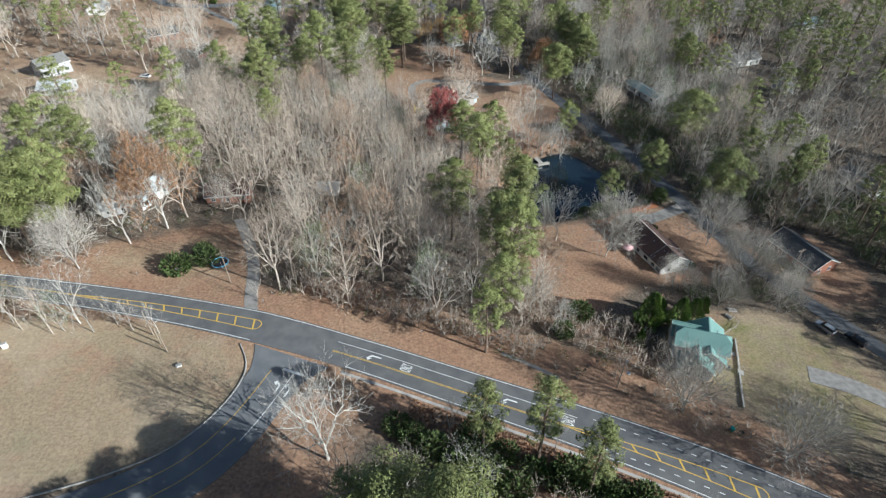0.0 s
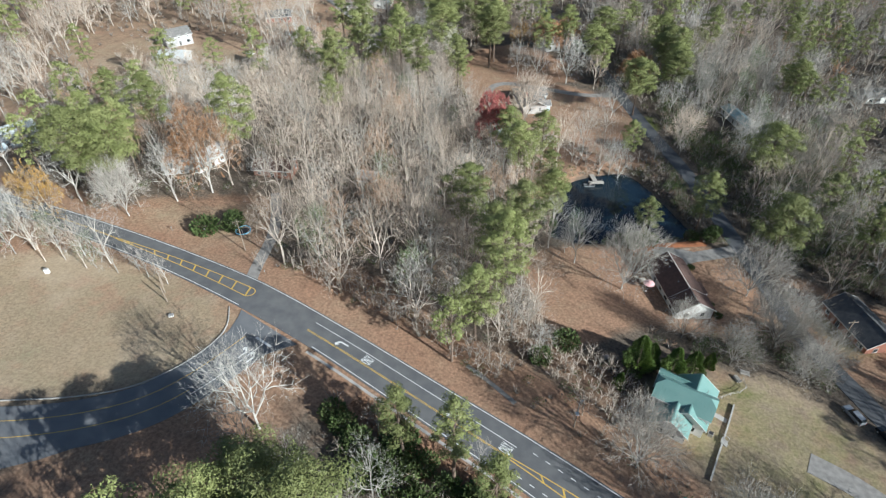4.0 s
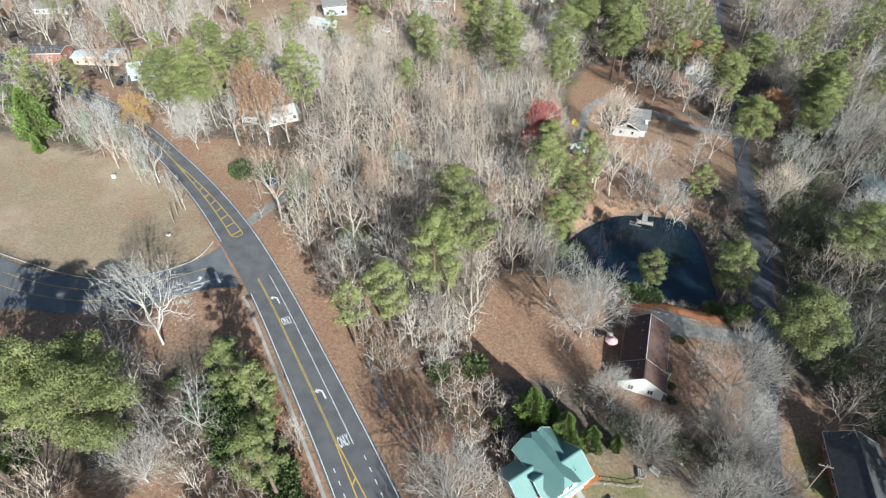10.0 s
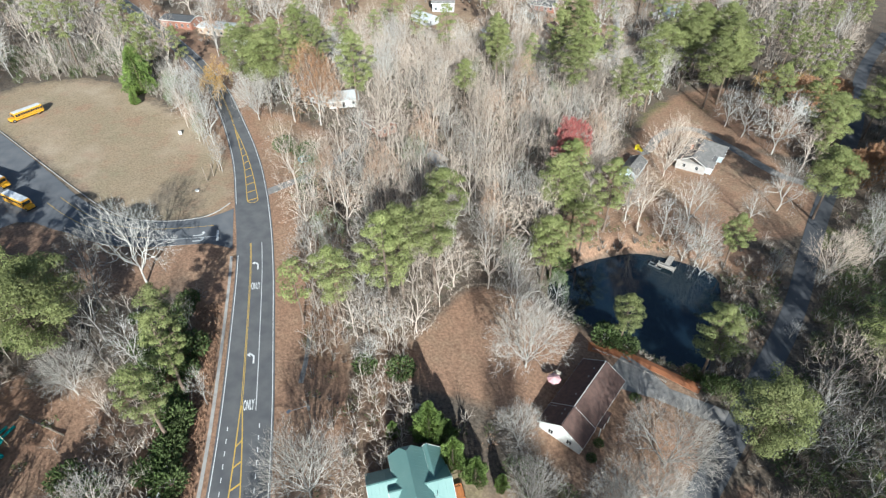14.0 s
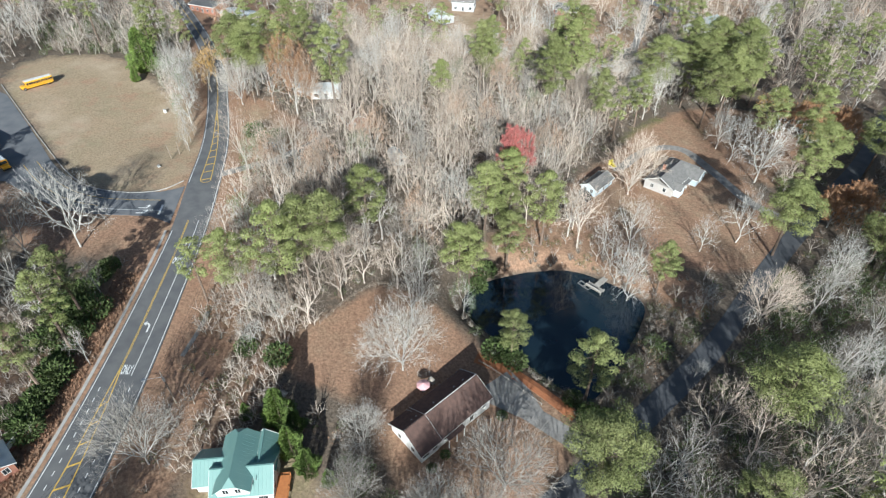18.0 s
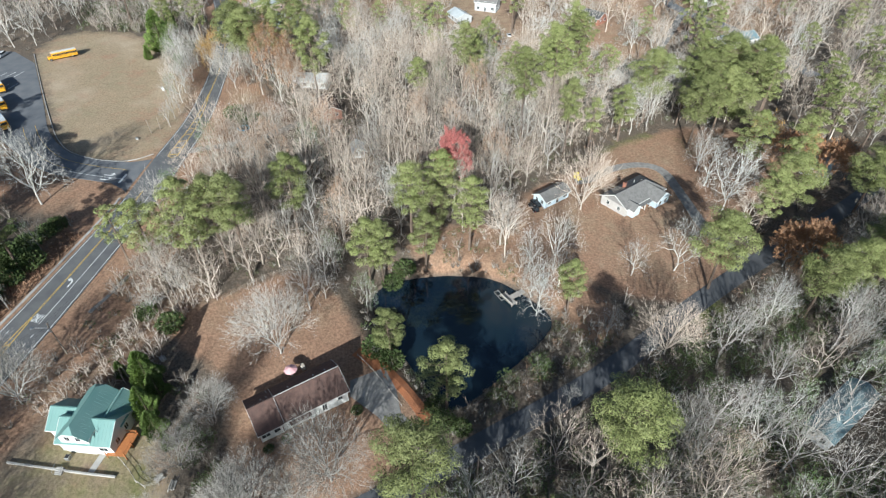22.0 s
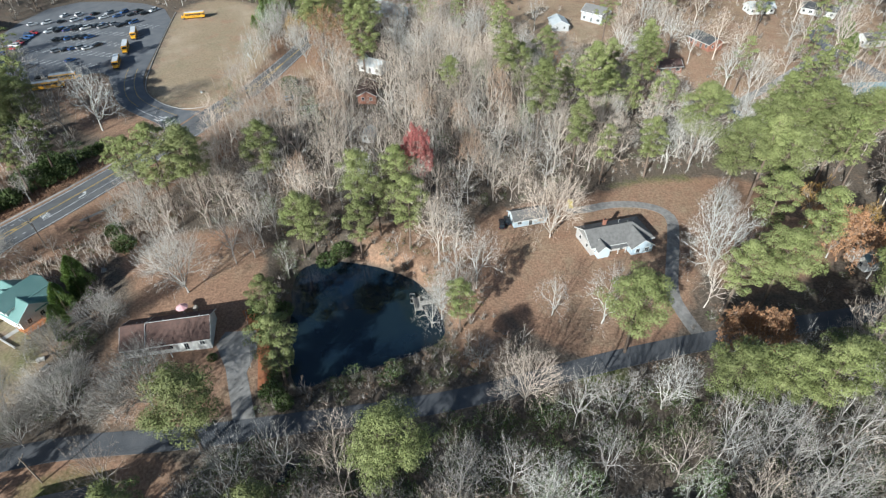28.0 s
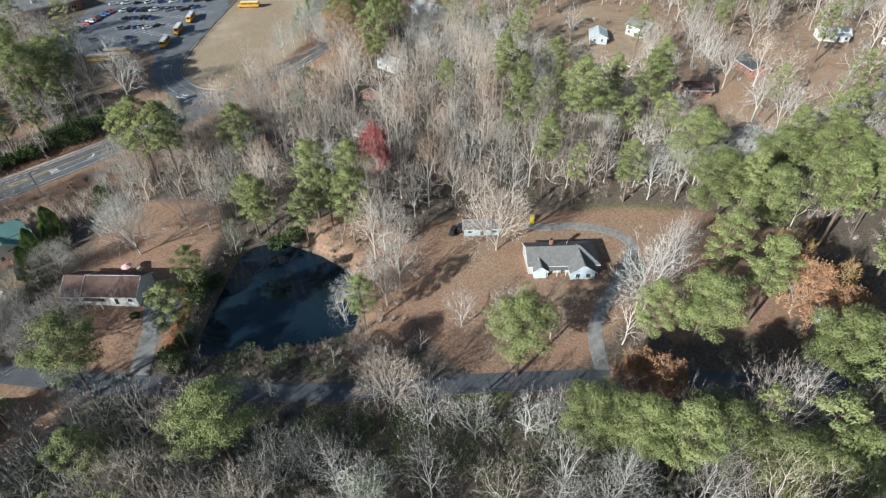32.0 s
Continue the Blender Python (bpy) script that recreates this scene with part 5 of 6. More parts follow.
# the far grey-roofed house by the loop drive, its outbuilding and boat
h = site("house", 6.6, 227.5, 112.5, "white and pale blue house with a grey shingle roof", radius=12)
block(h, 19.0, 9.6, 2.9, 2.5, "stone_wall", "grey_roof", pose(0, 0, 0), hips=(0, 4.4), seed=6)
block(h, 8.6, 6.4, 2.8, 2.2, "blue_wall", "grey_roof", pose(4.6, -3.6, 0, 0, 0, 90), windows=False, seed=7)
for y in (-1.4, 1.4):
    opening(h, "window", pose(4.6 + y, -7.95, 1.5, 0, 0, 180), 1.1, 1.3)
block(h, 3.0, 3.2, 2.7, 1.3, "blue_wall", "grey_roof", pose(-6.6, -5.2, 0, 0, 0, 90), windows=False, seed=8)
chimney(h, -2.5, 2.2, 2.0, 6.3)
part("vent_pipe", rod(bmesh.new(), (2.0, 2.0, 4.0), (2.0, 2.0, 5.6), 0.06), M["white_wall"], h)
for x in (-4.6, -2.0, 0.4):
    part("porch_post", solid((x - 0.08, x + 0.08, -6.4, -6.24, -0.4, 2.5)), M["trim"], h)
part("porch_roof", solid((-5.0, 0.9, -6.6, -4.6, 2.5, 2.62)), M["grey_roof"], h)
h = site("shed", -0.5, 202.5, 112.5, "pale blue outbuilding with a grey shingle roof", "shed", 7)
block(h, 10.5, 5.4, 2.5, 1.5, "blue_wall", "grey_roof", seed=9)

# other houses among the trees
for name, x, y, turn, L, W, eave, rise, wall, roof, label, rad in (
    ("house", -86, 135, 70, 11, 7, 2.9, 2.0, "white_wall", "pale_roof", "white bungalow with a pale metal roof under an oak", 10),
    ("garage", -92, 128.5, 30, 7, 5, 2.4, 1.2, "grey_wall", "pale_roof", "grey carport with a pale roof", 5),
    ("house", -63, 138, 8, 12, 7, 2.8, 1.9, "brick", "brown_roof", "small red-brick house behind bare trees", 9),
    ("shed", -35, 145, 0, 6, 4, 2.3, 1.2, "white_wall", "pale_roof", "small white shed in the woods", 4),
    ("house", -166, 233, 55, 12, 8, 4.6, 2.6, "grey_wall", "grey_roof", "pale grey two-storey house with a grey roof", 11),
    ("house", -154, 214, 10, 12, 8, 2.8, 1.8, "grey_wall", "pale_roof", "pale grey house with a pale roof beside a taller house", 9),
    ("house", -138, 282, 30, 13, 8, 2.9, 2.2, "brick", "dark_roof", "red-brick house with a dark roof", 9),
    ("house", -98, 340, 100, 22, 9, 3.0, 2.4, "white_wall", "teal_roof", "white house with a wide blue-grey metal roof", 9),
    ("house", -149, 360, 110, 15, 8, 3.0, 2.2, "white_wall", "grey_roof", "white house with a grey roof beyond a hedge", 9),
    ("house", -80, 273, 116, 18, 9, 2.9, 2.2, "white_wall", "grey_roof", "white house with a wide grey roof", 11),
    ("house", -155, 126, 60, 19, 10, 3.4, 2.4, "blue_wall", "pale_roof", "pale blue house with a pale metal roof", 11),
    ("house", 102.8, 119.8, 112, 15, 9, 3.0, 2.4, "brick", "dark_roof", "dark-roofed brick house beside the lane", 11),
    ("mobile_home", 90, 229, 111, 19, 5.2, 2.9, 1.0, "grey_wall", "teal_roof", "long mobile home with a blue-grey metal roof", 11),
    ("house", -184, 117, 40, 18, 9, 3.6, 0.8, "tan_wall", "pale_roof", "low shop building with a pale flat roof", 11),
    ("house", -203, 104, 40, 17, 9, 3.6, 1.2, "brick", "dark_roof", "low red-brick building with a dark roof", 11),
    ("house", -270, 134, 42, 16, 9, 3.0, 2.2, "white_wall", "grey_roof", "white house with a grey roof far along the road", 11),
    ("house", -187, 349, 60, 16, 9, 3.0, 2.2, "white_wall", "dark_roof", "white house with a dark roof far off", 11),
    ("house", -187, 319, 100, 13, 8, 3.0, 2.2, "white_wall", "pale_roof", "white house with a pale roof far off", 10),
    ("house", 8, 297, 110, 12, 7, 3.0, 2.0, "white_wall", "teal_roof", "white house with a blue-grey roof among pines", 9),
    ("house", 143, 157, 100, 14, 8, 3.0, 2.2, "white_wall", "grey_roof", "white house with a grey roof in dark woods", 10),
    ("house", 150, 268, 20, 14, 8, 3.0, 2.2, "white_wall", "grey_roof", "white house deep in the woods", 10),
    ("house", 152, 232, 60, 12, 8, 3.0, 2.2, "tan_wall", "grey_roof", "tan house beneath a large pine", 9),
    ("house", 214, 326, 20, 15, 8, 3.0, 2.2, "white_wall", "teal_roof", "white house with a blue roof far off", 10),
):
    hb = site(name, x, y, turn, label, name.replace("_", " ") if name != "house" else "house", rad)
    block(hb, L, W, eave, rise, wall, roof, seed=int(x * 7 + y) % 1000)
    if eave > 4:
        for sx in (-4, 0, 4):
            for s in (-1, 1):
                opening(hb, "window", pose(sx, s * W / 2, 4.3, 0, 0, 0 if s > 0 else 180), 1.0, 1.3)
h = site("house", -110, 260, 108, "dark brown cottage with a brown roof", radius=8)
block(h, 11, 7, 2.8, 2.0, "brick", "brown_roof", seed=11)
h = site("shed", 39.9, 40.6, 25, "small shed with a pale roof among brush", "shed", radius=5)
block(h, 6, 5, 2.6, 1.3, "brick", "pale_roof", seed=13)
# the school: a low flat-roofed block
h = root("school", pose(-72, -68, gz(-72, -62), 0, 0, 165), "low school building with a grey flat roof", "school")
HOUSE_SPOTS.append((-72, -68, 26))
part("wall", solid((-26, 26, -14, 14, -2, 5.0)), M["brick"], h)
part("roof", solid((-26.4, 26.4, -14.4, 14.4, 5.0, 5.3)), M["grey_roof"], h)
part("parapet", solid((-26.5, 26.5, -14.5, -14.2, 5.0, 5.8), (-26.5, 26.5, 14.2, 14.5, 5.0, 5.8), (-26.5, -26.2, -14.2, 14.2, 5.0, 5.8), (26.2, 26.5, -14.2, 14.2, 5.0, 5.8)), M["trim"], h)
for x in (-15, -3, 9, 18):
    part("roof_unit", solid((x - 1.2, x + 1.2, -3, -0.5, 5.3, 6.7)), M["steel"], h)
for k in range(12):
    for s in (-1, 1):
        opening(h, "window", pose(-22 + 4 * k, s * 14, 2.2, 0, 0, 0 if s > 0 else 180), 2.4, 1.6)

# ---- vehicles ----
def wheel_bm(r=0.33, w=0.22):
    bm = bmesh.new()
    bmesh.ops.create_cone(bm, cap_ends=True, segments=14, radius1=r, radius2=r, depth=w, matrix=Matrix.Rotation(math.pi / 2, 4, "Y"))
    return bm


WHEEL, HUB = mesh_from(wheel_bm(), M["rubber"]), mesh_from(wheel_bm(0.19, 0.235), M["steel"])
BIG_WHEEL, BIG_HUB = mesh_from(wheel_bm(0.5, 0.28), M["rubber"]), mesh_from(wheel_bm(0.28, 0.3), M["steel"])


def side_profile(pts, half_w, tuck=0.0):
    """A body drawn across from its side outline (y along, z up), narrowed towards the top by tuck."""
    bm = bmesh.new()
    zs = [p[1] for p in pts]
    lo, hi = min(zs), max(zs)
    rows = [[bm.verts.new((s * (half_w - tuck * (z - lo) / (hi - lo)), y, z)) for y, z in pts] for s in (-1, 1)]
    n = len(pts)
    for i in range(n):
        bm.faces.new((rows[0][i], rows[0][(i + 1) % n], rows[1][(i + 1) % n], rows[1][i]))
    bm.faces.new(rows[0][::-1]), bm.faces.new(rows[1])
    bmesh.ops.recalc_face_normals(bm, faces=bm.faces[:])
    bmesh.ops.bevel(bm, geom=bm.edges[:], offset=0.05, segments=2, affect="EDGES")
    return bm


def car_form(style):
    """Meshes of a car: lower body, glasshouse, roof panel."""
    if style == "suv":
        body = [(-2.35, 0.35), (2.3, 0.35), (2.38, 0.75), (2.2, 1.0), (1.15, 1.08), (-2.3, 1.1), (-2.4, 0.75)]
        glass = [(-2.25, 1.06), (1.1, 1.06), (0.35, 1.68), (-2.0, 1.7)]
        top = (-1.9, 0.3, 1.69)
    elif style == "pickup":
        body = [(-2.75, 0.45), (2.6, 0.45), (2.68, 0.85), (2.5, 1.1), (1.3, 1.16), (-0.75, 1.16), (-0.8, 0.95), (-2.65, 0.95), (-2.7, 1.12), (-2.8, 1.12)]
        glass = [(-0.75, 1.1), (1.25, 1.12), (0.55, 1.75), (-0.65, 1.77)]
        top = (-0.6, 0.5, 1.76)
    else:
        body = [(-2.2, 0.32), (2.2, 0.32), (2.3, 0.62), (2.1, 0.86), (1.1, 0.96), (-1.5, 0.98), (-2.2, 0.92), (-2.3, 0.65)]
        glass = [(-1.75, 0.94), (1.05, 0.93), (0.3, 1.42), (-1.1, 1.43)]
        top = (-1.05, 0.25, 1.42)
    return body, glass, top


def car_thing(style, paint, label):
    body, glass, top = car_form(style)
    bm = solid((-0.6, 0.6, top[0], top[1], top[2], top[2] + 0.05), bevel=0.02)
    return [("body", mesh_from(side_profile(body, 0.9, 0.06), M[paint])), ("glasshouse", mesh_from(side_profile(glass, 0.82, 0.16), M["glass"])), ("roof_panel", mesh_from(bm, M[paint]))], body, label


CARS = [car_thing(s, p, l) for s, p, l in (("sedan", "car_black", "black parked sedan"), ("suv", "car_silver", "silver parked sport utility vehicle"), ("sedan", "car_white", "white parked sedan"),
                                          ("suv", "car_black", "black parked sport utility vehicle"), ("sedan", "car_blue", "dark blue parked sedan"), ("sedan", "car_red", "red parked sedan"),
                                          ("pickup", "car_white", "white parked pickup truck"), ("suv", "car_blue", "blue parked sport utility vehicle"), ("suv", "car_white", "white parked van"))]


def park(i, x, y, turn, group="", dz=0.08, note=" on asphalt"):
    parts, body, label = CARS[i % len(CARS)]
    ob = root("car", pose(x, y, gz(x, y) + dz, 0, 0, turn), label + note, "car", group)
    for n, me in parts:
        under(ob, n, me)
    ends = (max(p[0] for p in body), min(p[0] for p in body))
    for s in (-1, 1):
        for yy in (ends[0] - 0.85, ends[1] + 0.85):
            w = under(ob, "wheel", WHEEL, Matrix.Translation((s * 0.82, yy, 0.33)))
            under(w, "hub", HUB, Matrix.Translation((s * 0.01, 0, 0)))
        hl = under(ob, "headlight", HEADLIGHT, Matrix.Translation((s * 0.62, ends[0] - 0.06, 0.66)))
        under(ob, "tail_light", TAILLIGHT, Matrix.Translation((s * 0.68, ends[1] + 0.06, 0.74)))
    return ob


HEADLIGHT = mesh_from(solid((-0.16, 0.16, -0.05, 0.05, -0.07, 0.07), bevel=0.02), M["trim"])
TAILLIGHT = mesh_from(solid((-0.12, 0.12, -0.05, 0.05, -0.09, 0.09), bevel=0.02), M["car_red"])

# cars in the school lot, row by row
pick = random.Random(3)
ROWS_OF_CARS = (
    ((-99, -20), (-113, 10), 13, 62), ((-96, -22), (-108, 6), 9, 62), ((-75, -3), (-84, 10), 6, 62), ((-87, -12), (-92, 1), 6, 62),
    ((-59, -22), (-93, -28), 12, 12), ((-104, -37), (-126, 8), 9, 62), ((-131, 10), (-118, -30), 7, 75),
)
for (ax, ay), (bx, by), n, turn in ROWS_OF_CARS:
    for k in range(n):
        if pick.random() < 0.13:
            continue
        t = k / (n - 1)
        park(pick.choice((0, 1, 2, 3, 4, 5, 0, 1, 3, 8, 7)), ax + (bx - ax) * t, ay + (by - ay) * t, turn + pick.choice((0, 180)) + pick.uniform(-3, 3), "cars parked in the school lot")
for i, x, y, turn in ((4, -67, 9, 60), (1, -59, -4, 62), (4, -46, -3, 70), (0, -50, 8, 20), (2, -80, 8, 62)):
    park(i, x, y, turn, "cars parked in the school lot")
for i, x, y, turn in ((1, 92.5, 90, 28), (3, 97.5, 86, 25), (0, 1.5, 196.5, 100), (3, 3.5, 195, 95), (0, 88, 158, 80), (6, -110, 209, 20), (0, -160, 115, 30), (3, -155, 111, 40), (2, -170, 122, 50), (5, -212, 165, 30), (2, -127, 232, 80), (4, -78, 283, 110)):
    park(i, x, y, turn, "", 0.06, " beside a driveway")


def bus_parts():
    L, W = 9.4, 1.22
    bm = bmesh.new()
    prof = [(-W, 0.55), (W, 0.55), (W, 2.6), (1.08, 2.93), (-1.08, 2.93), (-W, 2.6)]
    a = [[bm.verts.new((x, y, z)) for x, z in prof] for y in (-5.4, 4.0)]
    for i in range(6):
        j = (i + 1) % 6
        bm.faces.new((a[0][i], a[0][j], a[1][j], a[1][i]))
    bm.faces.new(a[0]), bm.faces.new(a[1][::-1])
    bmesh.ops.recalc_face_normals(bm, faces=bm.faces[:])
    bmesh.ops.bevel(bm, geom=bm.edges[:], offset=0.06, segments=2, affect="EDGES")
    out = [("body", mesh_from(bm, M["bus_yellow"]), None)]
    out.append(("roof_panel", mesh_from(solid((-1.08, 1.08, -5.3, 3.9, 2.92, 3.02), bevel=0.04), M["car_white"]), None))
    out.append(("hood", mesh_from(solid((-1.0, 1.0, 4.0, 5.6, 0.55, 1.55), bevel=0.12), M["bus_yellow"]), None))
    out.append(("bumper", mesh_from(solid((-1.1, 1.1, 5.58, 5.72, 0.45, 0.75)), M["black"]), None))
    out.append(("windscreen", mesh_from(solid((-1.0, 1.0, 3.98, 4.03, 1.65, 2.5)), M["glass"]), None))
    out.append(("rear_window", mesh_from(solid((-0.8, 0.8, -5.43, -5.39, 1.7, 2.4)), M["glass"]), None))
    pane = mesh_from(solid((-0.02, 0.02, -0.36, 0.36, -0.36, 0.36)), M["glass"])
    for s in (-1, 1):
        for k in range(11):
            out.append(("window", pane, Matrix.Translation((s * 1.215, -4.9 + k * 0.82, 2.1))))
        for z in (1.05, 1.5):
            out.append(("rub_rail", mesh_from(solid((s * 1.22 - 0.02, s * 1.22 + 0.02, -5.3, 3.9, z, z + 0.1)), M["black"]), None))
        for y in (-3.4, 4.6):
            out.append(("wheel", BIG_WHEEL, Matrix.Translation((s * 1.02, y, 0.5))))
        out.append(("mirror", mesh_from(solid((s * 1.3 - 0.1, s * 1.3 + 0.1, 4.6, 4.7, 1.7, 2.2)), M["black"]), None))
    return out


BUS = bus_parts()
for x, y, turn in ((-67.5, 29.5, 299), (-82.5, 24.5, 299), (-97.5, 19.5, 299), (-51, 18, 30), (-43.5, 16, 30), (-125, 34.5, 205)):
    ob = root("school_bus", pose(x, y, gz(x, y) + 0.08, 0, 0, turn), "yellow school bus with a white roof, parked", "school bus", "parked school buses")
    for n, me, m in BUS:
        w = under(ob, n, me, m)
        if n == "wheel":
            under(w, "hub", BIG_HUB)

# ---- yard and roadside things ----
dk = root("dock", pose(37.2, 175.3, WATER + 0.55, 0, 0, 20), "weathered grey wooden dock with a T-shaped end", "dock")
for k in range(14):
    part("plank", solid((-0.8 + 0.0, 0.8, 0.6 + k * 0.31, 0.88 + k * 0.31, 0, 0.06)), M["grey_wood"], dk)
for k in range(16):
    part("plank", solid((-2.4 + k * 0.31, -2.12 + k * 0.31, -1.4, 0.55, 0.0, 0.06)), M["grey_wood"], dk)
for x, y in ((-2.3, -1.3), (2.4, -1.3), (-2.3, 0.4), (2.4, 0.4), (-0.7, 3.0), (0.7, 3.0)):
    part("post", rod(bmesh.new(), (x, y, -2.2), (x, y, 0.5), 0.09), M["grey_wood"], dk)
b = part("bench", solid((-2.2, 2.3, -1.35, -0.95, 0.42, 0.48)), M["grey_wood"], dk)
part("bench_back", solid((-2.2, 2.3, -1.42, -1.36, 0.45, 0.95)), M["grey_wood"], dk)
bt = root("jon_boat", pose(35.2, 173.2, WATER, 0, 0, 105), "small pale flat-bottomed boat tied at the dock", "boat")
bm = solid((-0.7, 0.7, -1.8, 1.8, -0.12, 0.4))
bmesh.ops.delete(bm, geom=[f for f in bm.faces if f.normal.z > 0.5], context="FACES")
bmesh.ops.solidify(bm, geom=bm.faces[:], thickness=0.05)
part("hull", bm, M["steel"], bt)
part("thwart", solid((-0.66, 0.66, -0.2, 0.15, 0.25, 0.3)), M["steel"], bt)

tr_ = root("trampoline", pose(-56.6, 107.0, gz(-56.6, 107)), "round trampoline with blue padding and net poles", "trampoline")
bm = bmesh.new()
bmesh.ops.create_cone(bm, cap_ends=True, segments=28, radius1=1.8, radius2=1.8, depth=0.03, matrix=Matrix.Translation((0, 0, 0.85)))
part("mat", bm, M["black"], tr_)
bm = bmesh.new()
for k in range(28):
    a, b2 = 2 * math.pi * k / 28, 2 * math.pi * (k + 1) / 28
    rod(bm, (math.cos(a) * 2, math.sin(a) * 2, 0.88), (math.cos(b2) * 2, math.sin(b2) * 2, 0.88), 0.16, n=6)
part("padding", bm, M["blue_plastic"], tr_)
for k in range(6):
    a = math.pi * k / 3
    part("pole", rod(bmesh.new(), (math.cos(a) * 2.1, math.sin(a) * 2.1, -0.1), (math.cos(a) * 2.1, math.sin(a) * 2.1, 2.6), 0.04), M["steel"], tr_)

kb = root("dumpster_slide", pose(-9.5, 216, gz(-9.5, 216), 0, 0, 100), "bright yellow plastic play slide beside the drive", "slide")
bm = bmesh.new()
q = [(-1.6, 0.15), (-1.2, 0.15), (0.6, 1.4), (1.2, 1.5)]
for (y0, z0), (y1, z1) in zip(q, q[1:]):
    v = [bm.verts.new(p) for p in ((-0.6, y0, z0), (0.6, y0, z0), (0.6, y1, z1), (-0.6, y1, z1))]
    bm.faces.new(v)
bmesh.ops.solidify(bm, geom=bm.faces[:], thickness=0.12)
part("chute", bm, M["yellow_plastic"], kb)
for s in (-0.65, 0.65):
    part("side_wall", solid((s - 0.06, s + 0.06, -1.5, 1.2, 0.1, 0.35), (s - 0.06, s + 0.06, 0.4, 1.3, 0.0, 1.75)), M["yellow_plastic"], kb)
part("ladder", solid((-0.5, 0.5, 1.3, 1.4, 0, 1.5)), M["yellow_plastic"], kb)

# playground
pg = root("play_structure", pose(11.7, 20.6, gz(11.7, 20.6), 0, 0, 60), "playground climbing frame with teal roof and cream slides", "play structure")
for x in (-1.2, 1.2):
    for y in (-1.2, 1.2):
        part("post", rod(bmesh.new(), (x, y, -0.3), (x, y, 3.2), 0.07), M["cream_plastic"], pg)
part("platform", solid((-1.3, 1.3, -1.3, 1.3, 1.4, 1.5)), M["teal_plastic"], pg)
bm = bmesh.new()
bmesh.ops.create_cone(bm, cap_ends=True, segments=4, radius1=1.5, radius2=0.1, depth=0.8, matrix=Matrix.Translation((0, 0, 3.6)) @ Matrix.Rotation(math.pi / 4, 4, "Z"))
part("roof", bm, M["teal_plastic"], pg)
for s in (-0.7, 0.7):
    bm = bmesh.new()
    rod(bm, (s, 1.3, 1.45), (s, 4.6, 0.3), 0.28, n=8)
    part("slide", bm, M["teal_plastic"], pg)
bm = bmesh.new()
for k in range(9):
    a, c = math.pi * k / 9, math.pi * (k + 1) / 9
    rod(bm, (-1.3 - 1.6 * math.sin(a), -2.2 * math.cos(a), 1.5 + 0.05), (-1.3 - 1.6 * math.sin(c), -2.2 * math.cos(c), 1.55), 0.14)
part("tube", bm, M["cream_plastic"], pg)
bm = bmesh.new()
rod(bm, (0, -1.3, 1.6), (0.6, -4.2, 0.4), 0.42, n=10)
part("tunnel_slide", bm, M["cream_plastic"], pg)
sl = root("spiral_slide", pose(14.8, 18.0, gz(14.8, 18.0), 0, 0, 30), "teal playground slide on posts", "slide")
part("chute", rod(rod(bmesh.new(), (0, 0, 1.9), (0, 3.6, 0.35), 0.4, n=10), (0.9, 0, 1.9), (0.9, 3.6, 0.35), 0.4, n=10), M["teal_plastic"], sl)
for x in (-0.3, 1.2):
    part("post", rod(bmesh.new(), (x, -0.1, -0.3), (x, -0.1, 2.6), 0.07), M["cream_plastic"], sl)
# border made tall and dark, so that it stands in for its shadow line
bo = root("border_timber", pose(10.1, 27.7, gz(10.1, 27.7) + 0.15, 0, 0, 36), "timber border of the playground, raised and dark like its shadow line", "timber border")
for k in range(4):
    part("timber", solid((-5.4 + 2.7 * k, -2.75 + 2.7 * k, -0.1, 0.1, -0.4 - 0.25 * (k - 1.5), 0.3 - 0.25 * (k - 1.5))), M["pole_wood"], bo)


def pole_at(x, y, height, lean=0.0, arms=True, transformer=False, label="wooden utility pole with a crossarm", turn=20):
    ob = root("utility_pole", pose(x, y, gz(x, y), lean, 0, turn), label, "utility pole")
    part("pole", rod(bmesh.new(), (0, 0, -0.8), (0, 0, height), 0.16, 0.11, 10), M["pole_wood"], ob)
    if arms:
        part("crossarm", solid((-1.2, 1.2, -0.06, 0.06, height - 0.75, height - 0.6)), M["pole_wood"], ob)
        for dx in (-1.1, -0.45, 0.45, 1.1):
            part("insulator", rod(bmesh.new(), (dx, 0, height - 0.6), (dx, 0, height - 0.4), 0.05), M["concrete"], ob)
    if transformer:
        part("transformer", rod(bmesh.new(), (0.35, 0, height - 2.3), (0.35, 0, height - 1.4), 0.25, n=12), M["steel"], ob)
    return ob, Vector((x, y, gz(x, y) + height - 0.4))


lamp, top_lamp = pole_at(36.5, 70.6, 10.0, transformer=True, label="utility pole with a street lamp arm", turn=15)
part("lamp_arm", rod(bmesh.new(), (0, 0, 8.6), (-1.2, -3.0, 9.0), 0.05), M["steel"], lamp)
lh = part("lamp_head", solid((-1.55, -0.95, -3.5, -2.7, 8.95, 9.1), bevel=0.05), M["steel"], lamp)
tops = [top_lamp]
for x, y, hh, tf in ((7, 84.0, 10, False), (-21.5, 92.5, 11, True), (-52, 100, 10, False), (-90, 108, 10, False), (-130, 112, 10, False)):
    _, tp = pole_at(x, y, hh, transformer=tf)
    tops.append(tp)
for x, y, hh, ln in ((-58, 76.5, 5.2, 3), (-63, 81.5, 7.4, 1), (-60.5, 79, 4.6, -2)):
    pole_at(x, y, hh, ln, False, label="short grey wooden pole in the grass")
_, far_top = pole_at(78, 30, 10)
tops.insert(0, far_top)
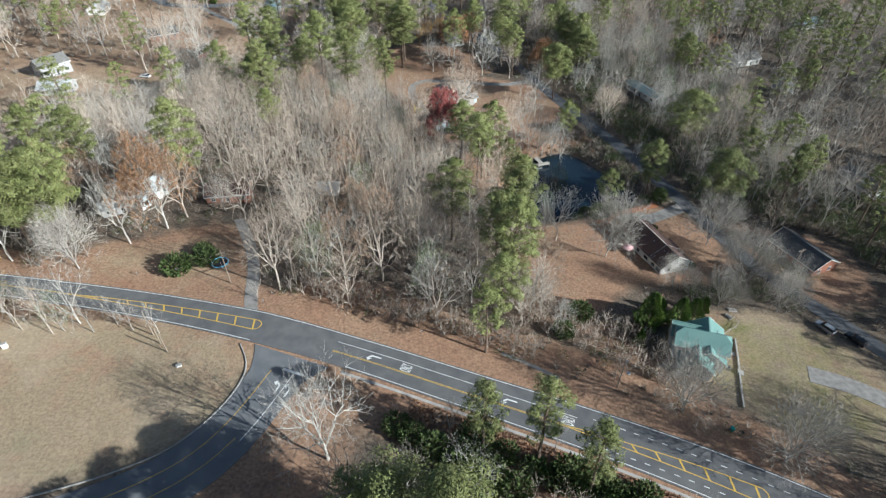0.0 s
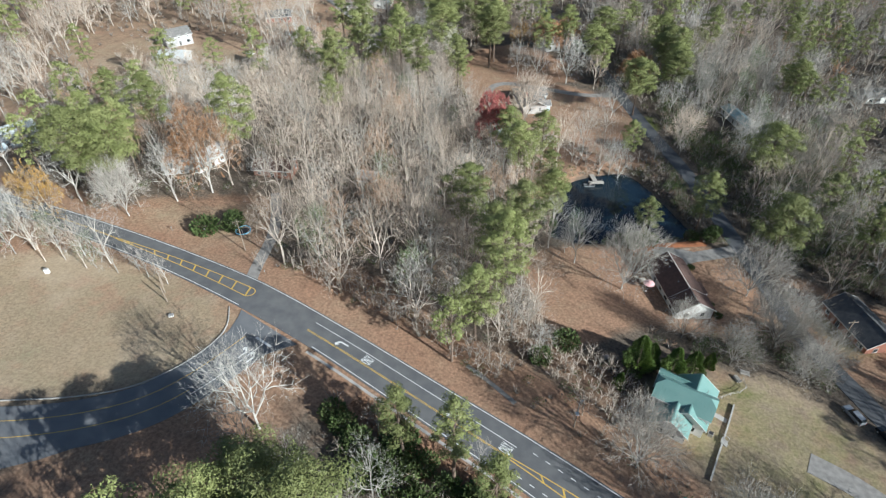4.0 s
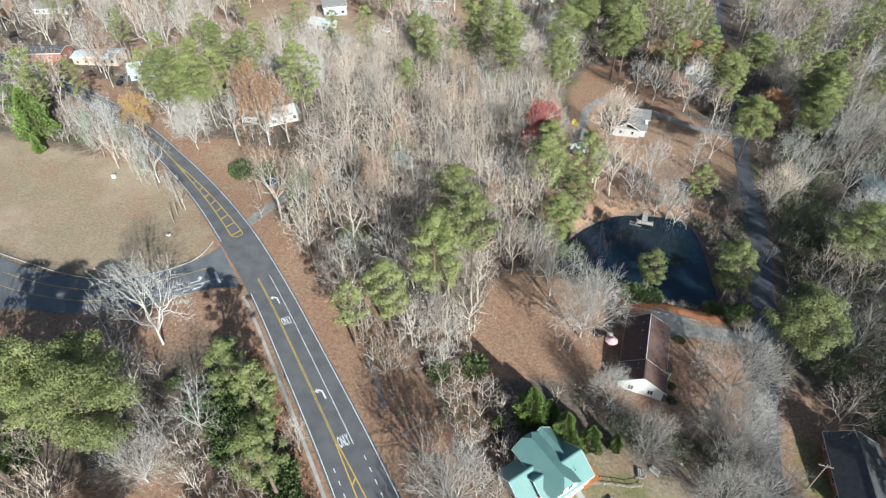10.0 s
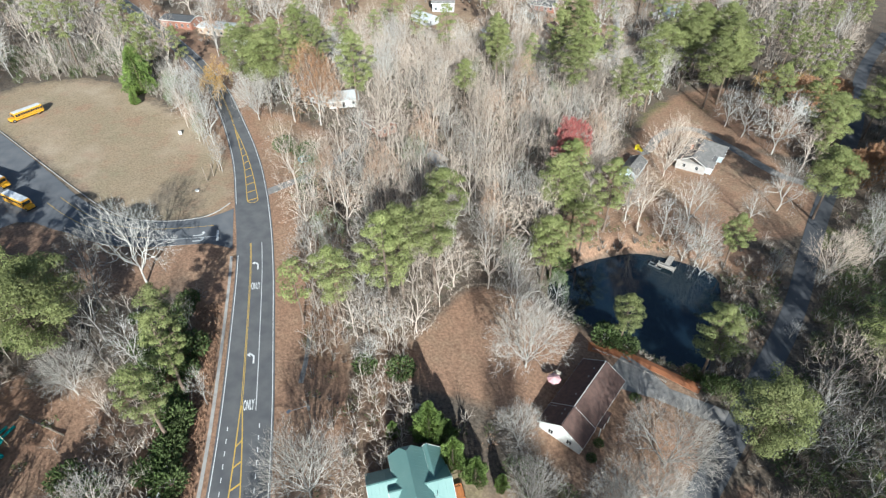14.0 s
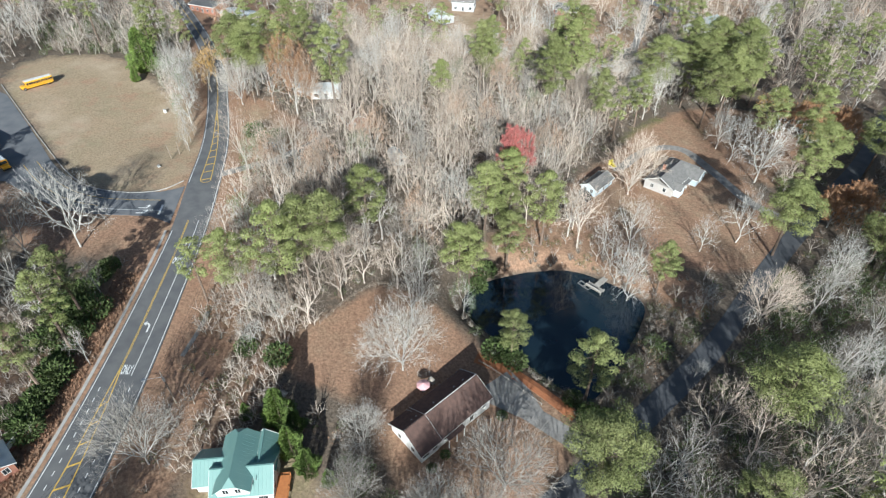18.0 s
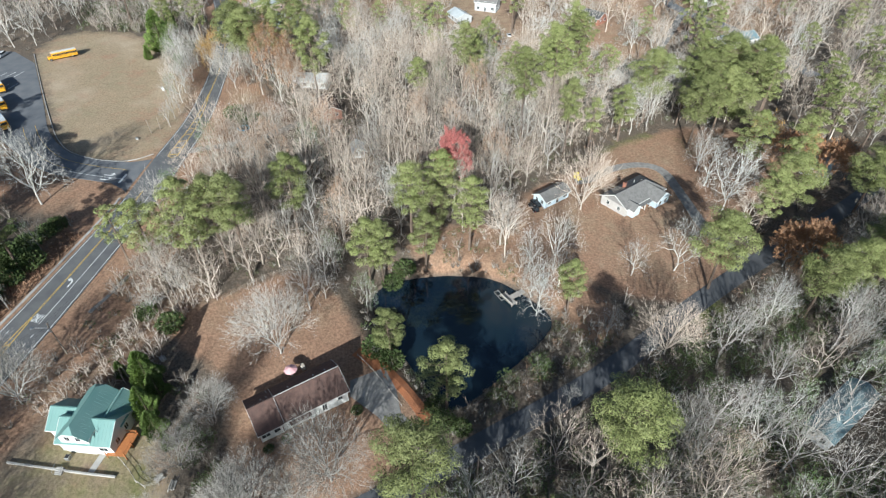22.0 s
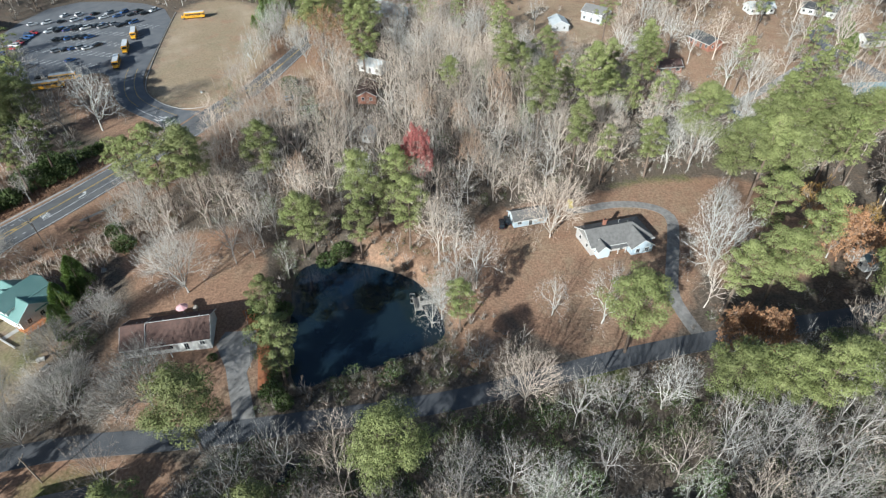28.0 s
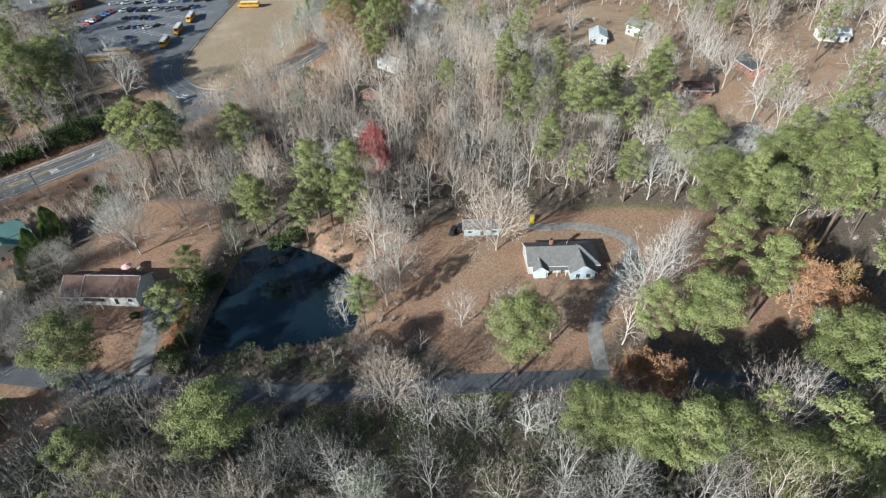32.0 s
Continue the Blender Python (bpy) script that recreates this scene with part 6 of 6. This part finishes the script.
_, lane_top = pole_at(84, 152, 9, label="utility pole beside the shaded lane")
_, lane_top2 = pole_at(96, 112, 9, label="utility pole beside the shaded lane")


def wire(a, b, off, sag=0.9, r=0.018):
    n = 10
    side_ = (b - a).cross(Vector((0, 0, 1))).normalized() * off
    pts = [a.lerp(b, k / n) + side_ - Vector((0, 0, sag * 4 * (k / n) * (1 - k / n))) for k in range(n + 1)]
    buf = Buf()
    buf.tube(pts, [r] * (n + 1), 4)
    return buf.mesh("wire", M["black"])


pl_ = root("power_line", Matrix(), "thin black power lines strung along the road", "power line")
for a, b2 in zip(tops, tops[1:]):
    for off in (-1.1, -0.45, 0.45, 1.1):
        under(pl_, "wire", wire(a, b2, off))
pl2_ = root("power_line", Matrix(), "thin black power line along the lane", "power line")
under(pl2_, "wire", wire(lane_top2, lane_top, 0.0)), under(pl2_, "wire", wire(lane_top2, lane_top, 0.5))


def fence(name, pts, label, height=1.1, step=2.4, mat="grey_wood", rails=2):
    tr = Track(pts)
    ob = root(name, Matrix(), label, "fence")
    posts = [tr.at([s])[0] for s in np.arange(0, tr.s[-1], step)]
    for p in posts:
        z = gz(*p)
        part("post", solid((p[0] - 0.06, p[0] + 0.06, p[1] - 0.06, p[1] + 0.06, z - 0.3, z + height)), M[mat], ob)
    for a, b2 in zip(posts, posts[1:]):
        for k in range(rails):
            h_ = height * (0.95 - 0.45 * k)
            part("rail", rod(bmesh.new(), (*a, gz(*a) + h_), (*b2, gz(*b2) + h_), 0.045, n=5), M[mat], ob)


fence("rail_fence", [(49.5, 133.5), (54, 136.2), (59, 138.5), (66, 141.5)], "low weathered timber rail along the clay bank", 0.7)
fence("wire_fence", [(26, 103), (20, 112), (17, 122), (27, 131)], "brown post fence at the edge of the woods", mat="pole_wood")
fence("post_fence", [(64.5, 85.5), (69, 89), (72.5, 90.5), (71, 95.5)], "weathered wooden yard fence", 1.0)
sg = root("school_sign", pose(36.5, 42.5, gz(36.5, 42.5), 0, 0, -30), "white sign panel on a low brick base", "sign")
part("base", solid((-1.7, 1.7, -0.3, 0.3, -0.4, 0.8)), M["brick"], sg)
part("panel", solid((-1.5, 1.5, -0.12, 0.12, 0.8, 2.0), bevel=0.03), M["white_wall"], sg)
for x, y, hh in ((-91, 76.5, 1.3), (-54, 72.5, 0.5)):
    unit("utility_box", "small pale utility box on the grass", "utility box", pose(x, y, gz(x, y), 0, 0, 25), [("cabinet", (-0.5, 0.5, -0.35, 0.35, 0, hh), "white_wall"), ("lid", (-0.54, 0.54, -0.39, 0.39, hh, hh + 0.06), "concrete")], "white_wall")
for x, y in ((33.5, 77.0), (30.5, 74.5), (-42, 92.5), (-75, 101.5), (58, 59.5)):
    mb = root("mailbox", pose(x, y, gz(x, y), 0, 0, 20), "mailbox on a short post by the road", "mailbox")
    part("post", solid((-0.05, 0.05, -0.05, 0.05, -0.3, 1.0)), M["pole_wood"], mb)
    part("box", solid((-0.12, 0.12, -0.28, 0.28, 1.0, 1.25), bevel=0.05), M["black" if x > 0 else "steel"], mb)
rc = root("wheeled_bin", pose(56.5, 60.5, gz(56.5, 60.5), 0, 0, 10), "green wheeled rubbish bin by the drive", "bin")
part("body", solid((-0.3, 0.3, -0.35, 0.35, 0.08, 1.0), bevel=0.05), M["teal_plastic"], rc)
part("lid", solid((-0.32, 0.32, -0.38, 0.38, 1.0, 1.06), bevel=0.02), M["teal_plastic"], rc)
for s in (-0.28, 0.28):
    part("wheel", rod(bmesh.new(), (s - 0.03, 0.3, 0.12), (s + 0.03, 0.3, 0.12), 0.12, n=10), M["rubber"], rc)
for x, y, turn in ((70.5, 93.5, 30), (72.5, 96.0, 80), (42, 91.0, 120), (62, 224, 10)):
    lg = root("log_pile", pose(x, y, gz(x, y), 0, 0, turn), "small heap of cut logs on the grass", "log pile")
    rr = random.Random(int(x))
    for k in range(6):
        z = 0.16 if k < 4 else 0.42
        xx = (k if k < 4 else k - 3.5) * 0.32 - 0.5
        part("log", rod(bmesh.new(), (xx, -0.9 + rr.uniform(-0.2, 0.2), z), (xx + 0.05, 0.9 + rr.uniform(-0.2, 0.2), z), 0.15, n=7), M["bark_grey"], lg)

# ---- woods: trees told apart near the path, far woods as one mass ----
OPEN = [np.array(p, float) for p in (FIELD, LAWN_FAR, YARD_BROWN, YARD_GREEN, YARD_WEST, YARD_EAST, STRAW_HILL, LOT[:, :2], JUNCTION)]
LOW = [np.array(p, float) for p in (BRUSHY, DAM_BANK, HOMESTEAD)]
THIN = [np.array(p, float) for p in (YARDS_NORTH, YARDS_NW, PLAY, BANK)]


def clear_of(x, y):
    """True where trees may stand."""
    ok = (track_distance(x, y, MAIN) > np.where((x > -42) & (x < 80), 11.5, 8.0)) & (track_distance(x, y, LANE) > 4.0) & (track_distance(x, y, SIDE) > 7) & (signed(x, y, POND) > 1.2)
    for p in OPEN:
        ok &= signed(x, y, p) > 2.5
    for hx, hy, r in HOUSE_SPOTS:
        ok &= np.hypot(x - hx, y - hy) > r * 1.1
    return ok


def scatter(x0, x1, y0, y1, step, seed, jitter=0.42, tall=True):
    rng = np.random.RandomState(seed)
    x, y = np.meshgrid(np.arange(x0, x1, step), np.arange(y0, y1, step))
    x = (x + rng.uniform(-jitter, jitter, x.shape) * step).ravel()
    y = (y + rng.uniform(-jitter, jitter, y.shape) * step).ravel()
    keep = clear_of(x, y)
    if tall:
        for p in LOW:
            keep &= signed(x, y, p) > 1
        beside = track_distance(x, y, LANE)
        keep &= (beside > np.where((y > 138) & (y < 262) & (x > 40), 24, 10)) | (y < 60)
    thin = np.zeros(len(x), bool)
    for p in THIN:
        thin |= signed(x, y, p) < 0
    keep &= ~(thin & (rng.uniform(size=len(x)) < 0.72))
    keep &= ~((signed(x, y, np.array(NORTHWEST, float)) < 0) & (rng.uniform(size=len(x)) < 0.12))
    return x[keep], y[keep]


core = chaikin([(-52, 96), (-12, 95), (17, 90), (20, 104), (14, 124), (22, 136), (20, 156), (24, 172), (0, 184), (-10, 198), (-24, 226), (-60, 215), (-84, 175), (-72, 142)], 1, True)[:, :2]
east = chaikin([(80, 150), (72, 178), (62, 205), (52, 236), (48, 272), (90, 290), (108, 250), (108, 200), (100, 150)], 1, True)[:, :2]
south = chaikin([(-12, 56), (-4, 56), (14, 46), (40, 30), (52, 18), (30, 8), (6, 24), (-14, 20), (-20, 40)], 1, True)[:, :2]
x, y = scatter(-120, 125, 0, 300, 8.0, 5)
spots = np.array(PLANTED)
free = np.array([np.min(np.hypot(spots[:, 0] - a, spots[:, 1] - b)) > 4.5 for a, b in zip(x, y)])
x, y = x[free], y[free]
near = (signed(x, y, core) < 0) | (signed(x, y, east) < 0) | (signed(x, y, south) < 0)
order = np.argsort(np.where(near, 0, 1) + np.random.RandomState(2).uniform(size=len(x)) * 0.5)
x, y, near = x[order], y[order], near[order]
single = np.zeros(len(x), bool)
single[:290] = near[:290]
pick = random.Random(12)
for a, b in zip(x[single], y[single]):
    in_core = signed(np.array([a]), np.array([b]), core)[0] < 0
    in_south = signed(np.array([a]), np.array([b]), south)[0] < 0
    u = pick.random()
    if in_core:
        kind = "tan" if u < 0.56 else "grey" if u < 0.76 else "white" if u < 0.82 else "sapling" if u < 0.87 else "tan_leaf" if u < 0.94 else "pine" if u < 0.97 else "ivy"
    elif in_south:
        kind = "sapling" if u < 0.4 else "grey" if u < 0.7 else "shrub" if u < 0.85 else "white"
    else:
        kind = "grey" if u < 0.40 else "white" if u < 0.46 else "tan" if u < 0.76 else "sapling" if u < 0.88 else "pine" if u < 0.94 else "ivy"
    plant(kind, float(a), float(b), pick.uniform(0.78, 1.08))


def low(parts):
    """Vertices, triangles and material slot of a light tree for the far woods."""
    v, f, s, n = [], [], [], 0
    for _, me in parts:
        co = np.zeros(len(me.vertices) * 3, np.float32)
        me.vertices.foreach_get("co", co)
        ix = np.zeros(len(me.loops), np.int32)
        me.loops.foreach_get("vertex_index", ix)
        v.append(co.reshape(-1, 3))
        f.append(ix.reshape(-1, 3) + n)
        s.append(me.materials[0])
        n += len(me.vertices)
    return v, f, s


def mass(name, forms, places, scale, label, category, spin=True):
    """Many plants as one object: forms is a list of part lists; places (x, y, index)."""
    rng = np.random.RandomState(len(name))
    mats, V, F, SL, n = [], [], [], [], 0
    pz = lie(np.array([p[0] for p in places]), np.array([p[1] for p in places]))
    for (px, py, k), z in zip(places, pz):
        v, f, s = forms[k]
        a = rng.uniform(0, 6.283) if spin else 0.0
        c, sn = math.cos(a), math.sin(a)
        sc = scale * rng.uniform(0.75, 1.12)
        for vv, ff, mm in zip(v, f, s):
            if mm not in mats:
                mats.append(mm)
            base = min(int(ff.min()), 10 ** 9)
            w = np.c_[vv[:, 0] * c - vv[:, 1] * sn, vv[:, 0] * sn + vv[:, 1] * c, vv[:, 2]] * sc + (px, py, z)
            V.append(w), F.append(ff - base + n), SL.append(np.full(len(ff), mats.index(mm)))
            n += len(vv)
    me = mesh_of(name, np.concatenate(V), np.concatenate(F), mats, slots=np.concatenate(SL))
    return tagged(new(name, me), label, category, kind="stuff")


SHAPES = ((22, 7.4, "grey", "grey"), (22, 8.0, "tan", "tan"), (24, 7.4, "tan", "tan"), (19, 7.4, "tan", "grey"), (22, 7.0, "white", "white"))
PINES = [low(pine_tree(220 + i, h_, 4.4, 0.42, 34, 55, M["needles"], M["bark_pine"], tuft=0.68)) for i, h_ in enumerate((27, 23))]
MID = [low(bare_tree(200 + i, h_, sp, M["bark_" + b], M["twig_" + t], clear=0.24, fan=(5, 4, 4, 4, 2), twig_r=0.034)) for i, (h_, sp, b, t) in enumerate(SHAPES)] + PINES
MID += [low(bare_tree(230, 20, 5.2, M["bark_grey"], M["twig_tan"], fan=(4, 3, 3, 3), leaves=1500, leaf=M["orange_leaf"], leaf_size=0.38, twig_r=0.03))]
FAR = [low(bare_tree(240 + i, h_, sp, M["bark_" + b], M["twig_" + t], clear=0.22, fan=(5, 4, 4, 4), twig_r=0.045)) for i, (h_, sp, b, t) in enumerate(SHAPES)] + PINES + MID[-1:]
rng = np.random.RandomState(21)
rest = [(a, b) for a, b in zip(x[~single], y[~single]) if not (18 < a < 62 and 52 < b < 96)]
# pine-heavy mix east of x = 104, added to throw solid shade westwards
EASTERN = (0.24, 0.10, 0.06, 0.16, 0.04, 0.22, 0.16, 0.02)
places = [(float(a), float(b), int(rng.choice(8, p=EASTERN if a > 104 else (0.26, 0.20, 0.16, 0.12, 0.09, 0.09, 0.06, 0.02)))) for a, b in rest]
places = [(a, b, k if k < 5 or not (25 < a < 112 and 40 < b < 142) else k % 3) for a, b, k in places]
mass("mid_woods", MID, places, 0.95, "dense winter woods of bare trees with scattered pines", "woods")
fx, fy = scatter(-340, 270, -110, 440, 11.0, 9)
# the south-east corner stays unseen; its trees are added to shade the yard
area = chaikin([(-310, 40), (-170, -80), (-60, -100), (-20, -10), (40, 0), (75, 30), (130, 0), (190, 20), (230, 120), (280, 330), (200, 420), (-250, 420), (-340, 200)], 1, True)[:, :2]
out_ = ~((fx > -120) & (fx < 125) & (fy > 0) & (fy < 300)) & (signed(fx, fy, area) < 0)
fx, fy = fx[out_], fy[out_]
places = [(float(a), float(b), int(rng.choice(8, p=EASTERN if a > 104 else (0.25, 0.19, 0.15, 0.12, 0.07, 0.11, 0.09, 0.02)))) for a, b in zip(fx, fy)]
mass("far_woods", FAR, places, 1.0, "far winter woods of bare trees and pines", "woods")

# young growth between the trees and at the edges of the woods
YOUNG = [low(bare_tree(260 + i, h_, sp, M["bark_tan"], M[t], clear=0.15, fan=(4, 3, 3), twig_r=0.035)) for i, (h_, sp, t) in enumerate(((6.5, 3.0, "twig_tan"), (8.5, 3.2, "twig_grey"), (5.0, 2.8, "brush"), (7.5, 3.2, "brush")))]
yx, yy = scatter(-115, 112, 2, 285, 9.5, 33, 0.5, False)
places = [(float(a), float(b), int(rng.choice(4, p=(0.3, 0.25, 0.25, 0.2)))) for a, b in zip(yx, yy)]
qx, qy = np.meshgrid(np.arange(-12, 56, 2.1), np.arange(20, 112, 2.1))
qx, qy = (qx + rng.uniform(-1.1, 1.1, qx.shape)).ravel(), (qy + rng.uniform(-1.1, 1.1, qy.shape)).ravel()
thicket = [(0, 42), (12, 51), (36, 41), (46, 34), (40, 24), (26, 30), (10, 38)]
keep = ((signed(qx, qy, np.array(BRUSHY, float)) < 0) | (signed(qx, qy, np.array(thicket, float)) < 0)) & (track_distance(qx, qy, MAIN) > 11)
keep &= (qy < 60) | (track_distance(qx, qy, MAIN) > 15)
scrub = [(float(a), float(b), int(rng.choice((0, 2, 3, 2)))) for a, b in zip(qx[keep], qy[keep])]
mass("scrub", YOUNG, scrub, 0.72, "low tangled brown scrub beside the road", "undergrowth")
wx, wy = np.meshgrid(np.arange(-200, -100, 3.4), np.arange(30, 100, 3.4))
wx, wy = (wx + rng.uniform(-1.5, 1.5, wx.shape)).ravel(), (wy + rng.uniform(-1.5, 1.5, wy.shape)).ravel()
keep = (signed(wx, wy, np.array([(-196, 36), (-160, 36), (-146, 64), (-122, 72), (-108, 82), (-128, 90), (-196, 86)], float)) < 0) & (track_distance(wx, wy, MAIN) > 8) & (signed(wx, wy, np.array(FIELD, float)) > 1)
places += [(float(a), float(b), int(rng.choice((0, 1, 3, 3)))) for a, b in zip(wx[keep], wy[keep])]
es = np.arange(xs(14), xs(-40), 2.3)
for row in range(3):
    e_xy = MAIN.at(es + rng.uniform(-1, 1, len(es)), -(13.5 + 2.2 * row + rng.uniform(-0.9, 0.9, len(es))))
    places += [(float(a), float(b), int(rng.choice((0, 2, 3)))) for a, b in e_xy if not -48 < a < -41]
mass("young_growth", YOUNG, places, 0.9, "tangled leafless young growth along the woods", "undergrowth")

# undergrowth
UNDER = [low(bush(300 + i, h_, sp, n_, M[mt], lf)) for i, (h_, sp, n_, mt, lf) in enumerate(((2.4, 1.7, 34, "brush", False), (3.4, 1.9, 40, "brush", False), (1.8, 1.6, 70, "shrub", True), (1.4, 1.3, 26, "brush", False), (2.6, 1.6, 60, "tan_leaf", True)))]
ux, uy = scatter(-115, 112, 2, 285, 4.1, 31, 0.5, False)
places = [(float(a), float(b), int(rng.choice(5, p=(0.30, 0.18, 0.36, 0.13, 0.03) if a > 70 else (0.30, 0.22, 0.24, 0.15, 0.09)))) for a, b in zip(ux, uy)]
tx, ty = scatter(62, 190, 100, 300, 3.6, 37, 0.5, False)
dense = (track_distance(tx, ty, LANE) > 5.5) & (track_distance(tx, ty, LANE) + 0.02 * ty < 60)
thick = [(float(a), float(b), int(rng.choice(3, p=(0.55, 0.25, 0.2)))) for a, b in zip(tx[dense], ty[dense])]
THICK = [low(bush(310 + i, h_, sp, n_, M[mt], lf)) for i, (h_, sp, n_, mt, lf) in enumerate(((4.2, 2.6, 300, "shrub", True), (4.4, 2.0, 70, "brush", False), (3.0, 2.2, 220, "shrub", True)))]
vx, vy = np.meshgrid(np.arange(-200, -100, 4.4), np.arange(26, 100, 4.4))
vx, vy = (vx + rng.uniform(-2, 2, vx.shape)).ravel(), (vy + rng.uniform(-2, 2, vy.shape)).ravel()
keep = (signed(vx, vy, np.array([(-200, 30), (-160, 32), (-150, 66), (-124, 74), (-112, 84), (-130, 90), (-200, 88)], float)) < 0) & (track_distance(vx, vy, MAIN) > 8) & (signed(vx, vy, np.array(FIELD, float)) > 1)
thick += [(float(a), float(b), int(rng.choice(3, p=(0.4, 0.4, 0.2)))) for a, b in zip(vx[keep], vy[keep])]
mass("thicket", THICK, thick, 1.0, "dark evergreen thicket under the woods", "undergrowth")
mass("undergrowth", UNDER, places, 1.0, "brown undergrowth of leafless shrubs and evergreen bushes", "undergrowth")
bx, by = scatter(-300, 200, -60, 400, 6.6, 41, 0.5, False)
out_ = ~((bx > -115) & (bx < 112) & (by > 2) & (by < 285)) & (signed(bx, by, area) < 0)
places = [(float(a), float(b), int(rng.choice((0, 1, 3)))) for a, b in zip(bx[out_], by[out_])]
mass("far_undergrowth", UNDER, places, 1.3, "brown undergrowth in the far woods", "undergrowth")
# reeds and brush along the pond and the dam
ring = []
for k in range(len(POND)):
    a, b = POND[k][:2], POND[(k + 1) % len(POND)][:2]
    for t in np.linspace(0, 1, 5)[:-1]:
        p = a + (b - a) * t
        out_dir = (p - POND[:, :2].mean(0)) / np.hypot(*(p - POND[:, :2].mean(0)))
        if (p[1] < 150 and p[0] < 62) and rng.uniform() < 0.35 or p[0] > 46 or rng.uniform() < 0.3:
            q = p + out_dir * rng.uniform(0.6, 3.2)
            ring.append((float(q[0]), float(q[1]), int(rng.choice(5, p=(0.35, 0.25, 0.14, 0.16, 0.10)))))
dx, dy = np.meshgrid(np.arange(50, 78, 1.9), np.arange(146, 198, 1.9))
dx, dy = (dx + rng.uniform(-0.8, 0.8, dx.shape)).ravel(), (dy + rng.uniform(-0.8, 0.8, dy.shape)).ravel()
keep = (signed(dx, dy, np.array(DAM_BANK, float)) < 1) & (signed(dx, dy, POND) > 0.6) & (track_distance(dx, dy, LANE) > 3.4)
ring += [(float(a), float(b), int(rng.choice(5, p=(0.32, 0.26, 0.12, 0.18, 0.12)))) for a, b in zip(dx[keep], dy[keep])]
mass("bank_brush", UNDER, ring, 0.75, "brown reeds and brush on the pond's banks", "brush")
# dead weeds on the bank below the road
rnd = random.Random(77)
tuft = Buf()
for _ in range(16):
    a_ = rnd.uniform(0, 6.283)
    tuft.sliver(Vector((rnd.gauss(0, 0.15), rnd.gauss(0, 0.15), -0.1)), Vector((math.cos(a_) * 0.45, math.sin(a_) * 0.45, rnd.uniform(0.5, 1.1))), 0.07, rnd)
WEED = [low([("weed", tuft.mesh("weed", M["weeds"]))])]
ws = np.arange(xs(56), xs(-4), 0.75)
places = []
for row in range(9):
    w_xy = MAIN.at(ws + rng.uniform(-0.35, 0.35, len(ws)), half(ws) + 2.3 + 0.62 * row + rng.uniform(-0.3, 0.3, len(ws)))
    places += [(float(a), float(b), 0) for a, b in w_xy]
mass("dead_weeds", WEED, places, 0.9, "rusty dead weeds covering the roadside bank", "weeds")
